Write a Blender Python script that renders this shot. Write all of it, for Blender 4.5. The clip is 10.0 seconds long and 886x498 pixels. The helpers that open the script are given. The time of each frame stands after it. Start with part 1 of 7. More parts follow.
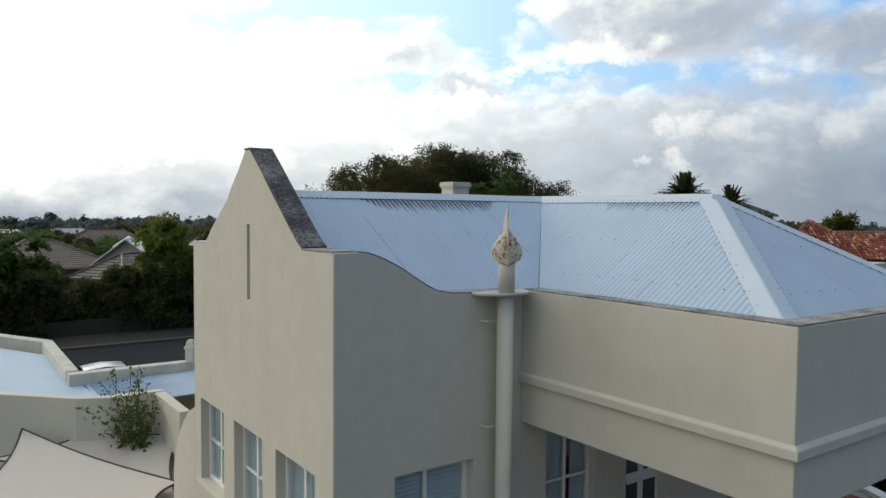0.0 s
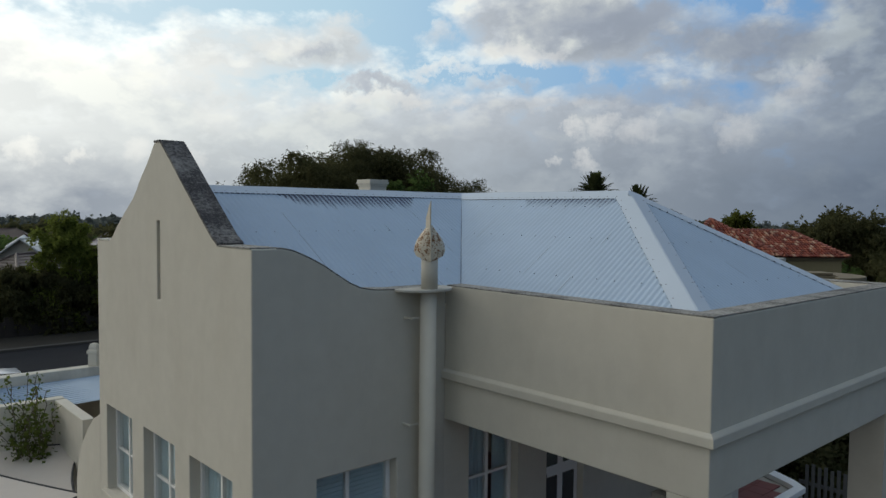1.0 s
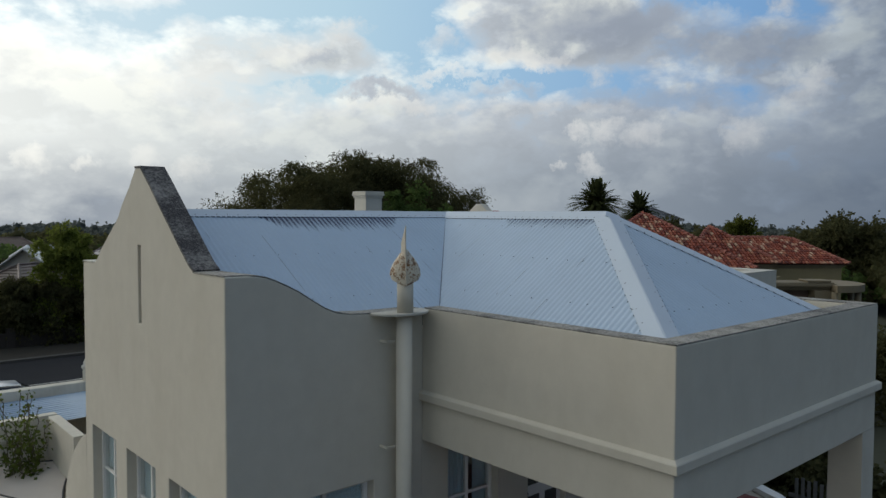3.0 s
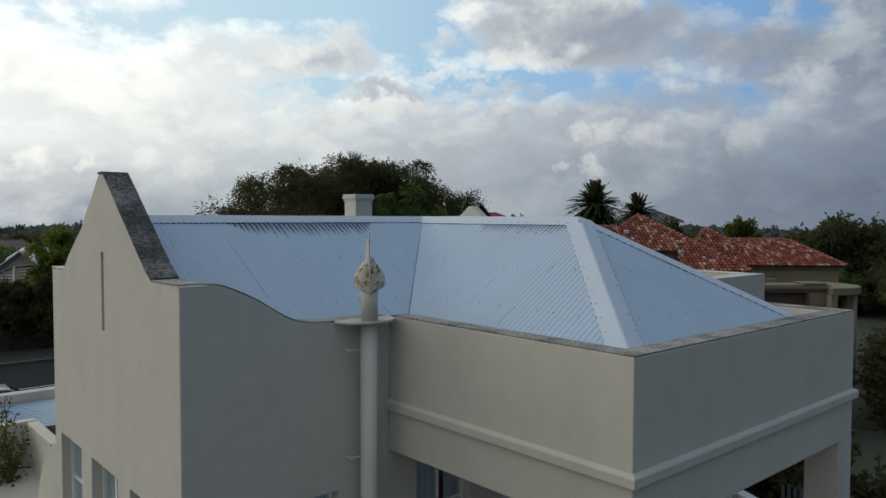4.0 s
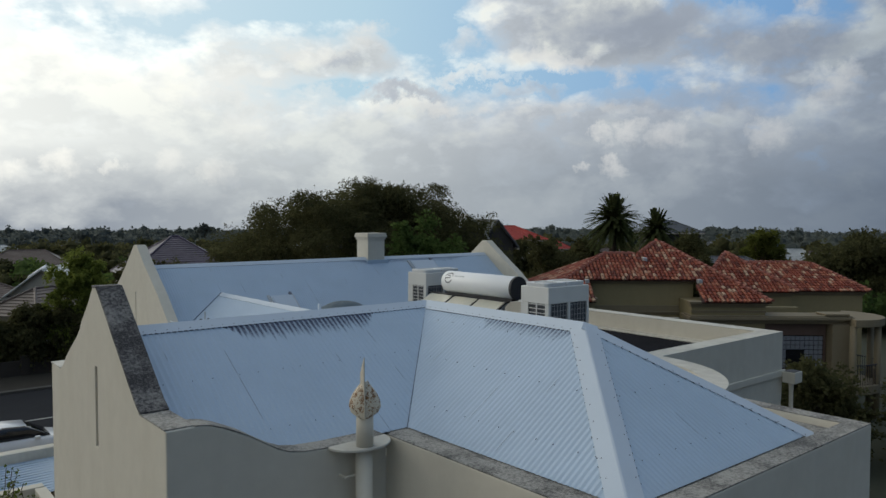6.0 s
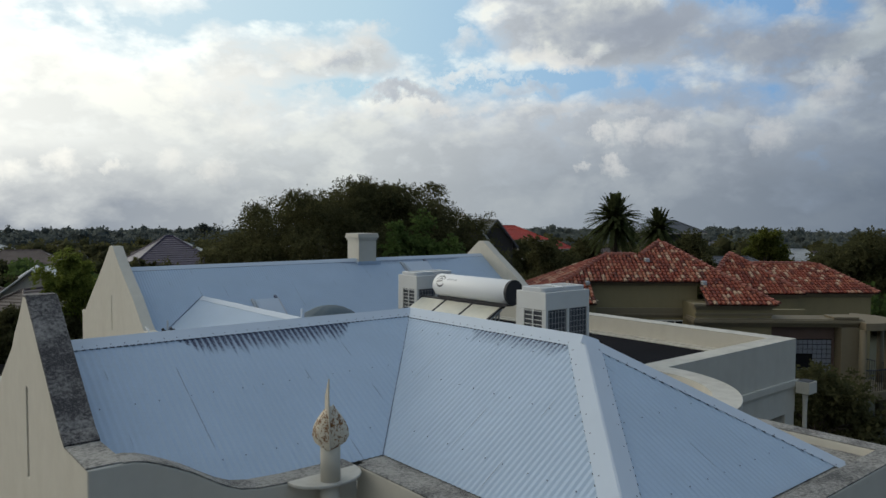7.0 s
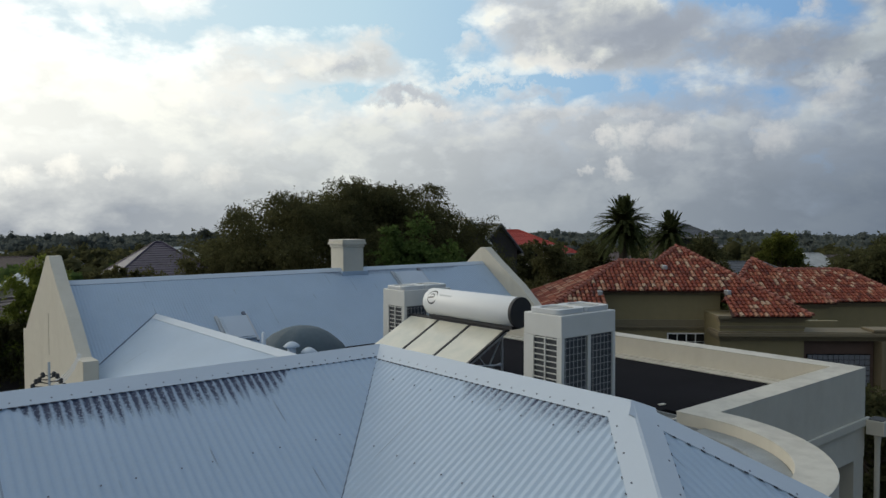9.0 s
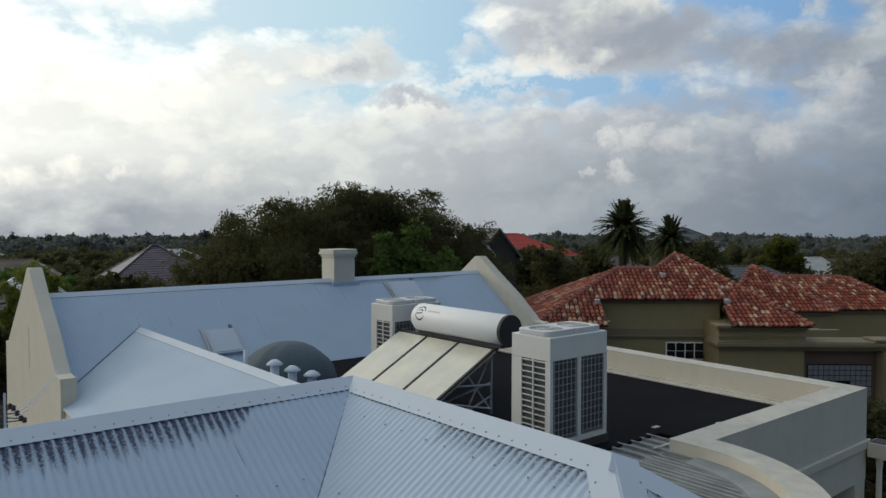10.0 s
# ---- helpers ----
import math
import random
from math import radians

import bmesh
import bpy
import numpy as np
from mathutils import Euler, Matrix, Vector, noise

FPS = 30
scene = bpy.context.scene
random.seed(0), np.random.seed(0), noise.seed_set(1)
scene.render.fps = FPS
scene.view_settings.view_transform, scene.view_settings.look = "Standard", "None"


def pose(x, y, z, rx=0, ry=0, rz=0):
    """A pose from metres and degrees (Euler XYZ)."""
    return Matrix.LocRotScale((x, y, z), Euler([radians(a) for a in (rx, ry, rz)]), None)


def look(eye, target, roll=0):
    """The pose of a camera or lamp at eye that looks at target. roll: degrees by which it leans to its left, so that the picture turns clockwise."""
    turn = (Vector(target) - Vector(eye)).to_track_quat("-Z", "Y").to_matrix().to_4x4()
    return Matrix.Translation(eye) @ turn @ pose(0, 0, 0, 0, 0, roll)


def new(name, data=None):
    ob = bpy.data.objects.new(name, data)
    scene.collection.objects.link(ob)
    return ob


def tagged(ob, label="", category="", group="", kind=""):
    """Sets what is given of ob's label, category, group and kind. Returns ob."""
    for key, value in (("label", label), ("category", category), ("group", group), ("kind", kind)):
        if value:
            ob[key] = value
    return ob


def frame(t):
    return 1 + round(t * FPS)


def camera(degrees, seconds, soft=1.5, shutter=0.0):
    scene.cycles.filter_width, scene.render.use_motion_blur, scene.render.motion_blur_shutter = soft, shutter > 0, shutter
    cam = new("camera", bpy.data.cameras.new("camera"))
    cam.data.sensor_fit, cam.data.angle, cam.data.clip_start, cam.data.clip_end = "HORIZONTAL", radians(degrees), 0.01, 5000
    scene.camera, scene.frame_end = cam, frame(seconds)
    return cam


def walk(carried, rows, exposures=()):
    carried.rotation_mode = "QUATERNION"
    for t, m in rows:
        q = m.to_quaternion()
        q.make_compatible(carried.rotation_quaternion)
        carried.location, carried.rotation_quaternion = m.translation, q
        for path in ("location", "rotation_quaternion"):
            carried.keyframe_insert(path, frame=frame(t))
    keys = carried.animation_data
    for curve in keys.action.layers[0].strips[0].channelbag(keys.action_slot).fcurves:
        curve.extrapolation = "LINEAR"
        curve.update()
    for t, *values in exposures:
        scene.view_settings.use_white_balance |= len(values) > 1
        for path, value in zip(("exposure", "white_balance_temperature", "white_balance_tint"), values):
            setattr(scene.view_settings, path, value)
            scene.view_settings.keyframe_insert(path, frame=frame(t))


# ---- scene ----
cam = camera(62.3, 10.0)
PATH = [
    (0, (-3.507, -6.979, 7.847), (-2.356, -5.347, 7.745), 0.5),
    (0.2, (-3.511, -6.936, 7.808), (-2.361, -5.302, 7.706), 0.5),
    (0.5, (-3.5, -6.938, 7.755), (-2.207, -5.416, 7.65), 0.7),
    (0.8, (-3.518, -6.857, 7.703), (-2.185, -5.37, 7.6), 0.7),
    (1, (-3.504, -6.843, 7.808), (-2.173, -5.354, 7.705), 0.6),
    (1.2, (-3.491, -6.826, 7.979), (-2.161, -5.336, 7.878), 0.6),
    (1.5, (-3.463, -6.835, 8.035), (-2.135, -5.343, 7.936), 0.6),
    (2, (-3.415, -6.891, 7.997), (-2.09, -5.396, 7.9), 0.4),
    (2.5, (-3.359, -6.968, 7.989), (-2.037, -5.47, 7.896), 0.3),
    (2.7, (-3.349, -7.038, 8.007), (-2.026, -5.54, 7.916), 0.3),
    (3.8, (-2.961, -7.323, 8.103), (-1.646, -5.819, 8.016), 0.2),
    (4, (-2.862, -7.328, 8.107), (-1.546, -5.825, 8.021), 0.2),
    (4.3, (-2.749, -7.307, 8.165), (-1.464, -5.776, 8.081), 0.2),
    (4.5, (-2.721, -7.286, 8.33), (-1.438, -5.754, 8.246), 0.2),
    (4.7, (-2.694, -7.269, 8.66), (-1.413, -5.735, 8.574), 0.3),
    (5, (-2.679, -7.258, 9.241), (-1.397, -5.725, 9.156), 0.1),
    (5.5, (-2.627, -7.281, 9.508), (-1.347, -5.747, 9.423), 0.1),
    (5.7, (-2.582, -7.311, 9.527), (-1.305, -5.774, 9.442), 0.1),
    (6.8, (-1.81, -6.768, 9.493), (-0.537, -5.228, 9.409), 0.1),
    (7, (-1.558, -6.544, 9.517), (-0.285, -5.004, 9.432), 0.1),
    (7.2, (-1.243, -6.266, 9.502), (0.026, -4.723, 9.418), 0.0),
    (7.5, (-0.791, -5.731, 9.496), (0.48, -4.189, 9.412), -0.0),
    (8, (-0.035, -4.889, 9.472), (1.235, -3.346, 9.397), 0.0),
    (8.5, (0.329, -4.488, 9.459), (1.596, -2.942, 9.384), -0.0),
    (9, (0.614, -4.322, 9.497), (1.879, -2.774, 9.424), -0.1),
    (9.5, (0.921, -4.184, 9.679), (2.184, -2.635, 9.607), -0.0),
    (10, (1.101, -4.136, 9.747), (2.363, -2.586, 9.678), 0.0),
]
walk(cam, [(t, look(e, g, r)) for t, e, g, r in PATH],
     [(0.0, 0.08, 6300, 10), (0.25, 0.08, 6300, 10), (0.45, -0.12, 6250, 10), (0.7, -0.37, 6150, 10), (1.2, -0.51, 6100, 10), (2.5, -0.52, 6100, 10), (4.5, -0.45, 6120, 10), (5.5, -0.50, 6130, 10), (7.0, -0.45, 6200, 10), (8.5, -0.41, 6280, 10), (10.0, -0.39, 6300, 10)])

# ---- world and sun ----
SUN_AZ, SUN_EL = radians(114), radians(20)
sun_dir = Vector((math.cos(SUN_AZ) * math.cos(SUN_EL), math.sin(SUN_AZ) * math.cos(SUN_EL), math.sin(SUN_EL)))
sun = new("sun", bpy.data.lights.new("sun", "SUN"))
sun.data.energy, sun.data.angle, sun.data.color = 0.85, radians(12), (1.0, 0.90, 0.74)
sun.rotation_euler = sun_dir.to_track_quat("Z", "Y").to_euler()


class Nodes:
    """Short hand for building a node tree."""

    def __init__(self, tree):
        self.t = tree
        tree.nodes.clear()

    def add(self, kind, **props):
        n = self.t.nodes.new(kind)
        for k, v in props.items():
            if k == "operation":
                n.operation = v
            elif k == "data_type":
                n.data_type = v
            elif k == "blend_type":
                n.blend_type = v
            elif k == "uv_map":
                n.uv_map = v
            else:
                n.inputs[k].default_value = v
        return n

    def link(self, a, b):
        self.t.links.new(a, b)

    def math(self, op, a, b=None, c=None, clamp=False):
        n = self.t.nodes.new("ShaderNodeMath")
        n.operation, n.use_clamp = op, clamp
        for i, v in enumerate((a, b, c)):
            if v is None:
                continue
            if isinstance(v, (int, float)):
                n.inputs[i].default_value = v
            else:
                self.link(v, n.inputs[i])
        return n.outputs[0]

    def ramp(self, fac, *stops):
        n = self.t.nodes.new("ShaderNodeValToRGB")
        e = n.color_ramp.elements
        while len(e) < len(stops):
            e.new(0.5)
        for el, (p, c) in zip(e, stops):
            el.position = p
            el.color = (*c, 1) if isinstance(c, tuple) else (c, c, c, 1)
        self.link(fac, n.inputs[0])
        return n.outputs[0]

    def mix(self, fac, a, b, blend="MIX"):
        n = self.t.nodes.new("ShaderNodeMix")
        n.data_type, n.blend_type = "RGBA", blend
        for key, v in ((0, fac), (6, a), (7, b)):
            if isinstance(v, (int, float)):
                n.inputs[key].default_value = v
            elif isinstance(v, tuple):
                n.inputs[key].default_value = (*v, 1)
            else:
                self.link(v, n.inputs[key])
        return n.outputs[2]

    def noise(self, vec, scale, detail=4, rough=0.55, distortion=0.0, dim="3D"):
        n = self.t.nodes.new("ShaderNodeTexNoise")
        n.noise_dimensions = dim
        n.inputs["Scale"].default_value, n.inputs["Detail"].default_value = scale, detail
        n.inputs["Roughness"].default_value, n.inputs["Distortion"].default_value = rough, distortion
        if vec is not None:
            self.link(vec, n.inputs["Vector"])
        return n.outputs[0]


world = bpy.data.worlds.new("sky")
scene.world = world
world.use_nodes = True
w = Nodes(world.node_tree)
tc = w.add("ShaderNodeTexCoord")
sep = w.add("ShaderNodeSeparateXYZ")
w.link(tc.outputs["Generated"], sep.inputs[0])
sky = w.add("ShaderNodeTexSky")
sky.sky_type, sky.sun_disc, sky.sun_elevation, sky.sun_rotation = "NISHITA", False, SUN_EL, math.pi / 2 - SUN_AZ
blue = w.mix(1.0, sky.outputs[0], (0.085, 0.085, 0.085), "MULTIPLY")
# broken cumulus: noise on the direction, flattened towards the horizon
VIEW = radians(50.85)
fwd_, rgt_ = (math.cos(VIEW), math.sin(VIEW), 0.0), (math.sin(VIEW), -math.cos(VIEW), 0.0)


def along(vec):
    d = w.add("ShaderNodeVectorMath", operation="DOT_PRODUCT")
    w.link(tc.outputs["Generated"], d.inputs[0])
    d.inputs[1].default_value = vec
    return d.outputs["Value"]


def cloud_noise(shift, scale, detail, rough, puffs=False):
    m = w.add("ShaderNodeMapping")
    m.inputs["Scale"].default_value = (2.5, 2.5, 4.3)
    m.inputs["Location"].default_value = (3.1 + shift[0], 0.6 + shift[1], 1.3 + shift[2])
    w.link(tc.outputs["Generated"], m.inputs[0])
    soft_ = w.noise(m.outputs[0], scale, detail, rough, 0.0)
    if not puffs:
        return soft_
    # rounded heads: cells broken into smaller cells
    v = w.add("ShaderNodeTexVoronoi")
    v.feature, v.normalize = "SMOOTH_F1", True
    v.inputs["Scale"].default_value, v.inputs["Detail"].default_value, v.inputs["Roughness"].default_value = scale * 2.1, 4.0, 0.55
    v.inputs["Smoothness"].default_value = 0.35
    warp = w.add("ShaderNodeMix", data_type="VECTOR")
    n_ = w.add("ShaderNodeTexNoise")
    n_.inputs["Scale"].default_value, n_.inputs["Detail"].default_value = scale * 1.6, 5
    w.link(m.outputs[0], n_.inputs["Vector"])
    warp.inputs[0].default_value = 0.16
    w.link(m.outputs[0], warp.inputs[4])
    w.link(n_.outputs["Color"], warp.inputs[5])
    w.link(warp.outputs[1], v.inputs["Vector"])
    return w.math("ADD", w.math("MULTIPLY", soft_, 0.68), w.math("MULTIPLY_ADD", v.outputs["Distance"], -0.55, 0.34))


near_sun = w.math("MAXIMUM", w.math("MULTIPLY_ADD", along(sun_dir), 0.5, 0.5), 0.0)
ahead_ = w.math("MAXIMUM", along(fwd_), 0.15)
side_ = w.math("DIVIDE", along(rgt_), ahead_)
rise_ = w.math("DIVIDE", sep.outputs[2], ahead_)
height = w.math("MAXIMUM", sep.outputs[2], 0.0)
deck, deck_sun = cloud_noise((0, 0, 0), 2.4, 9, 0.54, True), cloud_noise((-0.03, 0.07, 0.09), 2.4, 9, 0.54, True)
big = cloud_noise((4, 2, 1), 0.8, 3, 0.5)
fine_ = cloud_noise((1, 7, 3), 9.0, 6, 0.6)


def bank(u, v, su, sv, k):
    """A thinner (k < 0) or fuller (k > 0) stretch of cloud round (u, v)."""
    a = w.math("DIVIDE", w.math("SUBTRACT", side_, u), su)
    b = w.math("DIVIDE", w.math("SUBTRACT", rise_, v), sv)
    q = w.math("ADD", w.math("MULTIPLY", a, a), w.math("MULTIPLY", b, b))
    return w.math("MULTIPLY", w.math("EXPONENT", w.math("MULTIPLY", q, -1.0)), k)


shape = 0.0
for u, v, su, sv, k in ((-0.02, 0.26, 0.10, 0.06, -0.23), (-0.18, 0.30, 0.12, 0.035, -0.20), (0.16, 0.182, 0.12, 0.024, -0.26), (0.42, 0.295, 0.12, 0.032, -0.24),
                        (-0.42, 0.26, 0.13, 0.04, -0.07), (-0.13, 0.175, 0.07, 0.02, -0.12), (0.20, 0.255, 0.13, 0.045, 0.20), (-0.08, 0.245, 0.035, 0.035, 0.16), (-0.12, 0.205, 0.08, 0.022, 0.10)):
    shape = w.math("ADD", bank(u, v, su, sv, k), shape)
low = w.math("SUBTRACT", 1.0, w.math("MULTIPLY", height, 5.5), clamp=True)
body_ = w.math("ADD", w.math("MULTIPLY", big, 0.25), w.math("ADD", w.math("MULTIPLY", low, 0.16), shape))
dens = w.math("ADD", w.math("MULTIPLY_ADD", deck, 0.75, w.math("MULTIPLY", fine_, 0.12)), body_)
cover = w.ramp(dens, (0.465, 0.0), (0.515, 0.55), (0.585, 1.0))
# brightness of the deck: bright towards the hidden sun, slate away from it
turn = w.math("DIVIDE", along(rgt_), w.math("SQRT", w.math("SUBTRACT", 1.0001, w.math("MULTIPLY", sep.outputs[2], sep.outputs[2]))))
turn = w.math("MULTIPLY_ADD", turn, 0.5, 0.5)
upper = w.ramp(turn, (0.05, (0.74, 0.72, 0.66)), (0.22, (1.0, 0.995, 0.91)), (0.42, (0.90, 0.925, 0.88)), (0.54, (0.84, 0.86, 0.85)), (0.70, (0.75, 0.785, 0.81)), (0.85, (0.58, 0.64, 0.70)))
lower = w.ramp(turn, (0.05, (0.36, 0.40, 0.45)), (0.25, (0.31, 0.35, 0.41)), (0.45, (0.74, 0.765, 0.745)), (0.60, (0.62, 0.66, 0.68)), (0.80, (0.42, 0.47, 0.53)))
edge = w.math("ADD", rise_, w.math("ADD", w.math("MULTIPLY_ADD", deck, 0.22, -0.11), w.math("MULTIPLY_ADD", fine_, 0.06, -0.03)))
edge = w.math("ADD", edge, w.ramp(turn, (0.35, 0.035), (0.60, 0.0)))
fall = w.ramp(edge, (0.035, 1.0), (0.075, 0.6), (0.14, 0.0))
lit = w.mix(fall, upper, lower)
rim = w.math("MULTIPLY", w.math("SUBTRACT", deck, deck_sun), 4.2)
rim = w.math("MINIMUM", w.math("MAXIMUM", w.math("ADD", rim, w.math("MULTIPLY_ADD", fine_, 0.7, -0.35)), -0.12), 0.42)
rim = w.math("MULTIPLY", rim, w.math("MULTIPLY_ADD", fall, -0.6, 1.0))
rim = w.math("MULTIPLY", rim, w.math("MULTIPLY", w.ramp(rise_, (0.11, 0.45), (0.20, 1.0)), w.ramp(turn, (0.25, 0.45), (0.50, 0.95))))
thin = w.ramp(dens, (0.50, 1.35), (0.66, 1.0))
lit = w.mix(1.0, lit, w.math("MULTIPLY", w.math("ADD", rim, 1.0), thin), "MULTIPLY")
lit = w.mix(1.0, lit, w.ramp(rim, (0.0, (1.0, 1.0, 1.0)), (0.4, (1.10, 1.05, 0.93))), "MULTIPLY")
# white cumulus heads lit from the hidden sun, with ragged outlines
ragged = w.add("ShaderNodeTexNoise")
ragged.inputs["Scale"].default_value, ragged.inputs["Detail"].default_value, ragged.inputs["Roughness"].default_value = 17.0, 7, 0.68
w.link(tc.outputs["Generated"], ragged.inputs["Vector"])
rag = w.add("ShaderNodeSeparateXYZ")
w.link(ragged.outputs["Color"], rag.inputs[0])
side_r = w.math("ADD", side_, w.math("MULTIPLY_ADD", rag.outputs[0], 0.11, -0.055))
rise_r = w.math("ADD", rise_, w.math("MULTIPLY_ADD", rag.outputs[1], 0.10, -0.05))
def puff(u, v, ru, rv, k):
    """A patch of cloud round (u, v), brighter towards its upper sunward side."""
    a = w.math("DIVIDE", w.math("SUBTRACT", side_r, u), ru)
    b = w.math("DIVIDE", w.math("SUBTRACT", rise_r, v), rv)
    q = w.math("ADD", w.math("MULTIPLY", a, a), w.math("MULTIPLY", b, b))
    f = w.math("SUBTRACT", 1.0, w.math("MULTIPLY", q, 0.55), clamp=True)
    return w.math("MULTIPLY", f, k), w.math("MULTIPLY_ADD", w.math("SUBTRACT", b, w.math("MULTIPLY", a, 0.6)), 0.45, 0.75, clamp=True)


heads_, bases_ = 0.0, 0.0
for u, v, r, k in ((0.227, 0.112, 0.013, 0.9), (0.266, 0.117, 0.017, 0.8), (0.315, 0.110, 0.026, 0.75), (0.335, 0.122, 0.014, 0.6), (0.240, 0.070, 0.017, 0.8),
                   (0.197, 0.070, 0.009, 0.7), (0.452, 0.115, 0.026, 0.75), (0.545, 0.178, 0.034, 0.9), (0.505, 0.288, 0.022, 0.7), (-0.505, 0.068, 0.020, 0.9),
                   (-0.445, 0.060, 0.014, 0.8), (-0.36, 0.075, 0.022, 0.6), (-0.295, 0.052, 0.024, 0.6), (-0.25, 0.125, 0.030, 0.5), (-0.57, 0.064, 0.018, 0.8),
                   (0.045, 0.235, 0.022, 0.6), (-0.09, 0.238, 0.026, 0.75), (0.255, 0.192, 0.020, 0.7)):
    f, light_ = puff(u, v, r, r * 0.85, k)
    heads_ = w.math("MAXIMUM", w.math("MULTIPLY", f, light_), heads_)
for u, v, ru, rv, k in ((-0.005, 0.150, 0.10, 0.011, 0.7), (-0.17, 0.222, 0.06, 0.018, 0.6), (-0.30, 0.180, 0.10, 0.026, 0.5), (0.14, 0.215, 0.06, 0.010, 0.8), (0.03, 0.192, 0.07, 0.008, 0.6),
                        (-0.16, 0.165, 0.05, 0.010, 0.55), (0.20, 0.150, 0.08, 0.010, 0.4), (-0.45, 0.20, 0.12, 0.02, 0.4)):
    f, light_ = puff(u, v, ru, rv, k)
    heads_ = w.math("MAXIMUM", f, heads_)
for u, v, ru, rv, k in ((-0.05, 0.172, 0.06, 0.012, 0.8), (0.28, 0.26, 0.15, 0.030, 0.75), (-0.126, 0.206, 0.03, 0.010, 0.6), (0.45, 0.235, 0.12, 0.026, 0.7), (0.33, 0.165, 0.10, 0.018, 0.45),
                        (0.11, 0.170, 0.05, 0.010, 0.5)):
    bases_ = w.math("MAXIMUM", puff(u, v, ru, rv, k)[0], bases_)
heads_ = w.math("MULTIPLY", heads_, w.math("MULTIPLY_ADD", fine_, 0.8, 0.4))
lit = w.mix(bases_, lit, (0.60, 0.64, 0.70))
lit = w.mix(heads_, lit, w.ramp(turn, (0.3, (1.30, 1.24, 1.08)), (0.5, (1.25, 1.19, 1.06)), (0.65, (1.55, 1.45, 1.28))))
cover = w.math("MAXIMUM", cover, w.math("MULTIPLY", w.math("MAXIMUM", heads_, bases_), 1.5, clamp=True))
shine = w.mix(1.0, (1.0, 0.96, 0.84), w.math("POWER", near_sun, 12.0), "MULTIPLY")
veil = w.mix(1.0, shine, w.math("MULTIPLY_ADD", fall, -0.8, 1.0), "MULTIPLY")
lit = w.mix(0.8, lit, veil, "ADD")
gap = w.ramp(turn, (0.2, (0.86, 0.98, 0.98)), (0.45, (0.86, 1.16, 1.27)), (0.7, (0.58, 0.98, 1.46)))
blue = w.mix(0.75, blue, gap)
blue = w.mix(0.5, blue, shine, "ADD")
sk = w.mix(cover, blue, lit)
# the sky dims away from the hidden sun and the open west
WEST = radians(205)
near_west = w.math("MULTIPLY_ADD", along((math.cos(WEST) * 0.94, math.sin(WEST) * 0.94, 0.34)), 0.205, 0.205)
overhead = w.math("MULTIPLY", height, 0.60)
DIM = (0.25, (0.178, 0.238, 0.325))
glow_sun = w.ramp(near_sun, DIM, (0.88, (1.0, 1.0, 1.0)))
glow_open = w.ramp(w.math("SMOOTH_MAX", near_west, overhead, 0.08), DIM, (0.88, (0.86, 1.0, 1.17)))
sk = w.mix(1.0, sk, w.mix(1.0, glow_sun, glow_open, "LIGHTEN"), "MULTIPLY")
bg = w.add("ShaderNodeBackground")
w.link(sk, bg.inputs[0])
bg.inputs[1].default_value = 1.04
out = w.add("ShaderNodeOutputWorld")
w.link(bg.outputs[0], out.inputs[0])


# ---- materials ----
def material(name):
    m = bpy.data.materials.new(name)
    m.use_nodes = True
    n = Nodes(m.node_tree)
    b = n.add("ShaderNodeBsdfPrincipled")
    o = n.add("ShaderNodeOutputMaterial")
    n.link(b.outputs[0], o.inputs[0])
    return m, n, b


def bump(n, b, height, strength, dist=0.02):
    k = n.add("ShaderNodeBump", Strength=strength, Distance=dist)
    n.link(height, k.inputs["Height"])
    n.link(k.outputs[0], b.inputs["Normal"])


def plain(name, col, rough=0.6, metal=0.0, vary=0.12, scale=3.0, bumps=0.15, fine=60.0):
    """A surface of one colour with grain and slow staining."""
    m, n, b = material(name)
    tc = n.add("ShaderNodeTexCoord")
    p = tc.outputs["Object"]
    a, f = n.noise(p, scale, 5, 0.6), n.noise(p, fine, 3, 0.6)
    k = n.math("MULTIPLY_ADD", a, 2 * vary, 1 - vary)
    k = n.math("MULTIPLY", k, n.math("MULTIPLY_ADD", f, vary, 1 - vary / 2))
    c = n.add("ShaderNodeMix", data_type="RGBA", blend_type="MULTIPLY")
    c.inputs[0].default_value = 1.0
    c.inputs[6].default_value = (*col, 1)
    n.link(k, c.inputs[7])
    n.link(c.outputs[2], b.inputs["Base Color"])
    b.inputs["Roughness"].default_value, b.inputs["Metallic"].default_value = rough, metal
    if bumps:
        bump(n, b, n.math("ADD", f, a), bumps, 0.01)
    return m


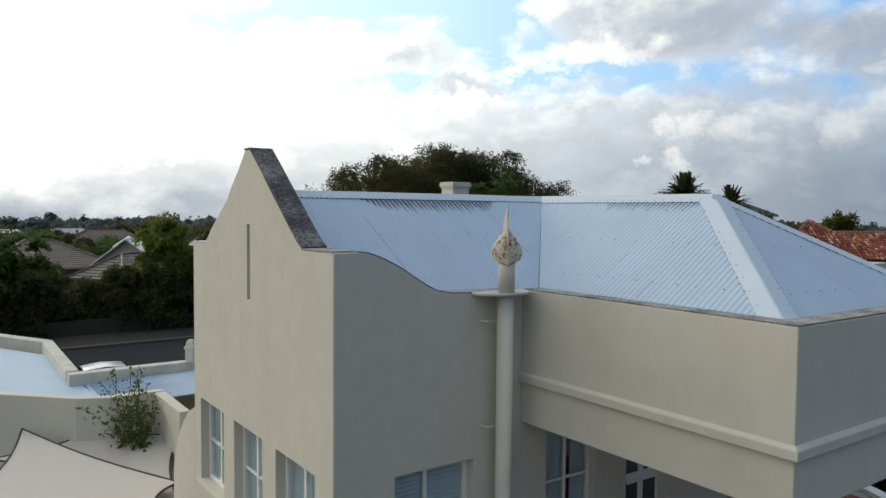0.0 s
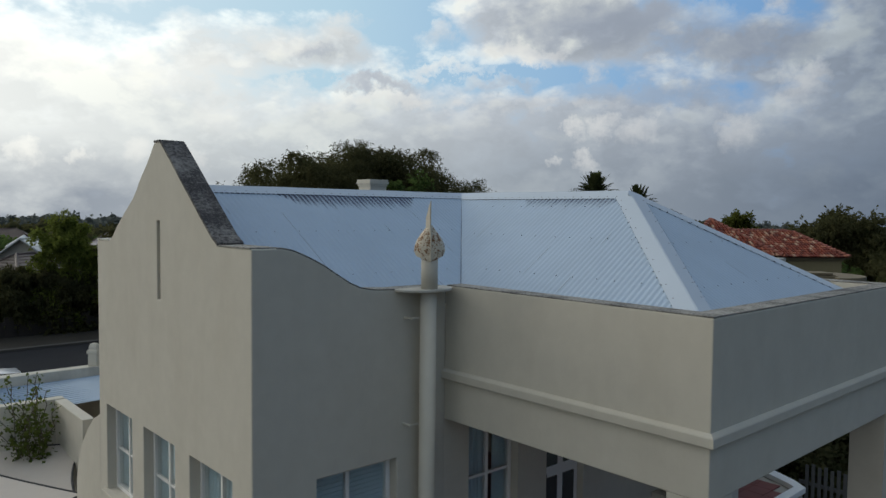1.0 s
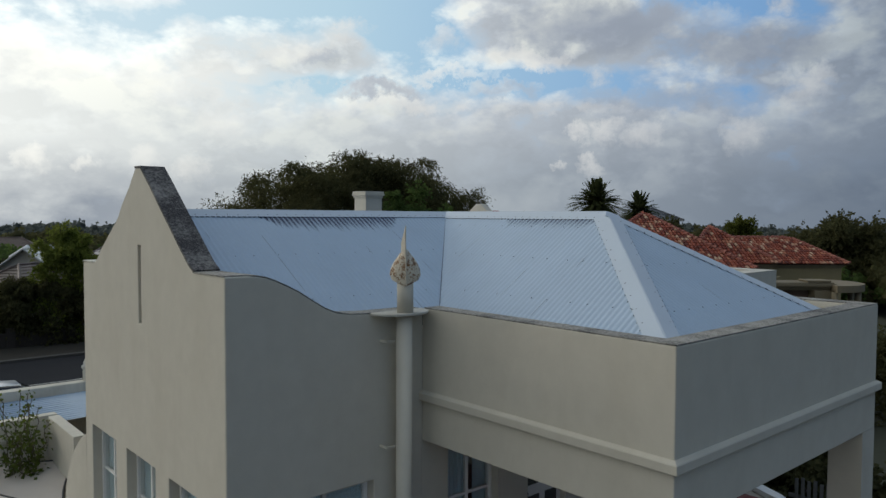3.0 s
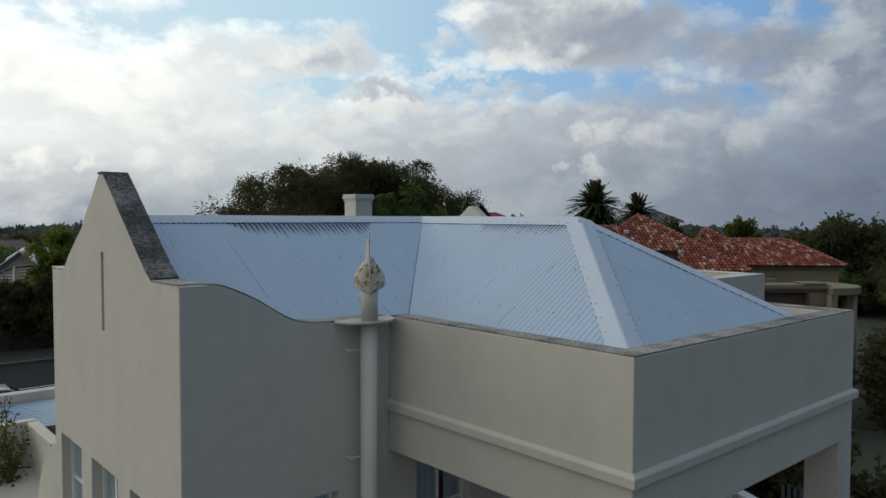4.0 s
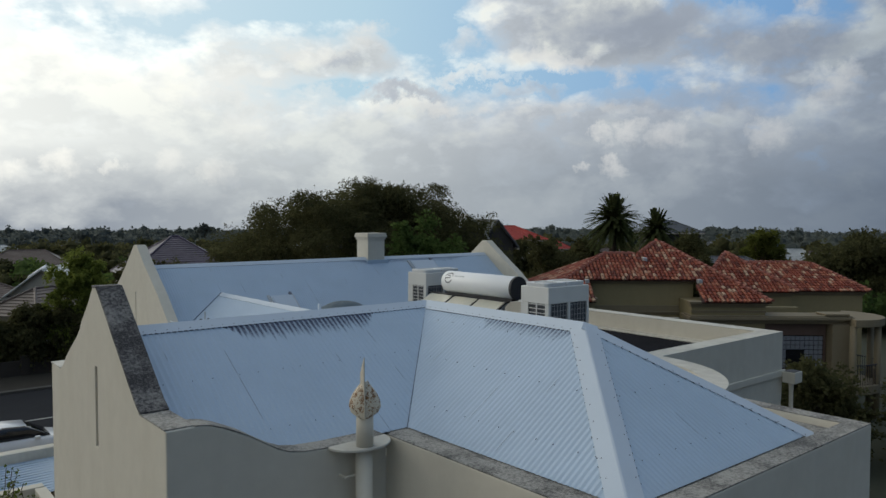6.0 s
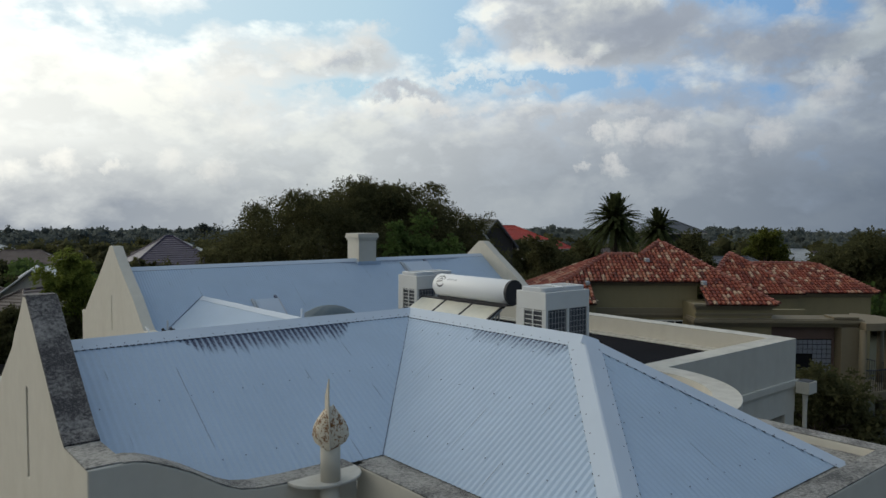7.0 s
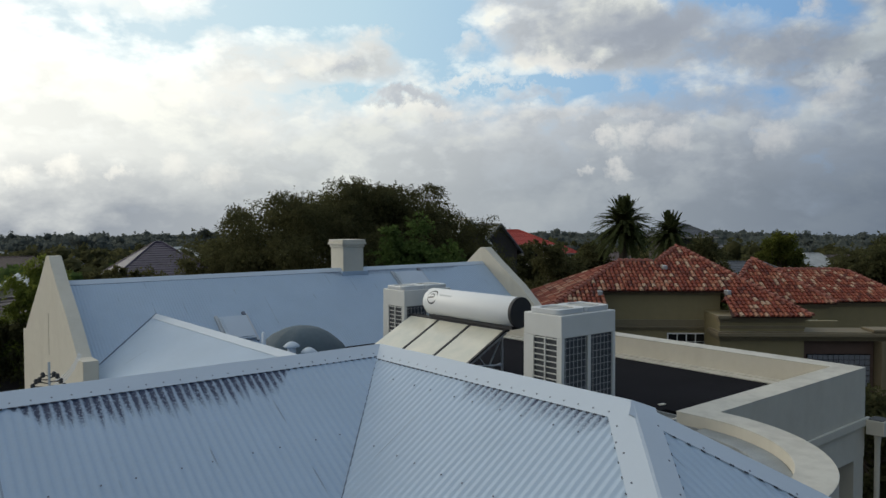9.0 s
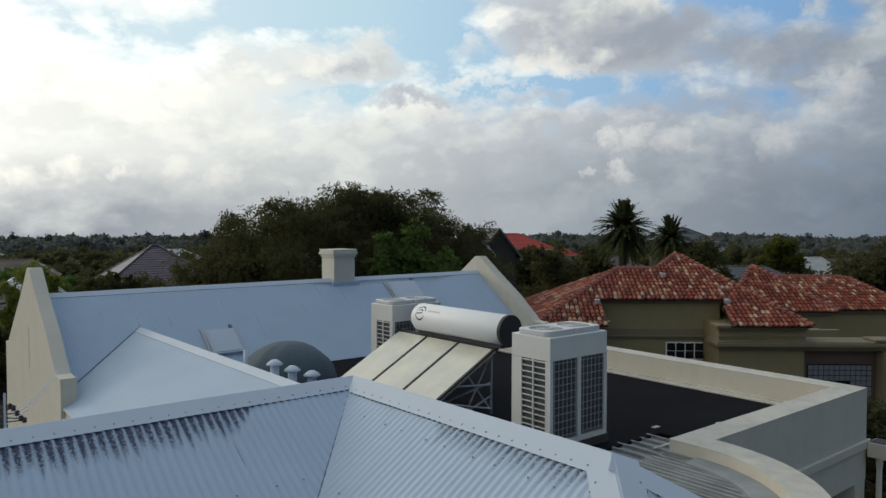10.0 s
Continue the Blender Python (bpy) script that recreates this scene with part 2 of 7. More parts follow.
def render_wall(name, col, stain=(0.33, 0.285, 0.195), amount=0.32):
    """Painted sand render: trowel unevenness, rain streaks and patches."""
    m, n, b = material(name)
    tc = n.add("ShaderNodeTexCoord")
    p = tc.outputs["Object"]
    mp = n.add("ShaderNodeMapping")
    mp.inputs["Scale"].default_value = (2.4, 2.4, 0.7)
    n.link(p, mp.inputs[0])
    streak = n.noise(mp.outputs[0], 1.0, 5, 0.6)
    patch = n.noise(p, 0.9, 5, 0.6)
    grain = n.noise(p, 90, 3, 0.7)
    trowel = n.noise(p, 4.5, 4, 0.6)
    f = n.ramp(n.math("MULTIPLY_ADD", streak, 0.6, n.math("MULTIPLY", patch, 0.5)), (0.50, 0.0), (0.80, 1.0))
    c = n.mix(n.math("MULTIPLY", f, amount), col, stain)
    c = n.mix(1.0, c, n.ramp(trowel, (0.3, 0.94), (0.7, 1.0)), "MULTIPLY")
    n.link(c, b.inputs["Base Color"])
    b.inputs["Roughness"].default_value = 0.88
    bump(n, b, n.math("MULTIPLY_ADD", grain, 0.25, trowel), 0.35, 0.012)
    return m


CREAM = render_wall("cream_render", (0.588, 0.553, 0.468), (0.36, 0.315, 0.225), 0.2)
CREAM_TOP = render_wall("cream_coping", (0.56, 0.54, 0.475), (0.22, 0.20, 0.17), 0.6)


def lichen(name, base, dark, bias):
    m, n, b = material(name)
    p = n.add("ShaderNodeTexCoord").outputs["Object"]
    a, f, g = n.noise(p, 2.2, 5, 0.65), n.noise(p, 26, 5, 0.7), n.noise(p, 80, 4, 0.7)
    k = n.math("ADD", n.math("MULTIPLY", a, 0.5), n.math("MULTIPLY", f, 0.55))
    c = n.mix(n.ramp(k, (bias, 0.0), (bias + 0.16, 1.0)), base, dark)
    c = n.mix(n.ramp(g, (0.52, 0.0), (0.66, 0.55)), c, (0.30, 0.29, 0.27))
    n.link(c, b.inputs["Base Color"])
    b.inputs["Roughness"].default_value = 0.95
    bump(n, b, n.math("ADD", f, g), 0.6, 0.015)
    return m


LICHEN = lichen("weathered_coping", (0.27, 0.255, 0.235), (0.042, 0.038, 0.04), 0.41)
DIRTY = lichen("dirty_ledge", (0.36, 0.345, 0.31), (0.085, 0.08, 0.075), 0.46)


def sheet_metal(name, col, streaks=True, band=(0.0, 9.0), strength=1.25, laps=True, run_len=1.0):
    """White painted roof sheet; the uv runs in metres along the eave and down from the ridge."""
    m, n, b = material(name)
    uv = n.add("ShaderNodeUVMap", uv_map="sheet")
    s = n.add("ShaderNodeSeparateXYZ")
    n.link(uv.outputs[0], s.inputs[0])
    u, v = s.outputs[0], s.outputs[1]
    p = n.add("ShaderNodeTexCoord").outputs["Object"]
    slow, fine = n.noise(p, 1.1, 5, 0.6), n.noise(p, 40, 3, 0.6)
    c = n.mix(n.ramp(slow, (0.35, 0.0), (0.75, 0.45)), col, tuple(x * 0.82 for x in col))
    if streaks:
        # mildew washed down the pans from under the capping
        su = n.add("ShaderNodeCombineXYZ")
        n.link(u, su.inputs[0])
        run = n.noise(su.outputs[0], 9.0, 3, 0.7)
        wide = n.noise(su.outputs[0], 0.62, 1, 0.5)
        pan = n.math("MULTIPLY_ADD", n.math("COSINE", n.math("MULTIPLY", u, 2 * math.pi / 0.076)), -0.5, 0.5)
        mid_, half_ = (band[0] + band[1]) / 2, (band[1] - band[0]) / 2
        off = n.math("DIVIDE", n.math("ABSOLUTE", n.math("SUBTRACT", n.math("ADD", u, n.math("MULTIPLY_ADD", wide, 0.8, -0.4)), mid_)), half_)
        win_ = n.ramp(off, (0.75, 1.0), (1.0, 0.0))
        reach = n.math("MULTIPLY", win_, n.math("MULTIPLY_ADD", run, 1.15 * run_len, -0.12 * run_len))
        d = n.math("SUBTRACT", v, 0.18)
        mask = n.math("SUBTRACT", 1.0, n.math("DIVIDE", d, n.math("ADD", reach, 0.001)), clamp=True)
        mask = n.math("MULTIPLY", mask, n.math("MULTIPLY_ADD", pan, 0.85, 0.15))
        blot = n.noise(p, 48, 3, 0.7)
        mask = n.math("MULTIPLY", mask, n.ramp(blot, (0.40, 0.30), (0.52, 1.0)))
        c = n.mix(n.math("MULTIPLY", mask, strength, clamp=True), c, (0.018, 0.032, 0.080))
    # lap joints holding a broken line of dirt
    if laps:
        lap = n.math("ABSOLUTE", n.math("SUBTRACT", n.math("FRACT", n.math("DIVIDE", u, 0.76)), 0.5))
        part_line = n.noise(p, 1.4, 2, 0.5)
        lm = n.math("MULTIPLY", n.math("LESS_THAN", lap, 0.010), n.ramp(part_line, (0.55, 0.0), (0.63, 0.5)))
        c = n.mix(lm, c, (0.13, 0.14, 0.17))
    c = n.mix(n.ramp(fine, (0.3, 0.10), (0.6, 0.0)), c, (0.3, 0.3, 0.3))
    n.link(c, b.inputs["Base Color"])
    b.inputs["Roughness"].default_value = 0.58
    b.inputs["Specular IOR Level"].default_value = 0.45
    bump(n, b, n.noise(p, 3.0, 3, 0.5), 0.12, 0.02)
    return m


# The sky's bluish cast on white paint is part of these base colours.
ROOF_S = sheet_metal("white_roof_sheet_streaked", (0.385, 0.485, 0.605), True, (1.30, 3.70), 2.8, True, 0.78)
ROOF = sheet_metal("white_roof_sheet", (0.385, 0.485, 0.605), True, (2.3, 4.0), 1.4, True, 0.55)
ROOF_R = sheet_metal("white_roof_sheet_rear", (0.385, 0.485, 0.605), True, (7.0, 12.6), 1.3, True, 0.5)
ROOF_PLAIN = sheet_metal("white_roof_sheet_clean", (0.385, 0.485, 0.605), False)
CAP = plain("white_metal_capping", (0.48, 0.545, 0.62), 0.6, 0, 0.06, 1.5, 0.05)
GALV = plain("grey_flashing", (0.42, 0.44, 0.46), 0.45, 0.6, 0.15)
WHITE = plain("white_paint", (0.78, 0.77, 0.74), 0.45, 0, 0.05, 4, 0.04)
DARK = plain("dark_rubber", (0.02, 0.02, 0.022), 0.6)
ASPH_SPEC = 0.12
MEMBRANE = plain("black_membrane", (0.012, 0.012, 0.015), 1.0, 0, 0.35, 0.8, 0.3)
MEMBRANE.node_tree.nodes["Principled BSDF"].inputs["Specular IOR Level"].default_value = 0.05
SCREW = plain("screw_head", (0.13, 0.14, 0.18), 0.5, 0.3)
# Uneven grey for the thin line where two roof slopes meet.
SEAM = plain("seam_grey", (0.16, 0.18, 0.23), 0.8, 0, 0.6, 9.0)
RED_TILE = plain("red_floor_tile", (0.17, 0.035, 0.026), 0.6, 0, 0.3, 2.0, 0.1)
# Unseen room surfaces, coloured dark for the shade behind the windows.
ROOM = plain("room_shade", (0.10, 0.095, 0.09), 0.9)


def glass(name, tint=(0.9, 0.95, 0.95), rough=0.02):
    m, n, b = material(name)
    b.inputs["Base Color"].default_value = (*tint, 1)
    b.inputs["Roughness"].default_value = rough
    b.inputs["Transmission Weight"].default_value = 1.0
    b.inputs["IOR"].default_value = 1.5
    return m


GLASS = glass("window_glass")


# ---- building blocks ----
def box(bm, x0, x1, y0, y1, z0, z1):
    v = [bm.verts.new(p) for p in ((x0, y0, z0), (x1, y0, z0), (x1, y1, z0), (x0, y1, z0),
                                   (x0, y0, z1), (x1, y0, z1), (x1, y1, z1), (x0, y1, z1))]
    for f in ((3, 2, 1, 0), (4, 5, 6, 7), (0, 1, 5, 4), (1, 2, 6, 5), (2, 3, 7, 6), (3, 0, 4, 7)):
        bm.faces.new([v[i] for i in f])
    return v


def solid(bm, outline, axis, a, b, holes=()):
    """An outline in two coordinates, with holes, made solid from a to b along the axis (x: (y, z); y: (x, z); z: (x, y))."""
    def at(p, d):
        return {"x": (d, p[0], p[1]), "y": (p[0], d, p[1]), "z": (p[0], p[1], d)}[axis]
    tmp = bmesh.new()
    edges = []
    for ring in (outline, *holes):
        vs = [tmp.verts.new(at(p, a)) for p in ring]
        edges += [tmp.edges.new((vs[i], vs[(i + 1) % len(vs)])) for i in range(len(vs))]
    bmesh.ops.triangle_fill(tmp, use_beauty=True, use_dissolve=True, edges=edges)
    got = bmesh.ops.extrude_face_region(tmp, geom=tmp.faces[:])
    shift = Vector(at((0, 0), b)) - Vector(at((0, 0), a))
    bmesh.ops.translate(tmp, verts=[g for g in got["geom"] if isinstance(g, bmesh.types.BMVert)], vec=shift)
    bmesh.ops.recalc_face_normals(tmp, faces=tmp.faces[:])
    me = bpy.data.meshes.new("tmp")
    tmp.to_mesh(me)
    bm.from_mesh(me)
    tmp.free()
    bpy.data.meshes.remove(me)


def rect(a0, a1, b0, b1):
    return [(a0, b0), (a1, b0), (a1, b1), (a0, b1)]


def tube(bm, a, b, r0, r1=None, seg=12, caps=True):
    a, b = Vector(a), Vector(b)
    r1 = r0 if r1 is None else r1
    q = (b - a).to_track_quat("Z", "Y")
    rings = []
    for c, r in ((a, r0), (b, r1)):
        rings.append([bm.verts.new(c + q @ Vector((r * math.cos(i * 2 * math.pi / seg), r * math.sin(i * 2 * math.pi / seg), 0))) for i in range(seg)])
    for i in range(seg):
        j = (i + 1) % seg
        bm.faces.new((rings[0][i], rings[0][j], rings[1][j], rings[1][i]))
    if caps:
        bm.faces.new(rings[0][::-1])
        bm.faces.new(rings[1])


def lathe(bm, c, profile, seg=20):
    """Rings of (radius, height) turned round the upright through c."""
    rings = []
    for r, z in profile:
        rings.append([bm.verts.new((c[0] + r * math.cos(i * 2 * math.pi / seg), c[1] + r * math.sin(i * 2 * math.pi / seg), c[2] + z)) for i in range(seg)])
    for p, q in zip(rings, rings[1:]):
        for i in range(seg):
            j = (i + 1) % seg
            bm.faces.new((p[i], p[j], q[j], q[i]))
    bm.faces.new(rings[0][::-1])
    bm.faces.new(rings[-1])


def thing(name, label, category, group="", kind="", at=(0, 0, 0)):
    e = new(name)
    e.location = at
    return tagged(e, label, category, group, kind)


def part(name, bm, mat, parent=None, label="", smooth=False, bevel=0.0, kind=""):
    """Links a bmesh built in world coordinates as one mesh object under parent."""
    me = bpy.data.meshes.new(name)
    bmesh.ops.recalc_face_normals(bm, faces=bm.faces[:]) if not smooth else None
    bm.to_mesh(me)
    bm.free()
    for f in me.polygons:
        f.use_smooth = smooth
    for m in (mat if isinstance(mat, (list, tuple)) else [mat]):
        me.materials.append(m)
    ob = new(name, me)
    if parent:
        ob.parent = parent
        if not parent.parent:
            ob.matrix_parent_inverse = Matrix.Translation(parent.location).inverted()
    if bevel:
        md = ob.modifiers.new("edge", "BEVEL")
        md.width, md.segments, md.limit_method, md.angle_limit = bevel, 2, "ANGLE", radians(40)
    tagged(ob, label, "", "", kind)
    return ob


def boxed(name, dims, mat, parent=None, label="", bevel=0.0):
    bm = bmesh.new()
    box(bm, *dims)
    return part(name, bm, mat, parent, label, False, bevel)


PITCH = 0.076


def corrugated(name, parent, mat, org, along, upslope, width, lo, hi, label="", amp=0.0040, pitch=PITCH, rows=4, u0=0.0, per=6):
    """Wave sheet: org on the eave line, lo(u) and hi(u) how far up the slope it starts and ends."""
    org, U, V = Vector(org), Vector(along).normalized(), Vector(upslope).normalized()
    N = U.cross(V).normalized()
    if N.z < 0:
        N = -N
    bm = bmesh.new()
    uvl = bm.loops.layers.uv.new("sheet")
    n = int(width / pitch * per)
    cols, uvs = [], {}
    for i in range(n + 1):
        u = u0 + (width - u0) * i / n
        a, b = lo(u), hi(u)
        h = amp * math.cos(2 * math.pi * u / pitch)
        col = []
        for k in range(rows + 1):
            v = a + (b - a) * k / rows
            wob = 0.004 * noise.noise((u * 1.3, v * 1.7, 5.0))
            w_ = bm.verts.new(org + U * u + V * v + N * (h + wob))
            uvs[w_] = (u, b - v)
            col.append(w_)
        cols.append(col)
    for c, d in zip(cols, cols[1:]):
        for k in range(rows):
            f = bm.faces.new((c[k], d[k], d[k + 1], c[k + 1]))
            f.normal_update()
            if f.normal.dot(N) < 0:
                f.normal_flip()
            for l in f.loops:
                l[uvl].uv = uvs[l.vert]
    return part(name, bm, mat, parent, label, True)


def capping(name, parent, mat, a, b, n1, n2, w=0.19, lift=0.010, roll=0.004, label=""):
    """Folded ridge capping from a to b over two roof faces with the normals n1 and n2."""
    a, b, n1, n2 = Vector(a), Vector(b), Vector(n1).normalized(), Vector(n2).normalized()
    d = (b - a).normalized()
    up = (n1 + n2).normalized()
    e1, e2 = n1.cross(d).normalized(), n2.cross(d).normalized()
    if e1.dot(n2) < 0:
        e1 = -e1
    if e2.dot(n1) < 0:
        e2 = -e2
    e1, e2 = -e1, -e2
    prof = [e1 * w + n1 * (lift - 0.008), e1 * w + n1 * lift, e1 * (roll * 1.4) + n1 * (lift + 0.004)]
    for k in range(5):
        t = k / 4
        prof.append(e1.lerp(e2, t).normalized() * roll * (1 - 0.2 * math.sin(t * math.pi)) + up * (lift + roll * (0.2 + 0.9 * math.sin(t * math.pi))))
    prof += [e2 * (roll * 1.4) + n2 * (lift + 0.004), e2 * w + n2 * lift, e2 * w + n2 * (lift - 0.008)]
    bm = bmesh.new()
    steps = max(2, int((b - a).length / 0.45))
    rings = []
    for i in range(steps + 1):
        c = a.lerp(b, i / steps)
        j = 0.004 * noise.noise((i * 0.7, c.x, c.y))
        rings.append([bm.verts.new(c + q + up * j) for q in prof])
    for p, q in zip(rings, rings[1:]):
        for i in range(len(prof) - 1):
            bm.faces.new((p[i], p[i + 1], q[i + 1], q[i]))
    bmesh.ops.recalc_face_normals(bm, faces=bm.faces[:])
    return part(name, bm, mat, parent, label, False)


def screws(name, parent, pts, normal, r=0.008):
    bm = bmesh.new()
    q = Vector(normal).to_track_quat("Z", "Y")
    for p in pts:
        p = Vector(p)
        lo = [bm.verts.new(p + q @ Vector((r * math.cos(k * math.pi / 3), r * math.sin(k * math.pi / 3), 0))) for k in range(6)]
        hi = [bm.verts.new(v.co + q @ Vector((0, 0, 0.005))) for v in lo]
        bm.faces.new(hi)
        for k in range(6):
            bm.faces.new((lo[k], lo[(k + 1) % 6], hi[(k + 1) % 6], hi[k]))
    return part(name, bm, SCREW, parent, "dark screw heads in rows", False, 0, "stuff")


def pan_gaps(name, parent, a, b, normal, w, step=0.076, size=(0.022, 0.007), inset=0.1):
    """Dark pieces outside a capping's edge that paint the pan gaps' shade and dirt."""
    a, b, n = Vector(a), Vector(b), Vector(normal).normalized()
    d = (b - a).normalized()
    e = n.cross(d).normalized()
    e = e if e.z < 0 else -e
    bm = bmesh.new()
    L, k = (b - a).length, inset
    while k < L - inset:
        c = a + d * (k + 0.006 * noise.noise((k * 3, a.x, 2.0))) + e * (w + 0.004) + n * 0.006
        g = 0.75 + 0.5 * noise.noise((k * 1.9, a.y, 7.0))
        p, q = d * size[0] * g, e * size[1] * g
        v = [bm.verts.new(c + x) for x in (-p - q, p - q, p + q, -p + q)]
        t_ = [bm.verts.new(x.co + n * 0.004) for x in v]
        bm.faces.new(t_)
        for i in range(4):
            bm.faces.new((v[i], v[(i + 1) % 4], t_[(i + 1) % 4], t_[i]))
        k += step
    return part(name, bm, GAPS, parent, "dark pieces painted as shaded dirty gaps along the capping edge", False, 0, "stuff")


GAPS = plain("gap_shade_and_dirt", (0.05, 0.055, 0.075), 0.9)


# ---- ground ----
GRASS = plain("dry_grass_ground", (0.045, 0.048, 0.028), 0.95, 0, 0.4, 0.15, 0.3, 6.0)
ASPHALT = plain("asphalt", (0.027, 0.028, 0.032), 0.9, 0, 0.2, 0.6, 0.25, 40)
ASPHALT.node_tree.nodes["Principled BSDF"].inputs["Specular IOR Level"].default_value = ASPH_SPEC
CONCRETE = plain("concrete_path", (0.075, 0.07, 0.063), 0.9, 0, 0.2, 0.8, 0.2, 30)
VERGE = plain("dry_verge", (0.026, 0.022, 0.015), 0.95, 0, 0.35, 0.9, 0.3, 12)
PAVING = plain("paving_ground", (0.12, 0.105, 0.092), 0.9, 0, 0.25, 0.7, 0.2, 20)


def ground_z(x, y):
    d = math.hypot(x - 5, y - 5)
    return -max(0.0, d - 70.0) * 0.016


bm = bmesh.new()
rings = []
for r in (0.5, 30, 70, 110, 180, 300, 500, 900, 1600, 2600):
    rings.append([bm.verts.new((5 + r * math.cos(k * math.pi / 32), 5 + r * math.sin(k * math.pi / 32), ground_z(5 + r, 5))) for k in range(64)])
bm.faces.new(rings[0])
for p, q in zip(rings, rings[1:]):
    for k in range(64):
        bm.faces.new((p[k], q[k], q[(k + 1) % 64], p[(k + 1) % 64]))
g = part("ground", bm, GRASS)
tagged(g, "dry grass and bare earth reaching the horizon", "ground", "", "structure")


def slab(name, dims, mat, label, category):
    bm = bmesh.new()
    box(bm, *dims)
    return tagged(part(name, bm, mat, None, "", False, 0.01), label, category, "", "structure")


slab("road", (-160, 160, 24.0, 37.6, -0.3, 0.02), ASPHALT, "grey asphalt residential street with worn surface", "road")
slab("verge", (-160, 160, 38.0, 41.9, -0.3, 0.14), VERGE, "dry brown grass verge beside the street", "verge")
slab("kerb", (-160, 160, 37.6, 38.0, -0.3, 0.16), CONCRETE, "concrete kerb along the street", "kerb")
slab("kerb", (-160, 160, 23.6, 24.0, -0.3, 0.14), CONCRETE, "concrete kerb along the street", "kerb")
slab("yard", (-9, 20, -12, 23.6, -0.3, 0.03), PAVING, "brown paved yard round the house", "yard")

TERR = plain("terrace_base", (0.40, 0.36, 0.30), 0.9)
W_FENCE = plain("grey_picket", (0.13, 0.13, 0.125), 0.8)

# ---- the white-roofed house: walls ----
house = thing("house", "cream rendered gabled house with white corrugated metal roofs", "house")
TH = 0.29
WINS = [(0.46, 1.59), (2.04, 3.11), (3.55, 4.64)]
gable = [(0, 0), (4.97, 0), (4.97, 7.31), (4.42, 7.33), (4.24, 7.42), (4.08, 7.55), (3.73, 7.76), (3.42, 7.94), (3.30, 8.03), (3.18, 8.16),
         (2.86, 8.41), (2.62, 8.64), (2.42, 8.64), (2.13, 8.42), (1.79, 8.15), (1.47, 7.90), (1.16, 7.66), (0.94, 7.49), (0.78, 7.405), (0.70, 7.395), (0, 7.40)]
bm = bmesh.new()
solid(bm, gable, "x", 0, TH, [rect(a, b, 3.56, 4.86) for a, b in WINS] + [rect(2.45, 2.56, 6.64, 7.65)])
part("gable_wall", bm, CREAM, house, "", False, 0.012)
boxed("slit_back", (0.13, 0.17, 2.43, 2.58, 6.6, 7.7), CREAM, house)
# weathered coping on the slopes of the gable
bm = bmesh.new()
sl = gable[12:19]
box_pts = [(y, z) for y, z in sl]
for (y0, z0), (y1, z1) in zip(box_pts, box_pts[1:]):
    d = Vector((y1 - y0, z1 - z0)).normalized()
    nn = Vector((d.y, -d.x)) if Vector((d.y, -d.x)).y > 0 else Vector((-d.y, d.x))
    q = [(y0, z0), (y1, z1), (y1 + nn.x * 0.03, z1 + nn.y * 0.03), (y0 + nn.x * 0.03, z0 + nn.y * 0.03)]
    solid(bm, q, "x", -0.008, TH + 0.012)
bmesh.ops.remove_doubles(bm, verts=bm.verts[:], dist=0.004)
part("coping", bm, LICHEN, house, "dark lichen-stained coping on the gable slope")
boxed("coping", (-0.006, TH + 0.01, 0.02, 0.80, 7.398, 7.414), DIRTY, house, "stained flat coping at the gable shoulder")
boxed("coping", (-0.006, TH + 0.01, 2.42, 2.62, 8.642, 8.668), LICHEN, house)
boxed("coping", (-0.006, TH + 0.01, 4.44, 4.975, 7.325, 7.345), CREAM_TOP, house)

south = [(0.003, 0), (2.66, 0), (2.66, 6.855), (1.9, 6.86), (1.55, 6.88), (1.36, 6.915), (1.21, 6.98), (1.06, 7.07), (0.87, 7.19), (0.73, 7.26), (0.59, 7.325), (0.47, 7.37), (0.36, 7.392), (TH, 7.395), (0.003, 7.398)]
bm = bmesh.new()
solid(bm, south, "y", -0.004, 0.28, [rect(0.78, 1.90, 3.5, 4.83)])
part("south_wall", bm, CREAM, house, "", False, 0.012)
bm = bmesh.new()
top = south[2:-1]
for (x0, z0), (x1, z1) in zip(top, top[1:]):
    solid(bm, [(x0, z0 + 0.002), (x1, z1 + 0.002), (x1, z1 + 0.016), (x0, z0 + 0.016)], "y", 0.0, 0.285)
bmesh.ops.remove_doubles(bm, verts=bm.verts[:], dist=0.003)
part("coping", bm, DIRTY, house, "stained top of the curved parapet")

bm = bmesh.new()
solid(bm, rect(2.66, 7.76, 0, 6.6), "y", 0.0, 0.28, [rect(3.11, 4.07, 3.35, 5.0), rect(4.69, 5.57, 2.75, 5.0)])
part("porch_back_wall", bm, CREAM, house)
boxed("north_wall", (TH, 7.76, 4.69, 4.97, 0, 6.85), CREAM, house)
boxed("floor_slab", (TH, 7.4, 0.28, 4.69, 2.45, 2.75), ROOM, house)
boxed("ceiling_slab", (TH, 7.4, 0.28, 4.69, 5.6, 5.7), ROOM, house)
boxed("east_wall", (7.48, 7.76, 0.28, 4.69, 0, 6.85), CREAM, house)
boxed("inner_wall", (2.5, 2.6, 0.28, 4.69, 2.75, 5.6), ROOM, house)

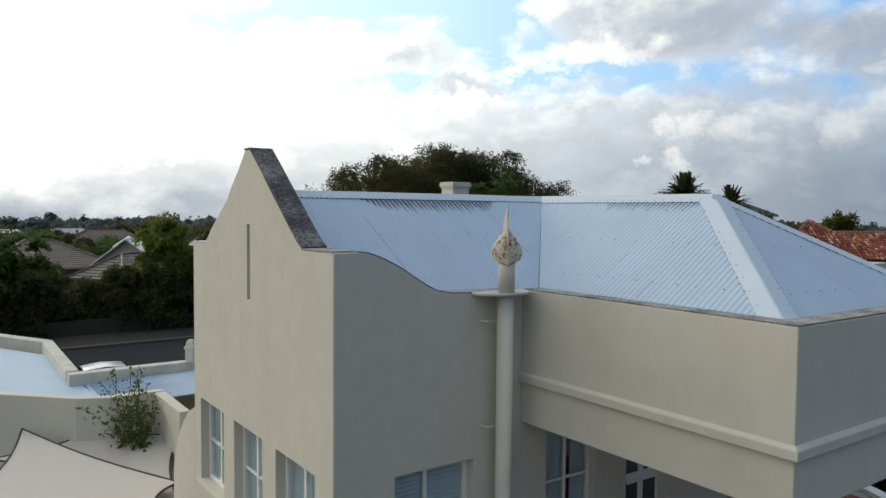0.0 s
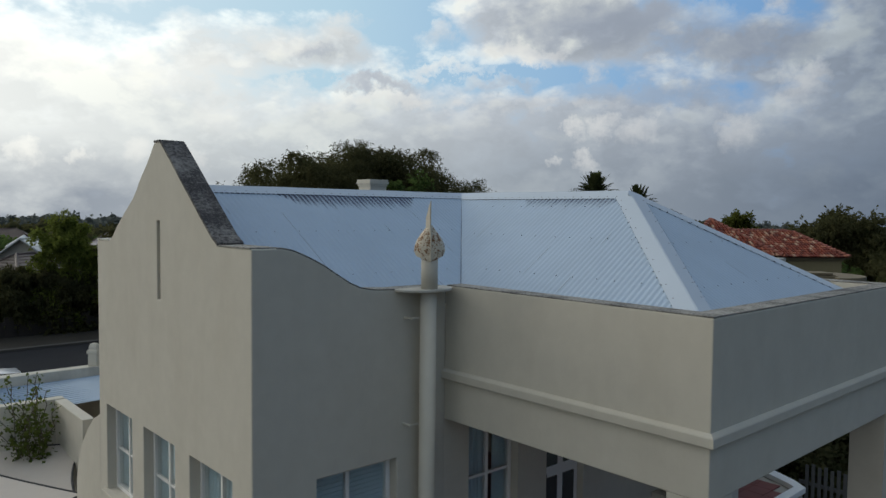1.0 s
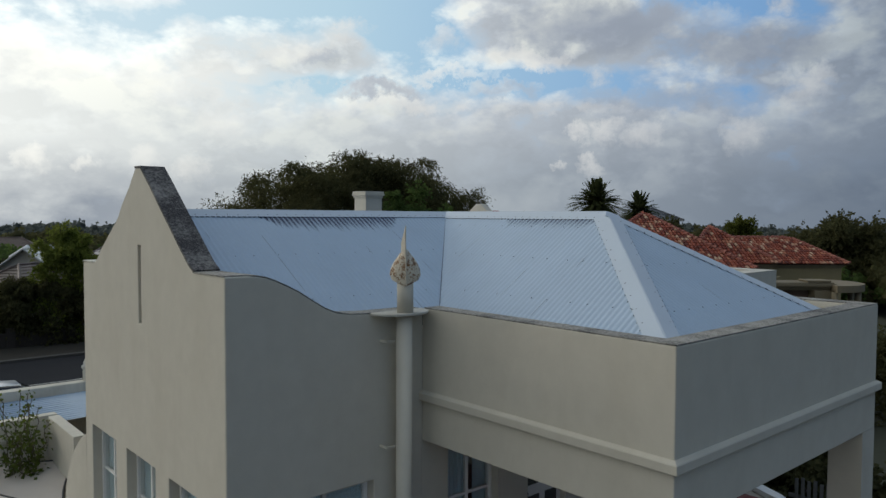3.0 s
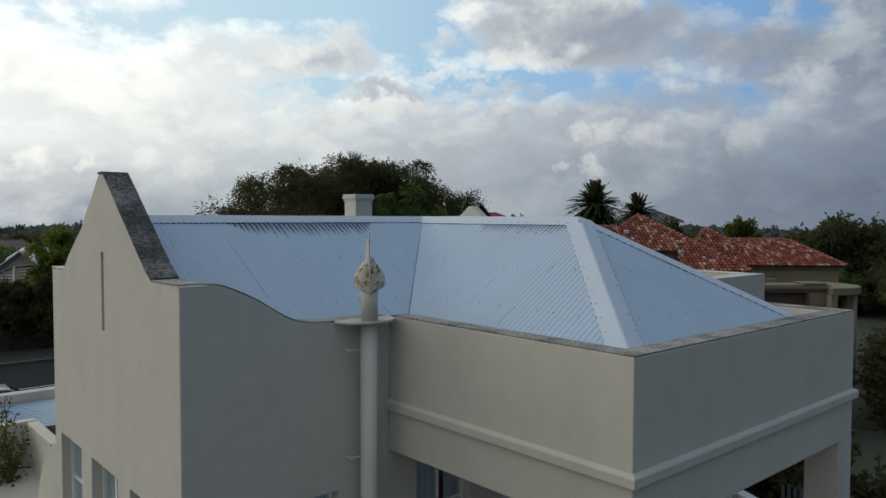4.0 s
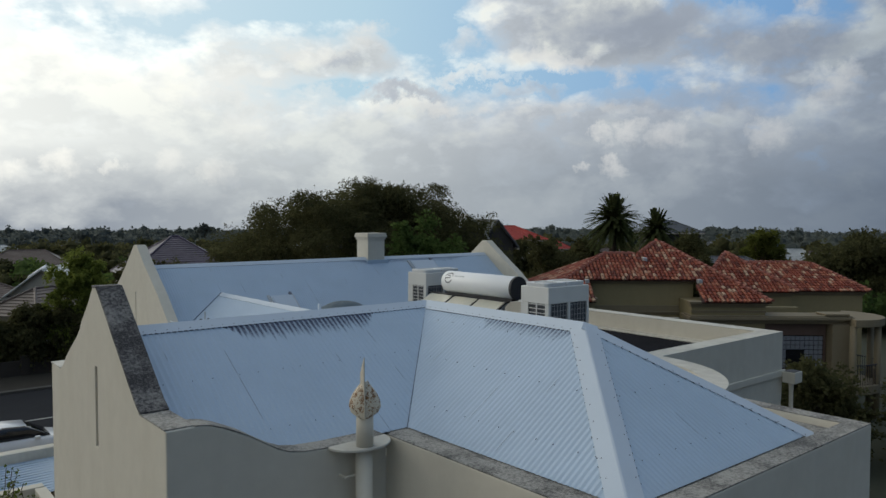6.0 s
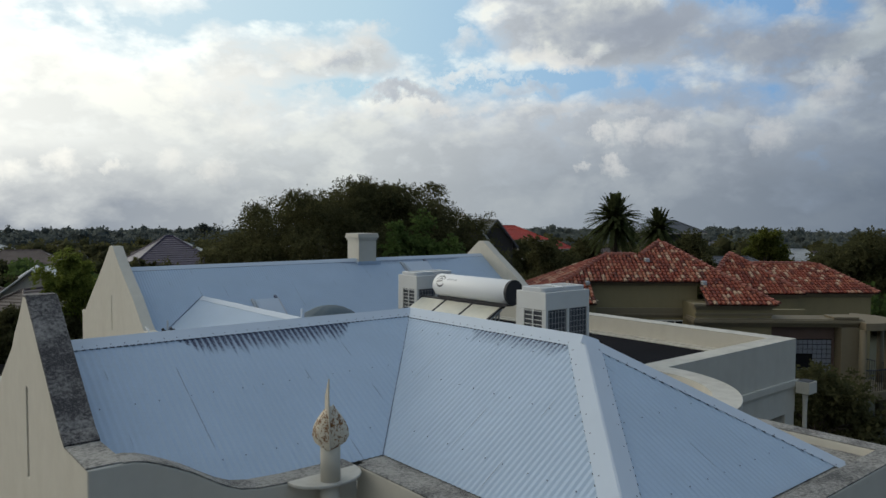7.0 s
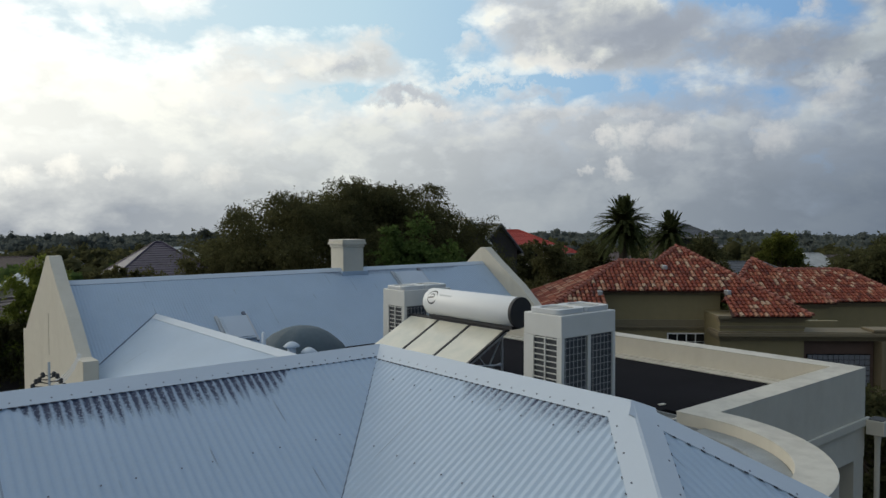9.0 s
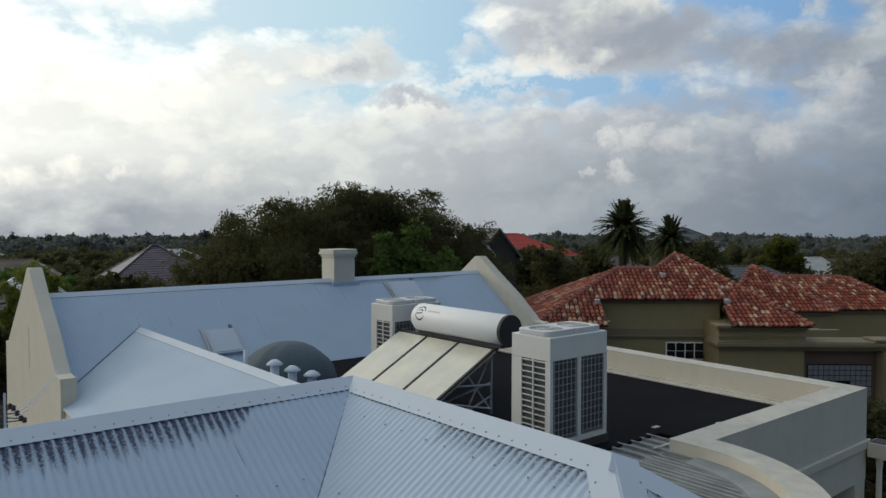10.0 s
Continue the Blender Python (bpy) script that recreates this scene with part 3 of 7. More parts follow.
# ---- the wing over the porch ----
bm = bmesh.new()
solid(bm, [(2.66, -3.6), (7.76, -3.6), (7.76, 0), (7.5, 0), (7.5, -3.34), (2.92, -3.34), (2.92, 0), (2.66, 0)], "z", 5.17, 6.87)
part("wing_parapet", bm, CREAM, house, "", False, 0.012)
boxed("wing_parapet", (7.50, 7.76, 0.0, 4.69, 6.852, 6.872), CREAM, house)
for d in ((2.665, 2.925, -3.33, -0.02, 6.872, 6.884), (2.665, 7.755, -3.595, -3.335, 6.873, 6.886), (7.505, 7.755, -3.33, 4.6, 6.874, 6.885)):
    boxed("coping", d, DIRTY, house, "moss-stained parapet top")
band = [(0, 5.695), (0.052, 5.70), (0.058, 5.708), (0.058, 5.79), (0.05, 5.802), (0.012, 5.822), (0, 5.824)]
bm = bmesh.new()
ring = [(2.66, -0.002), (2.66, -3.6), (7.76, -3.6), (7.76, -0.002)]
outw = [Vector((-1, 0)), Vector((-1, -1)), Vector((1, -1)), Vector((1, 0))]
rows_ = [[bm.verts.new((p[0] + o.x * b, p[1] + o.y * b, z)) for b, z in band] for p, o in zip(ring, outw)]
for p, q in zip(rows_, rows_[1:]):
    for i in range(len(band) - 1):
        bm.faces.new((p[i], p[i + 1], q[i + 1], q[i]))
part("moulding", bm, CREAM, house)
boxed("porch_ceiling", (2.92, 7.50, -3.34, 0.0, 5.20, 5.28), WHITE, house)
for x in (2.66, 7.33):
    boxed("pillar", (x, x + 0.43, -3.6, -3.17, 2.75, 5.17), CREAM, house)
boxed("porch_floor", (2.66, 7.76, -3.6, 0.0, 2.5, 2.75), RED_TILE, house, "red tiled porch floor")
for x in (2.66, 7.33):
    boxed("pier", (x, x + 0.43, -3.6, -3.17, 0, 2.5), CREAM, house)
boxed("porch_parapet", (7.5, 7.7, -3.16, 0, 2.751, 3.0), CREAM, house)

# ---- roofs of the front block ----
SL = 0.601
ZR, YR, XR, YA = 8.115, 2.51, 5.28, -0.90
HM, HW, HS, HE = 2.20, 2.06, 2.26, 1.80
ze_m = ZR - SL * HM
ze_w = ze_m
SW, SS, SE = (ZR - ze_w) / HW, (ZR - ze_w) / HS, (ZR - ze_w) / HE
LM, LW, LS_ = HM * math.hypot(1, SL), HW * math.hypot(1, SW), HS * math.hypot(1, SS)
LE = HE * math.hypot(1, SE)
ns, nn_, nw, ne, nh = (0, -SL, 1), (0, SL, 1), (-SW, 0, 1), (SE, 0, 1), (0, -SS, 1)
xv = XR - HW
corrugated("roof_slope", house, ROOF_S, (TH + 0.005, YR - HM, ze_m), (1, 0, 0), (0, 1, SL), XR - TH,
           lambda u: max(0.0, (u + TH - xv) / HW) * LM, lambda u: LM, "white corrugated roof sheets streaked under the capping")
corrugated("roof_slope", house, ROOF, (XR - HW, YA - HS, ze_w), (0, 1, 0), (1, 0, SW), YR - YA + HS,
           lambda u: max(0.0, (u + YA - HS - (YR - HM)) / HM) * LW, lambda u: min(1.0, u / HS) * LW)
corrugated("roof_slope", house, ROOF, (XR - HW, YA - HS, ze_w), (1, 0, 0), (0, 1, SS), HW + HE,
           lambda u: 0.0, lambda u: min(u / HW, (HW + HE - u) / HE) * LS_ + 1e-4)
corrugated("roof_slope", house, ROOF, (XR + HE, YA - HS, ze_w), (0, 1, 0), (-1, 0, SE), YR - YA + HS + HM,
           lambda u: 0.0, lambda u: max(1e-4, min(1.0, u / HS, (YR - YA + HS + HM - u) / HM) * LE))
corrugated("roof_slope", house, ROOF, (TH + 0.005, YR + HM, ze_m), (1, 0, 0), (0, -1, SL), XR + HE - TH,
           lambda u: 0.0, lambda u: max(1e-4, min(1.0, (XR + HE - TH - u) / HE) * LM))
capping("ridge_cap", house, CAP, (TH, YR, ZR), (XR, YR, ZR), ns, nn_)
capping("ridge_cap", house, CAP, (XR, YR, ZR), (XR, YA, ZR), nw, ne, 0.21)
capping("hip_cap", house, CAP, (XR, YA, ZR), (XR - HW, YA - HS, ze_w), nw, nh, 0.2)
capping("hip_cap", house, CAP, (XR, YA, ZR), (XR + HE, YA - HS, ze_w), ne, nh, 0.2)
capping("hip_cap", house, CAP, (XR, YR, ZR), (XR + HE, YR + HM, ze_w), ne, nn_, 0.17)
pan_gaps("capping_dirt", house, (TH, YR, ZR), (XR, YR, ZR), ns, 0.19)
pan_gaps("capping_dirt", house, (XR, YR, ZR), (XR, YA, ZR), nw, 0.21)
pan_gaps("capping_dirt", house, (XR, YA, ZR), (XR - HW, YA - HS, ze_w), nw, 0.2, 0.15, (0.012, 0.006), 0.3)
pan_gaps("capping_dirt", house, (XR, YA, ZR), (XR - HW, YA - HS, ze_w), nh, 0.2, 0.11, (0.016, 0.005), 0.3)
pan_gaps("capping_dirt", house, (XR, YA, ZR), (XR + HE, YA - HS, ze_w), nh, 0.2, 0.11, (0.02, 0.009), 0.25)
bm = bmesh.new()
tube(bm, (xv - 0.05, YR - HM - 0.05, ze_m - 0.022), (XR, YR, ZR - 0.004), 0.0055, None, 6)
part("valley_gutter", bm, SEAM, house, "dark seam where the two roof slopes meet")
for d in ((TH, 2.66, 0.28, 0.52, 6.5, 6.785), (2.92, 3.4, -3.34, 0.60, 6.5, 6.782), (3.4, 7.5, -3.34, -2.9, 6.5, 6.78), (7.0, 7.5, -2.9, 4.6, 6.5, 6.779)):
    boxed("box_gutter", (d[0] + 0.004, d[1] - 0.004, d[2], d[3], d[4], d[5]), DIRTY, house, "dirt-filled box gutter")
# screw heads along the cappings and in rows over the sheets
def on_s(x, d):
    return (x, YR - HM + d, ze_m + d * SL + 0.011)
def on_w(d, y):
    return (XR - HW + d, y, ze_w + d * SW + 0.011)
def on_h(x, d):
    return (x, YA - HS + d, ze_w + d * SS + 0.011)
pts = [on_s(TH + 0.1 + 0.152 * k, HM - 0.125) for k in range(32)]
pts += [on_s(TH + 0.2 + 0.304 * k + 0.05 * (k % 2), d) for d in (0.35, 1.2) for k in range(17) if TH + 0.2 + 0.304 * k < xv + d - 0.2]
screws("roof_screws", house, pts, ns)
pts = [on_w(HW - 0.14, YA + 0.1 + 0.152 * k) for k in range(22)]
pts += [on_w(d, YA - HS + 0.3 + 0.304 * k + 0.05 * (k % 2)) for d in (0.35, 1.05, 1.7) for k in range(20) if d * HS / HW < 0.3 + 0.304 * k - 0.2 and YA - HS + 0.3 + 0.304 * k < YR - HM + d - 0.2]
pts += [on_w(0.2 * k * HW / HS, YA - HS + 0.2 * k + 0.21) for k in range(11)]
screws("roof_screws", house, pts, nw)
pts = [on_h(XR - HW + 0.4 + 0.304 * k, d) for d in (0.35, 1.1, 1.8) for k in range(13) if d < min(0.4 + 0.304 * k, HW + HE - 0.4 - 0.304 * k) - 0.2]
for sg in (-1, 1):
    hw_ = HW if sg < 0 else HE
    pts += [on_h(XR + sg * (hw_ - 0.2 * k - 0.21), 0.2 * k * HS / hw_) for k in range(9)]
screws("roof_screws", house, pts, nh)


# ---- windows ----
CURTAIN = plain("pale_curtain", (0.62, 0.74, 0.80), 0.9, 0, 0.05, 5, 0.1)


def window_unit(parent, axis, face, a0, a1, z0, z1, split=0.5, rail=0.5, sill=True, blind="curtain"):
    """A painted window set back in its opening: frame, bars, panes, sill and what hangs behind."""
    def bx(bm, p0, p1, d0, d1, q0, q1):
        box(bm, face + d0, face + d1, p0, p1, q0, q1) if axis == "x" else box(bm, p0, p1, face + d0, face + d1, q0, q1)
    fr, s = 0.06, 0.13
    win = bmesh.new()
    for p in ((a0 + 0.002, a0 + fr, z0 + 0.002, z1 - 0.002), (a1 - fr, a1 - 0.002, z0 + 0.002, z1 - 0.002), (a0 + fr, a1 - fr, z0 + 0.002, z0 + fr), (a0 + fr, a1 - fr, z1 - fr, z1 - 0.002)):
        bx(win, p[0], p[1], s, s + 0.09, p[2], p[3])
    w_ob = part("window", win, WHITE, parent, "white painted timber window", False, 0.005)
    am, zm = a0 + (a1 - a0) * split, z0 + (z1 - z0) * rail
    bm = bmesh.new()
    bx(bm, am - 0.025, am + 0.025, s + 0.015, s + 0.07, z0 + fr, z1 - fr)
    part("mullion", bm, WHITE, w_ob)
    for p, q in ((a0 + fr, am - 0.025), (am + 0.025, a1 - fr)):
        bm = bmesh.new()
        bx(bm, p, q, s + 0.02, s + 0.065, zm - 0.018, zm + 0.018)
        part("glazing_bar", bm, WHITE, w_ob)
        for b0, b1 in ((z0 + fr, zm - 0.018), (zm + 0.018, z1 - fr)):
            bm = bmesh.new()
            bx(bm, p, q, s + 0.038, s + 0.044, b0, b1)
            g_ = part("pane", bm, GLASS, w_ob)
            g_.visible_shadow = False
    if sill:
        bm = bmesh.new()
        bx(bm, a0 - 0.08, a1 + 0.08, -0.07, s, z0 - 0.09, z0 - 0.002)
        part("sill", bm, CREAM, w_ob, "", False, 0.01)
    bm = bmesh.new()
    if blind == "curtain":
        n = 40
        for lo, hi in ((a0, a0 + (a1 - a0) * 0.62), (a1 - (a1 - a0) * 0.3, a1)):
            cols = []
            for i in range(n + 1):
                p = lo + (hi - lo) * i / n
                d = s + 0.11 + 0.015 * math.sin(i * 1.3)
                cols.append([bm.verts.new((face + d, p, z) if axis == "x" else (p, face + d, z)) for z in (z0 - 0.1, z1 + 0.1)])
            for c, e in zip(cols, cols[1:]):
                bm.faces.new((c[0], e[0], e[1], c[1]))
        part("curtain", bm, CURTAIN, w_ob, "pale pleated curtain")
    else:
        k = z0
        while k < z1:
            for p, q in ((a0 + 0.05, am - 0.01), (am + 0.01, a1 - 0.05)):
                bx(bm, p, q, s + 0.075, s + 0.095, k, k + 0.05)
            k += 0.055
        part("blind", bm, CURTAIN, w_ob, "closed white slatted blind")
    return w_ob


for a, b in WINS:
    window_unit(house, "x", 0.0, a, b, 3.56, 4.86, 0.5, 0.48)
window_unit(house, "y", 0.0, 0.78, 1.90, 3.5, 4.83, 0.45, 0.4, True, "blind")
window_unit(house, "y", 0.0, 3.11, 4.07, 3.35, 5.0, 0.5, 0.52)
# half-glazed porch door
door = boxed("door", (4.70, 5.56, 0.11, 0.15, 2.76, 4.99), WHITE, house, "white panelled door with tall glazed panels")
for x0, x1 in ((4.80, 5.06), (5.20, 5.46)):
    for z0, z1 in ((3.05, 3.85), (4.02, 4.85)):
        boxed("pane", (x0, x1, 0.095, 0.108, z0, z1), plain("door_glass", (0.06, 0.07, 0.07), 0.08, 0, 0.1, 4, 0), door)
boxed("handle", (4.735, 4.765, 0.05, 0.108, 3.78, 3.94), DARK, door)
boxed("wall_light_plate", (5.95, 6.25, -0.06, -0.002, 4.0, 4.1), WHITE, house, "small white wall light beside the porch door")

# ---- flue with rusty cowl ----
flue = thing("flue_pipe", "cream flue pipe with a rust-stained cowl strapped to the wall", "pipe", at=(2.206, -0.2, 0))
bm = bmesh.new()
tube(bm, (2.206, -0.2, 0.0), (2.206, -0.2, 6.84), 0.1, None, 24)
part("pipe", bm, CREAM, flue, "", True)
bm = bmesh.new()
tube(bm, (2.212, -0.21, 6.86), (2.212, -0.21, 7.32), 0.1, None, 24)
part("pipe_stub", bm, CREAM, flue, "", True)
for z in (3.9, 5.24, 6.53):
    bm = bmesh.new()
    box(bm, 1.98, 2.12, -0.155, -0.14, z - 0.012, z + 0.012)
    box(bm, 1.98, 1.996, -0.14, -0.006, z - 0.012, z + 0.012)
    part("bracket", bm, CREAM, flue)
bm = bmesh.new()
outl = [(1.845, 0.02)] + [(2.245 + 0.40 * math.cos(radians(a)), -0.03 - 0.33 * math.sin(radians(a))) for a in range(180, -1, -12)] + [(2.655, 0.02)]
solid(bm, outl, "z", 6.845, 6.878)
part("ledge", bm, CREAM_TOP, house, "rounded rendered ledge round the flue", False, 0.01)


def rust():
    m, n, b = material("rusty_cowl")
    p = n.add("ShaderNodeTexCoord").outputs["Object"]
    a, f = n.noise(p, 12, 5, 0.7), n.noise(p, 55, 5, 0.7)
    k = n.ramp(n.math("ADD", n.math("MULTIPLY", a, 0.6), n.math("MULTIPLY", f, 0.45)), (0.53, 0.0), (0.58, 1.0))
    c = n.mix(k, (0.62, 0.56, 0.44), n.ramp(f, (0.4, (0.07, 0.025, 0.010)), (0.62, (0.28, 0.13, 0.04))))
    n.link(c, b.inputs["Base Color"])
    b.inputs["Roughness"].default_value = 0.8
    bump(n, b, f, 0.4, 0.006)
    return m


RUST = rust()
COWL_PALE = plain("cowl_pale_metal", (0.55, 0.50, 0.40), 0.7, 0, 0.25, 12, 0.2)
right, ahead = Vector((0.77, -0.64, 0)), Vector((0.64, 0.77, 0))
foot = Vector((2.21, -0.21, 0))
# leaf-shaped hood: two curved flanks folded along a keel, open at the back
bm = bmesh.new()
leaf_ = ((7.25, 0.10), (7.28, 0.165), (7.33, 0.188), (7.40, 0.178), (7.47, 0.148), (7.535, 0.106), (7.59, 0.062), (7.64, 0.030))
for sg in (-1, 1):
    cols = []
    for z, half in leaf_:
        row = []
        for k in range(6):
            q = k / 5
            bulge = 0.15 - 0.19 * q ** 1.4
            zz = z + (0.04 if (z < 7.27 and k > 3) else 0.0) - (0.05 * (1 - q) if z < 7.3 else 0.0)
            row.append(bm.verts.new(foot + Vector((0, 0, zz)) + right * sg * half * math.sin(q * math.pi / 2) - ahead * bulge * (0.55 + 1.6 * half)))
        cols.append(row)
    for p, q in zip(cols, cols[1:]):
        for k in range(5):
            bm.faces.new((p[k], p[k + 1], q[k + 1], q[k]) if sg > 0 else (q[k], q[k + 1], p[k + 1], p[k]))
bmesh.ops.remove_doubles(bm, verts=bm.verts[:], dist=0.0015)
got = bmesh.ops.solidify(bm, geom=bm.faces[:], thickness=0.008)
part("cowl", bm, RUST, flue, "rust-stained leaf-shaped sheet metal cowl")
# upright fin along the keel, its top cut on the slant
bm = bmesh.new()
fin_dir = (ahead - right * 0.55).normalized()
side_n = Vector((0, 0, 1)).cross(fin_dir)
base_ = foot - ahead * 0.10
prof_f = [(-0.05, 7.22), (0.01, 7.22), (0.09, 7.56), (0.09, 7.72), (0.04, 7.82), (-0.02, 7.93), (-0.015, 7.76), (-0.02, 7.62), (-0.035, 7.45)]
lo_ = [bm.verts.new(base_ + fin_dir * a + Vector((0, 0, z)) - side_n * 0.006) for a, z in prof_f]
hi_ = [bm.verts.new(base_ + fin_dir * a + Vector((0, 0, z)) + side_n * 0.006) for a, z in prof_f]
bm.faces.new(lo_[::-1])
bm.faces.new(hi_)
for k in range(len(prof_f)):
    m_ = (k + 1) % len(prof_f)
    bm.faces.new((lo_[k], lo_[m_], hi_[m_], hi_[k]))
part("fin", bm, COWL_PALE, flue, "pale sheet metal fin with rusty edges")


# ---- terrace beyond the porch ----
terrace = thing("terrace", "raised terrace paved with red tiles and edged by a white coping", "terrace", "", "structure", at=(9.4, -0.6, 2.5))
bm = bmesh.new()
solid(bm, [(7.78, 0.6), (11.7, 0.6), (10.95, -0.95), (10.7, -1.25), (7.78, -1.25)], "z", 0, 2.55)
part("base", bm, TERR, terrace)
for i in range(9):
    for j in range(5):
        x, y = 7.80 + 0.36 * i, -1.2 + 0.36 * j
        if x + 0.36 > 10.62 + 0.48 * (y + 1.0):
            continue
        boxed("tile", (x, x + 0.35, y, y + 0.35, 2.552, 2.575), RED_TILE, terrace)
bm = bmesh.new()
solid(bm, [(11.75, 0.62), (10.97, -0.98), (10.72, -1.3), (9.4, -1.3), (9.4, -1.12), (10.6, -1.12), (10.72, -0.95), (11.45, 0.62)], "z", 2.553, 2.66)
part("coping", bm, WHITE, terrace, "white coping", False, 0.01)
pick = thing("picket_fence", "pale grey picket fence beyond the red terrace", "fence", at=(13.0, -0.8, 0))
for k in range(9):
    boxed("picket", (12.98, 13.0, -1.5 + 0.13 * k, -1.43 + 0.13 * k, 0.03, 2.35 + 0.04 * (k % 2)), W_FENCE, pick)
boxed("rail", (13.0, 13.04, -1.55, -0.25, 1.9, 1.98), W_FENCE, pick)


# ---- rear block: gabled roof, chimney, link roof ----
rear = thing("rear_wing", "rear wing with a long white gabled roof between cream gables", "house")
GY, GZ, HR, SR = 15.42, 8.07, 3.05, 0.76
LR = HR * math.hypot(1, SR)
rg = [(12.2, 0), (18.7, 0), (18.7, 6.58), (18.35, 6.6), (17.9, 6.95), (17.2, 7.45), (16.4, 8.02), (15.55, 8.70), (15.30, 8.70), (14.6, 8.13), (13.5, 7.36), (12.75, 6.72), (12.62, 6.62), (12.2, 6.6)]
bm = bmesh.new()
solid(bm, rg, "x", 4.40, 4.69, [rect(15.40, 15.47, 6.3, 7.3)])
part("gable_wall", bm, CREAM, rear, "", False, 0.012)
boxed("slit_back", (4.52, 4.56, 15.36, 15.5, 6.25, 7.35), CREAM, rear)
rg2 = [(12.2, 0), (18.7, 0), (18.7, 6.3), (18.35, 6.45), (17.2, 7.35), (16.4, 7.95), (15.55, 8.58), (15.30, 8.58), (14.6, 8.07), (13.5, 7.3), (12.62, 6.55), (12.2, 6.5)]
bm = bmesh.new()
solid(bm, rg2, "x", 18.6, 18.93)
part("gable_wall", bm, CREAM, rear, "", False, 0.012)
boxed("wall", (4.69, 18.6, 12.3, 12.6, 0, 5.85), CREAM, rear)
boxed("wall", (4.69, 18.6, 18.3, 18.6, 0, 5.85), CREAM, rear)
boxed("corner_block", (4.37, 4.68, 12.05, 12.62, 5.2, 6.62), CREAM, rear, "", 0.012)
for sgn in (1, -1):
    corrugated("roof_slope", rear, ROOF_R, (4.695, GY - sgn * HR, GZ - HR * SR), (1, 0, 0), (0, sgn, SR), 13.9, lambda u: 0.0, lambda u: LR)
capping("ridge_cap", rear, CAP, (4.69, GY, GZ), (18.6, GY, GZ), (0, -SR, 1), (0, SR, 1), 0.17)
chim = [(12.60, 13.34, 15.24, 15.98, 7.2, 8.72)]
ch = boxed("chimney", chim[0], CREAM, rear, "square cream rendered chimney with a corbelled cap", 0.01)
for d in ((12.57, 13.37, 15.21, 16.01, 8.72, 8.80), (12.53, 13.41, 15.17, 16.05, 8.80, 8.87), (12.55, 13.39, 15.19, 16.03, 8.87, 8.96)):
    boxed("chimney_cap", d, CREAM, ch, "", 0.008)
boxed("flashing", (12.5, 13.45, 15.12, 16.1, 7.85, 7.97), ROOF_PLAIN, ch)


def skylight(x, y, wx, wy, label):
    z = GZ - (GY - y) * SR
    t = thing("skylight", label, "skylight", "skylights on the rear roof", at=(x, y, z))
    c, s = 1 / math.hypot(1, SR), SR / math.hypot(1, SR)
    def P(a, v, h):
        return Vector((x + a, y + v * c - h * s, z + v * s + h * c))
    def slab_(nm, a0, a1, v0, v1, h0, h1, mat):
        bm = bmesh.new()
        v = box(bm, 0, 1, 0, 1, 0, 1)
        for q in v:
            q.co = P(a0 + (a1 - a0) * q.co.x, v0 + (v1 - v0) * q.co.y, h0 + (h1 - h0) * q.co.z)
        part(nm, bm, mat, t)
    slab_("kerb_frame", 0, wx, 0, wy, -0.05, 0.10, CAP)
    # White pane colour stands in for the sky's bright reflection.
    slab_("pane", 0.05, wx - 0.05, 0.05, wy - 0.05, 0.10, 0.115, CAP)
    slab_("flashing", -0.08, 0, -0.05, wy + 0.1, 0, 0.05, GALV)
    slab_("flashing", wx, wx + 0.08, -0.05, wy + 0.1, 0, 0.05, GALV)
    slab_("hinge", wx * 0.9, wx * 1.0, wy, wy + 0.12, 0.05, 0.12, SCREW)


skylight(8.05, 13.32, 0.74, 0.84, "white framed roof skylight with a grey flashing")
skylight(14.4, 14.45, 1.08, 0.80, "white framed roof skylight near the ridge")

# link roof running between the two blocks
link = thing("link_roof", "low white link roof joining the two blocks", "roof")
LX, LZ, LS, LH = 6.6, 7.22, 0.55, 2.2
Llen = LH * math.hypot(1, LS)
corrugated("roof_slope", link, ROOF_PLAIN, (LX - LH, 4.9, LZ - LH * LS), (0, 1, 0), (1, 0, LS), 9.4,
           lambda u: 0.0, lambda u: Llen if u < 7.4 else Llen)
corrugated("roof_slope", link, ROOF_PLAIN, (LX + 1.0, 4.9, LZ - 1.0 * LS), (0, 1, 0), (-1, 0, LS), 9.4, lambda u: 0.0, lambda u: math.hypot(1, LS))
capping("ridge_cap", link, CAP, (LX, 4.9, LZ), (LX, 14.32, LZ), (-LS, 0, 1), (LS, 0, 1), 0.17)
bm = bmesh.new()
tube(bm, (LX, 14.32, LZ + 0.02), (LX - LH, 12.72, LZ - LH * LS + 0.02), 0.010, None, 6)
part("valley_seam", bm, SCREW, link)
boxed("wall", (4.45, 4.7, 4.98, 12.04, 0, 6.0), CREAM, link)

# ---- flat roof deck with parapets ----
deck_t = thing("flat_roof", "flat roof with black membrane behind cream parapets", "roof")
boxed("membrane", (9.0, 11.75, 3.1, 12.3, 5.8, 6.2), MEMBRANE, deck_t, "black bituminous membrane")
boxed("membrane", (11.75, 15.4, 1.87, 12.3, 5.8, 6.198), MEMBRANE, deck_t)
boxed("membrane", (7.4, 9.0, 4.9, 12.3, 5.9, 6.19), MEMBRANE, deck_t)
def arc(r, a0, a1, n):
    return [(8.1 + r * math.cos(radians(a0 + (a1 - a0) * i / n)), 1.41 + r * math.sin(radians(a0 + (a1 - a0) * i / n))) for i in range(n + 1)]


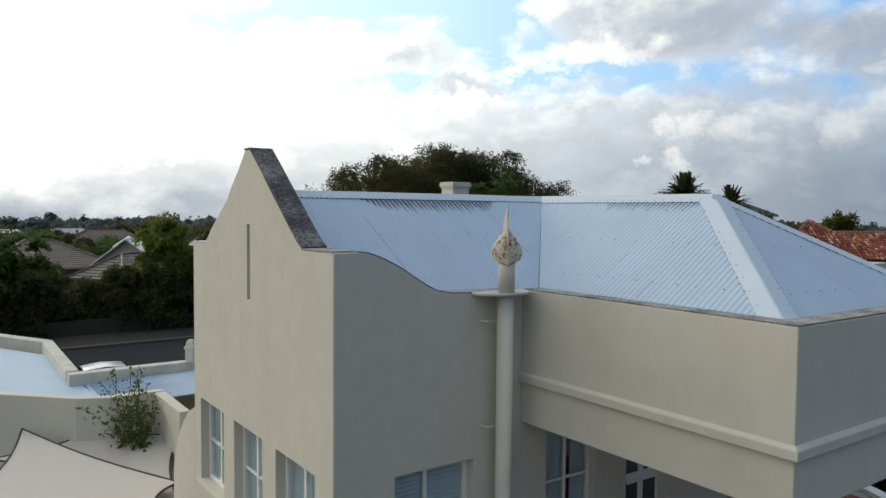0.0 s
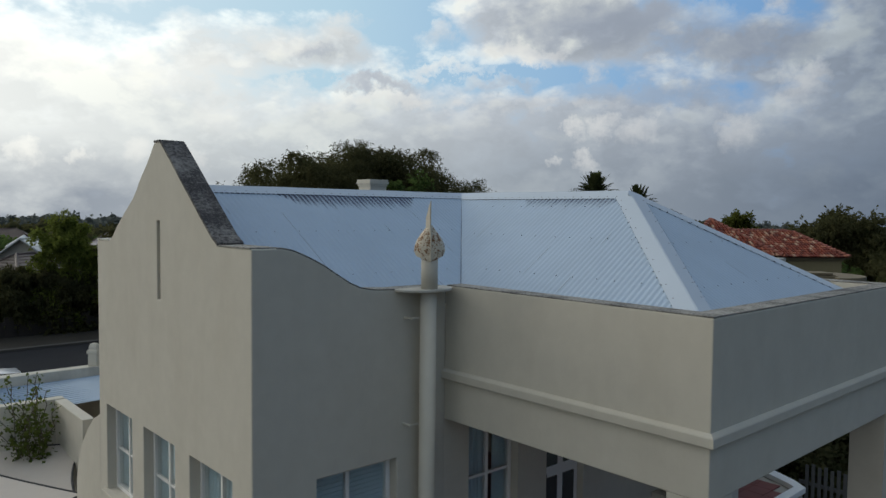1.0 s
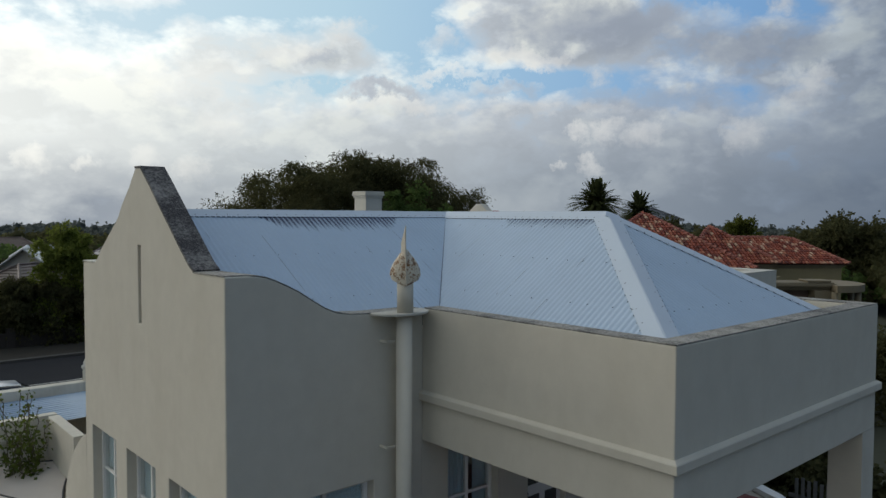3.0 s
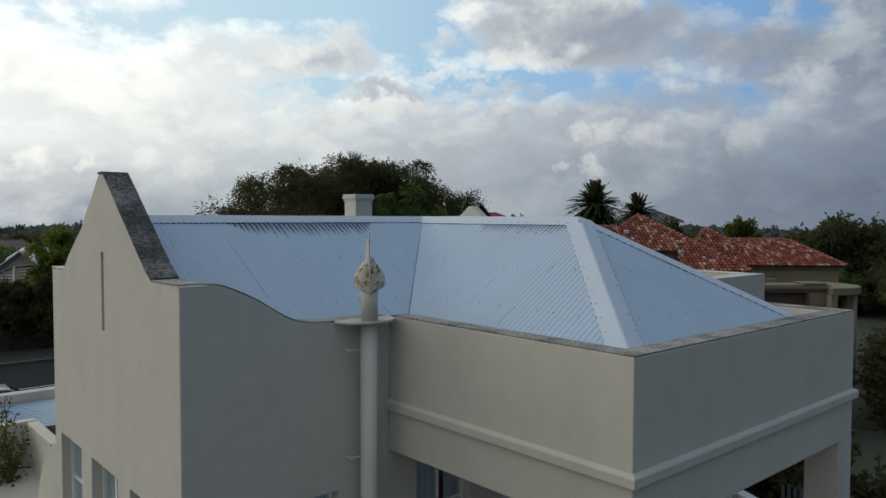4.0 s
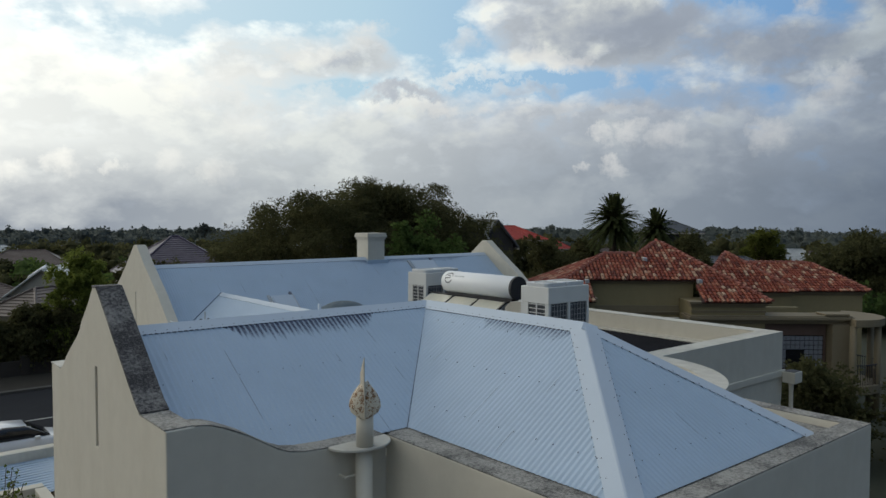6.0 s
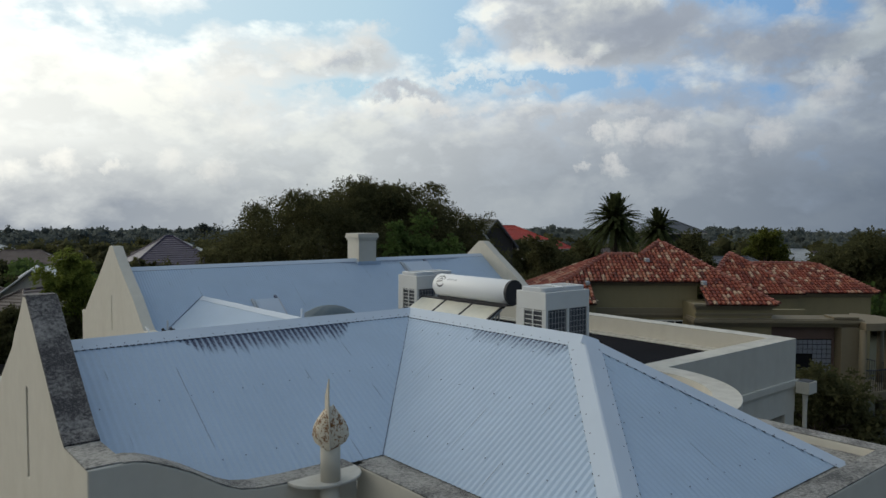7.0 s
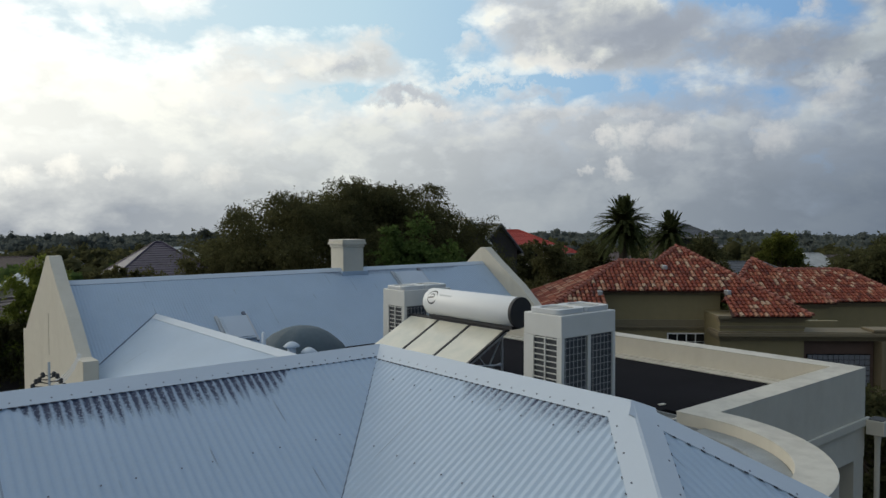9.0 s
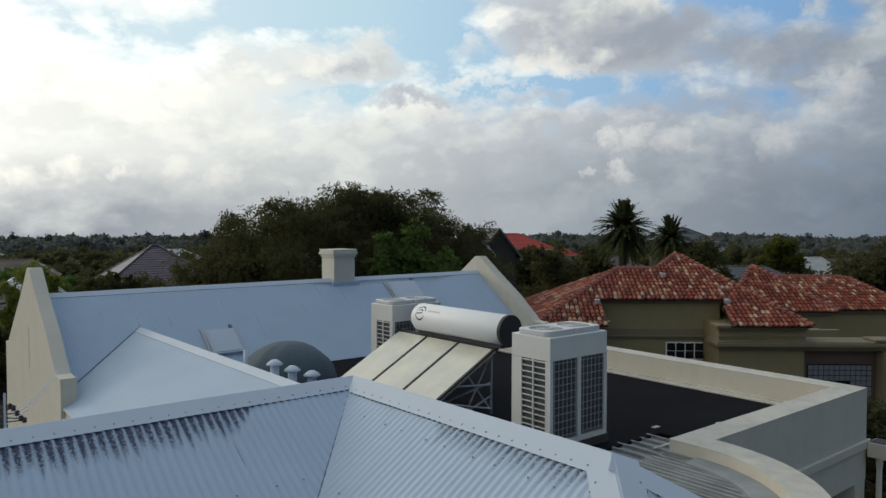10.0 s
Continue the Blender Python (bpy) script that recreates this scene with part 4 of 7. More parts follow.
# one parapet round the deck that runs on as the curved bay
def parapet_line(o):
    return [(15.85 + o, 1.41 - o), (15.85 + o, 12.2), (15.40 - o, 12.2), (15.40 - o, 1.86 + o), (10.155 - o, 1.86 + o)] + arc(2.055 - o, 0, -98, 28) + arc(2.50 + o, -98, 0, 28)


bm = bmesh.new()
solid(bm, parapet_line(0.0), "z", 4.95, 6.665)
part("parapet", bm, CREAM, deck_t)
bm = bmesh.new()
solid(bm, parapet_line(0.003), "z", 6.664, 6.684)
part("coping", bm, CREAM_TOP, deck_t, "", False, 0.006)
boxed("moulding", (10.6, 15.92, 1.345, 1.408, 5.56, 5.72), CREAM, deck_t, "", 0.015)
boxed("wall", (15.40, 15.84, 1.42, 1.85, 0, 4.95), CREAM, deck_t)
boxed("wall", (10.4, 15.4, 3.6, 3.9, 0, 5.0), CREAM, deck_t)
boxed("fillet", (15.30, 15.398, 1.9, 12.0, 6.2, 6.26), CREAM_TOP, deck_t)
# curved bay
bm = bmesh.new()
solid(bm, arc(2.4, 0, -98, 20) + [(7.9, 1.4)], "z", 0, 4.95)
part("bay_wall", bm, CREAM, deck_t)
# ribbed metal roof inside the bay and below the deck
OLD_SHEET = plain("weathered_grey_sheet", (0.25, 0.27, 0.275), 0.6, 0.1, 0.45, 2.2, 0.15)
for k, x0 in enumerate(np.arange(7.78, 10.08, 0.152)):
    bm = bmesh.new()
    d = x0 + 0.15 - 8.1
    y0 = 1.41 - math.sqrt(max(0.02, 2.03 ** 2 - d * d)) if d < 2.03 else 1.3
    for q in ((x0, x0 + 0.15, 6.47), (x0 + 0.045, x0 + 0.085, 6.50)):
        box(bm, q[0], q[1], max(y0, -0.62), 1.92, 6.3, q[2] - 0.012 * (k % 3))
    part("roof_sheet", bm, OLD_SHEET, deck_t)
for x0 in np.arange(7.75, 11.6, 0.26):
    bm = bmesh.new()
    for q in ((x0, x0 + 0.255, 6.16), (x0 + 0.10, x0 + 0.135, 6.21)):
        box(bm, q[0], q[1], 1.925, 3.15 + 0.05 * math.sin(x0 * 9), 5.9, q[2])
    part("roof_sheet", bm, OLD_SHEET, deck_t)
bm = bmesh.new()
solid(bm, arc(2.052, 0, -96, 24) + arc(1.72, -96, 0, 24), "z", 6.44, 6.525)
part("flashing", bm, OLD_SHEET, deck_t, "blotched grey flashing inside the curved parapet", False, 0.01)
boxed("upstand", (9.3, 10.15, 1.86, 1.92, 6.2, 6.44), OLD_SHEET, deck_t)
# pale lap joints and patches on the membrane
for d in ((10.9, 12.6, 2.62, 2.66), (12.9, 14.3, 2.40, 2.43), (11.9, 12.05, 3.3, 3.38), (13.0, 13.1, 2.75, 2.82)):
    boxed("membrane_lap", (*d, 6.199, 6.212), CREAM_TOP, deck_t, "pale sealant on the membrane lap")
boxed("membrane_lap", (15.12, 15.299, 1.9, 12.0, 6.199, 6.225), CREAM_TOP, deck_t, "ragged pale edge of the membrane")
# rainwater head at the corner
rh = thing("rainwater_head", "cream rainwater head box with a downpipe on the parapet corner", "gutter", at=(15.9, 1.36, 5.6))
bm = bmesh.new()
solid(bm, rect(15.72, 16.12, 1.02, 1.34), "z", 5.42, 5.70)
part("box", bm, CREAM, rh, "", False, 0.01)
# Dark slab painted as the shade inside the open box.
boxed("opening", (15.75, 16.09, 1.05, 1.31, 5.70, 5.712), DARK, rh)
bm = bmesh.new()
tube(bm, (15.92, 1.2, 5.42), (15.92, 1.2, 5.2), 0.065, 0.055, 12)
tube(bm, (15.92, 1.2, 5.2), (15.92, 1.2, 0.0), 0.05, None, 12)
part("downpipe", bm, CREAM, rh)


# ---- air conditioners ----
AC_WHITE = plain("ac_casing", (0.60, 0.60, 0.57), 0.45, 0, 0.08, 2, 0.05)
AC_LID = plain("ac_lid", (0.55, 0.56, 0.56), 0.35, 0, 0.06, 3, 0.03)
AC_DARK = plain("ac_coil", (0.055, 0.06, 0.068), 0.6, 0.2, 0.3, 8, 0.3)


def air_conditioner(x, y, z, label):
    t = thing("air_conditioner", label, "air conditioner", "roof air conditioners", at=(x, y, z))
    W, D, H = 1.34, 0.82, 1.67
    bm = bmesh.new()
    box(bm, x + 0.03, x + W - 0.03, y + 0.03, y + D - 0.03, z + 0.1, z + H - 0.35)
    part("coil", bm, AC_DARK, t, "dark finned coil")
    boxed("top_casing", (x, x + W, y, y + D, z + H - 0.36, z + H), AC_WHITE, t, "", 0.012)
    for px_, py_ in ((x, y), (x + W - 0.07, y), (x, y + D - 0.07), (x + W - 0.07, y + D - 0.07)):
        boxed("corner_post", (px_, px_ + 0.07, py_, py_ + 0.07, z + 0.08, z + H - 0.36), AC_WHITE, t)
    boxed("front_bar", (x + W / 2 - 0.035, x + W / 2 + 0.035, y - 0.004, y + 0.03, z + 0.08, z + H - 0.36), AC_WHITE, t)
    boxed("base", (x, x + W, y, y + D, z, z + 0.08), AC_WHITE, t)
    boxed("end_panel", (x - 0.003, x + 0.02, y + 0.07, y + 0.10, z + 0.08, z + H - 0.36), AC_WHITE, t)
    boxed("end_panel", (x - 0.003, x + 0.02, y + D - 0.22, y + D - 0.07, z + 0.08, z + H - 0.36), AC_WHITE, t)
    n = 13
    for k in range(n + 1):
        zz = z + 0.10 + (H - 0.48) * k / n
        boxed("grille_bar", (x - 0.012, x + 0.01, y + 0.10, y + D - 0.22, zz - 0.007, zz + 0.007), AC_WHITE, t)
    boxed("grille_bar", (x - 0.014, x + 0.012, y + 0.34, y + 0.36, z + 0.1, z + H - 0.36), AC_WHITE, t)
    bm = bmesh.new()
    for k in range(11):
        zz = z + 0.14 + 0.112 * k
        box(bm, x + 0.07, x + W - 0.07, y + 0.004, y + 0.010, zz, zz + 0.007)
    for k in range(13):
        xx = x + 0.1 + 0.095 * k
        box(bm, xx, xx + 0.007, y + 0.002, y + 0.008, z + 0.1, z + H - 0.37)
    part("wire_guard", bm, plain("guard_wire", (0.38, 0.38, 0.38), 0.5), t, "", False, 0, "stuff")
    for k in range(2):
        c = (x + W * (0.26 + 0.48 * k), y + D / 2, z + H)
        bm = bmesh.new()
        sq = lambda r, m=6: [(c[0] + sx * (r - 0.1) + 0.1 * math.cos(radians(a0 + 90 * q / m)), c[1] + sy * (r - 0.1) + 0.1 * math.sin(radians(a0 + 90 * q / m))) for sx, sy, a0 in ((1, 1, 0), (-1, 1, 90), (-1, -1, 180), (1, -1, 270)) for q in range(m + 1)]
        solid(bm, sq(0.325), "z", c[2] + 0.001, c[2] + 0.085, [[(c[0] + 0.27 * math.cos(i * math.tau / 28), c[1] + 0.27 * math.sin(i * math.tau / 28)) for i in range(28)]])
        fan = part("fan_shroud", bm, AC_LID, t, "", False, 0.01)
        bm = bmesh.new()
        hub = bm.verts.new((c[0], c[1], c[2] + 0.08))
        for i in range(8):
            aa = i * math.pi / 4
            tube(bm, (c[0], c[1], c[2] + 0.075), (c[0] + 0.27 * math.cos(aa), c[1] + 0.27 * math.sin(aa), c[2] + 0.075), 0.006, None, 4)
        bm.verts.remove(hub)
        for r in (0.09, 0.15, 0.21):
            pts_r = [(c[0] + r * math.cos(i * math.tau / 20), c[1] + r * math.sin(i * math.tau / 20), c[2] + 0.08) for i in range(21)]
            for p_, q_ in zip(pts_r, pts_r[1:]):
                tube(bm, p_, q_, 0.005, None, 4)
        part("guard", bm, AC_WHITE, fan, "", False, 0, "stuff")
        bm = bmesh.new()
        lathe(bm, (c[0], c[1], c[2] + 0.002), [(0.265, 0.0), (0.265, 0.003), (0.08, 0.004), (0.08, 0.03), (0.02, 0.035)], 24)
        part("fan_well", bm, AC_DARK, fan)
    return t


air_conditioner(9.235, 3.31, 6.36, "white rooftop air conditioner with dark coil panels on the flat roof")
air_conditioner(10.17, 8.73, 6.31, "white rooftop air conditioner behind the solar collectors")
for (x, y, n) in ((9.235, 3.31, 0), (10.17, 8.73, 1)):
    for dy in (0.05, 0.62):
        b_ = slab("plinth", (x - 0.05, x + 1.45, y + dy, y + dy + 0.15, 6.195, 6.36 - 0.05 * n), CONCRETE, "concrete sleeper under a rooftop unit", "plinth")

# ---- solar water heater ----
solar = thing("solar_water_heater", "solar water heater with a white horizontal tank above three tilted collectors", "water heater", at=(9.8, 7.0, 6.2))
TANK_W = plain("tank_white", (0.74, 0.75, 0.75), 0.5, 0, 0.03, 2, 0.0)
TX, TZ, TR, Y0, Y1 = 10.42, 7.80, 0.285, 5.39, 8.05
bm = bmesh.new()
prof = [(0.20, 0), (0.265, 0.012), (TR, 0.05), (TR, Y1 - Y0 - 0.05), (0.265, Y1 - Y0 - 0.012), (0.20, Y1 - Y0)]
lathe(bm, (0, 0, 0), prof, 40)
bmesh.ops.transform(bm, matrix=Matrix.Translation((TX, Y0, TZ)) @ Matrix.Rotation(-math.pi / 2, 4, "X"), verts=bm.verts[:])
tank = part("tank", bm, TANK_W, solar, "glossy white cylindrical tank", True)
bm = bmesh.new()
lathe(bm, (0, 0, 0), [(0.272, 0.0), (TR + 0.004, 0.0), (TR + 0.004, 0.07), (TR - 0.03, 0.07)][:3] + [(0.20, 0.07)], 40)
bmesh.ops.transform(bm, matrix=Matrix.Translation((TX, Y0 - 0.03, TZ)) @ Matrix.Rotation(-math.pi / 2, 4, "X"), verts=bm.verts[:])
part("end_cap", bm, DARK, tank, "black plastic end cap")
boxed("cradle", (TX - 0.12, TX + 0.12, Y0 + 0.1, Y1 - 0.1, TZ - 0.33, TZ - 0.27), DARK, solar)


def collector_sky_glass():
    m, n, b = material("collector_sky_glass")
    p = n.add("ShaderNodeTexCoord").outputs["Object"]
    # Pale cream base stands in for the bright sky reflected in the covers.
    c = n.mix(n.ramp(n.noise(p, 1.6, 4, 0.6), (0.35, 0.0), (0.7, 1.0)), (0.50, 0.50, 0.43), (0.64, 0.61, 0.50))
    n.link(c, b.inputs["Base Color"])
    b.inputs["Roughness"].default_value = 0.18
    b.inputs["Specular IOR Level"].default_value = 0.8
    return m


CGLASS = collector_sky_glass()
c0, c1 = Vector((10.30, 0, 7.44)), Vector((8.62, 0, 6.52))
dv = (c1 - c0)
nv = Vector((-dv.z, 0, dv.x)).normalized()
nv = nv if nv.z > 0 else -nv
def tilted(name, y0, y1, s0, s1, h0, h1, mat, parent):
    bm = bmesh.new()
    for q in box(bm, 0, 1, y0, y1, 0, 1):
        s, h = s0 + (s1 - s0) * q.co.x, h0 + (h1 - h0) * q.co.z
        p = c0 + dv * s + nv * h
        q.co = (p.x, q.co.y, p.z)
    return part(name, bm, mat, parent)
for k in range(3):
    ya = 5.66 + 1.0 * k
    pan = tilted("collector", ya, ya + 0.985, 0, 1, -0.07, 0.0, GALV, solar)
    tilted("cover_glass", ya + 0.03, ya + 0.955, 0.015, 0.985, 0.0, 0.008, CGLASS, pan)
    tilted("edge_trim", ya - 0.02, ya + 0.035, 0, 1, -0.02, 0.014, DARK, pan)
tilted("top_rail", 5.6, 8.7, -0.03, 0.005, -0.03, 0.02, DARK, solar)
def strut(a, b, r):
    bm = bmesh.new()
    tube(bm, a, b, r, None, 8)
    part("strut", bm, GALV, solar, "galvanised strut")
for y in (5.8, 7.2, 8.5):
    strut((10.35, y, 6.2), (10.35, y, 7.45), 0.022)
    strut((10.35, y, 6.75), (9.3, y, 6.85), 0.018)
    strut((10.35, y, 6.3), (9.0, y, 6.62), 0.018)
    strut((8.65, y, 6.2), (8.65, y, 6.5), 0.022)
strut((10.35, 5.8, 6.25), (10.35, 7.2, 7.4), 0.016)
strut((10.35, 5.8, 6.55), (9.55, 5.9, 6.2), 0.018)
strut((10.35, 5.8, 6.8), (9.2, 6.6, 6.2), 0.018)
strut((10.35, 5.82, 7.3), (9.7, 5.82, 6.25), 0.016)
strut((9.9, 5.75, 6.22), (8.9, 5.75, 6.3), 0.016)
# round maker's mark as a plain ring with a bar, and plain bars for the small lettering
MARK = plain("mark_dark", (0.03, 0.03, 0.035), 0.4)
def on_tank(s, ang, lift=0.003):
    return Vector((TX - (TR + lift) * math.cos(ang), s, TZ + (TR + lift) * math.sin(ang)))
bm = bmesh.new()
def ribbon(pts, wd):
    prev = None
    for (s, a) in pts:
        p, q = on_tank(s, a - wd / TR / 2), on_tank(s, a + wd / TR / 2)
        cur = (bm.verts.new(p), bm.verts.new(q))
        if prev:
            bm.faces.new((prev[0], cur[0], cur[1], prev[1]))
        prev = cur
mc, ma = Y1 - 0.32, radians(28)
def ringpts(a0, a1, r):
    return [(mc - r * math.cos(radians(a)), ma + r * math.sin(radians(a)) / TR) for a in np.linspace(a0, a1, 26)]
for a0, a1, r, wd in ((15, 335, 0.145, 0.034), (0, 180, 0.065, 0.026)):
    ribbon(ringpts(a0, a1, r), wd)
ribbon([(mc - 0.065, ma), (mc + 0.13, ma - 0.1)], 0.028)
part("mark", bm, MARK, tank, "dark ring-shaped maker's mark")
for k, l in enumerate((0.04, 0.05, 0.04, 0.05, 0.04, 0.05, 0.04)):
    bm = bmesh.new()
    s = mc - 0.22 - 0.055 * k
    v = [bm.verts.new(on_tank(s, ma + 0.12)), bm.verts.new(on_tank(s - 0.038, ma + 0.12)), bm.verts.new(on_tank(s - 0.038, ma + 0.26)), bm.verts.new(on_tank(s, ma + 0.26))]
    bm.faces.new(v)
    part("lettering_bar", bm, GALV, tank)

# ---- covered dome, vents, mast ----
COVER = plain("grey_cover_cloth", (0.068, 0.098, 0.12), 0.75, 0, 0.25, 1.5, 0.4, 12)
bm = bmesh.new()
rings = []
for i in range(9):
    a = math.pi / 2 * i / 8
    rings.append([bm.verts.new((8.46 + 1.13 * math.cos(a) * math.cos(k * math.tau / 40) * (1 + 0.05 * noise.noise((k * 0.6, i * 0.35, 1.0))),
                                10.3 + 0.97 * math.cos(a) * math.sin(k * math.tau / 40) * (1 + 0.03 * math.sin(k * math.tau / 5)),
                                6.2 + 1.0 * math.sin(a) + 0.05 * math.cos(a) * noise.noise((k * 0.55, i * 0.6, 2.0)))) for k in range(40)])
for p, q in zip(rings, rings[1:]):
    for k in range(40):
        bm.faces.new((p[k], p[(k + 1) % 40], q[(k + 1) % 40], q[k]))
bmesh.ops.remove_doubles(bm, verts=bm.verts[:], dist=0.001)
dome = part("dome_cover", bm, COVER, None, "", True)
tagged(dome, "dark grey cloth cover pulled over a round roof dome", "cover")


def roof_vent(x, y, zt):
    t = thing("roof_vent", "white roof vent pipe with a mushroom cap", "vent", "roof vents", at=(x, y, 6.2))
    bm = bmesh.new()
    tube(bm, (x, y, 6.2), (x, y, zt - 0.06), 0.085, None, 16)
    part("pipe", bm, CAP, t, "", True)
    bm = bmesh.new()
    lathe(bm, (x, y, zt - 0.09), [(0.155, 0), (0.165, 0.012), (0.12, 0.055), (0.06, 0.095), (0.02, 0.10)], 20)
    part("cap", bm, CAP, t, "", True)


roof_vent(7.45, 8.8, 7.12)
roof_vent(7.72, 8.6, 7.0)
roof_vent(7.98, 8.3, 6.92)
mast = thing("vent_pipe", "thin white vent pipe on the roof", "pipe", at=(6.95, 9.0, 6.8))
bm = bmesh.new()
tube(bm, (6.95, 9.0, 6.8), (6.95, 9.0, 7.34), 0.04, None, 12)
part("pipe", bm, CAP, mast, "", True)


# ---- low side roofs, courtyard wall and shade sails ----
low = thing("side_building", "low cream annexe with parapets and a pale metal roof", "building")
bm = bmesh.new()
solid(bm, [(4.97, 0), (6.27, 0), (6.27, 2.71), (6.25, 3.23), (6.18, 3.5), (6.09, 3.68), (5.87, 3.99), (5.62, 4.25), (5.29, 4.49), (5.03, 4.61), (4.97, 4.62)], "x", 0.0, TH)
part("buttress_wall", bm, CREAM, low, "", False, 0.012)
bm = bmesh.new()
solid(bm, [(-2.9, 12.75), (-2.24, 12.14), (-0.89, 10.78), (-0.25, 10.48), (0.92, 10.5), (0.92, 10.75), (-0.2, 10.75), (-0.72, 10.98), (-2.06, 12.32), (-2.75, 12.95)], "z", 0, 3.64)
part("courtyard_wall", bm, CREAM, low, "", False, 0.015)
bm = bmesh.new()
solid(bm, [(0.72, 8.5), (0.95, 8.5), (0.95, 10.5), (0.72, 10.5)], "z", 0, 3.62)
part("courtyard_wall", bm, CREAM, low, "", False, 0.015)
boxed("moulding", (-0.24, 0.715, 10.43, 10.478, 3.2, 3.26), CREAM, low)
bm = bmesh.new()
solid(bm, [(-2.6, 12.85), (-0.72, 11.0), (-0.2, 10.76), (-0.36, 13.6), (-0.62, 18.2), (-1.9, 20.6), (-6, 18)], "z", 3.2, 3.36)
part("roof_sheet", bm, ROOF_PLAIN, low)
for q in ([(-5.2, 27.6), (-1.58, 21.46), (-0.28, 19.1), (-0.6, 18.9), (-1.85, 21.2), (-5.5, 27.4)], [(-0.3, 19.1), (-0.35, 13.88), (-0.65, 13.88), (-0.62, 18.9)], [(-0.65, 13.38), (4.39, 13.38), (4.39, 13.72), (-0.65, 13.72)]):
    bm = bmesh.new()
    solid(bm, q, "z", 0, 3.65)
    part("parapet", bm, CREAM_TOP, low, "", False, 0.015)
corrugated("roof_slope", low, ROOF_PLAIN, (-0.3, 10.76, 3.36), (0, 1, 0), (1, 0, 0.02), 2.62, lambda u: 0.0, lambda u: 4.6)
for k, y in enumerate(np.arange(10.86, 13.34, 0.19)):
    boxed("rib", (-0.22 if y > 10.9 else 0.95, 4.25, y, y + 0.035, 3.37 + 0.003 * (k % 2), 3.405), ROOF_PLAIN, low)
bm = bmesh.new()
lathe(bm, (2.43, 13.55, 3.65), [(0.16, 0), (0.16, 0.32), (0.19, 0.34), (0.19, 0.4), (0.14, 0.44), (0.14, 0.5), (0.1, 0.58), (0.03, 0.6)], 4)
part("finial", bm, CREAM, low)

SAIL = plain("shade_cloth", (0.52, 0.47, 0.415), 0.85, 0, 0.06, 3, 0.2, 150)


def sail(corners, sag, label):
    t = thing("shade_sail", label, "shade sail", "shade sails", at=corners[0])
    A, B, C, D = [Vector(c) for c in corners]
    N = 18
    bm = bmesh.new()
    grid = []
    cen = (A + B + C + D) / 4
    for i in range(N + 1):
        row = []
        for j in range(N + 1):
            s, r = i / N, j / N
            p = (A.lerp(B, s)).lerp(D.lerp(C, s), r)
            pull = 0.35 * (s * (1 - s) * (abs(2 * r - 1) ** 1.5) + r * (1 - r) * (abs(2 * s - 1) ** 1.5))
            p = p.lerp(cen, pull * 1.7)
            p.z -= sag * 4 * s * (1 - s) * r * (1 - r)
            row.append(bm.verts.new(p))
        grid.append(row)
    for i in range(N):
        for j in range(N):
            bm.faces.new((grid[i][j], grid[i + 1][j], grid[i + 1][j + 1], grid[i][j + 1]))
    edge = [grid[i][0].co.copy() for i in range(N + 1)] + [grid[N][j].co.copy() for j in range(1, N + 1)] + \
           [grid[i][N].co.copy() for i in range(N - 1, -1, -1)] + [grid[0][j].co.copy() for j in range(N - 1, -1, -1)]
    part("cloth", bm, SAIL, t, "", True)
    bm = bmesh.new()
    for p, q in zip(edge, edge[1:]):
        tube(bm, p, q, 0.022, None, 6)
    part("edging", bm, DARK, t, "black webbing edge")


sail([(-1.87, 11.5, 2.95), (0.35, 7.2, 2.62), (-0.4, 5.6, 2.6), (-3.3, 7.9, 2.7)], 0.12, "cream shade sail with black edging stretched over the courtyard")
sail([(-0.45, 11.1, 2.8), (1.15, 9.95, 2.72), (0.2, 6.6, 2.35), (-2.5, 11.1, 2.5)], 0.06, "cream shade sail stretched beneath another sail")


# ---- foliage ----
def leaf_material(name, dark, light, rough=0.9):
    m, n, b = material(name)
    g = n.add("ShaderNodeNewGeometry")
    p = n.add("ShaderNodeTexCoord").outputs["Object"]
    k = n.math("ADD", n.math("MULTIPLY", g.outputs["Random Per Island"], 0.34), n.math("MULTIPLY", n.noise(p, 0.5, 3, 0.6), 0.72))
    n.link(n.ramp(k, (0.2, dark), (0.85, light)), b.inputs["Base Color"])
    b.inputs["Roughness"].default_value = rough
    b.inputs["Specular IOR Level"].default_value = 0.05
    # light shining through thin leaves
    tr = n.add("ShaderNodeBsdfTranslucent")
    n.link(n.ramp(k, (0.2, tuple(min(1, 1.5 * x) for x in dark)), (0.85, tuple(min(1, 1.6 * x) for x in light))), tr.inputs[0])
    mx = n.add("ShaderNodeMixShader")
    mx.inputs[0].default_value = 0.4
    n.link(b.outputs[0], mx.inputs[1])
    n.link(tr.outputs[0], mx.inputs[2])
    o = next(q for q in m.node_tree.nodes if q.bl_idname == "ShaderNodeOutputMaterial")
    n.link(mx.outputs[0], o.inputs[0])
    return m


LEAF_DARK = leaf_material("leaf_dark", (0.036, 0.039, 0.018), (0.108, 0.105, 0.046))
LEAF_MID = leaf_material("leaf_mid", (0.035, 0.055, 0.017), (0.11, 0.16, 0.045))
LEAF_LIGHT = leaf_material("leaf_light", (0.06, 0.08, 0.016), (0.22, 0.25, 0.055))
LEAF_GREEN = leaf_material("leaf_fresh_green", (0.04, 0.066, 0.02), (0.115, 0.165, 0.048))
LEAF_GOLD = leaf_material("leaf_golden", (0.045, 0.055, 0.012), (0.15, 0.16, 0.038))
LEAF_OLIVE = leaf_material("leaf_olive", (0.034, 0.036, 0.017), (0.11, 0.105, 0.045))
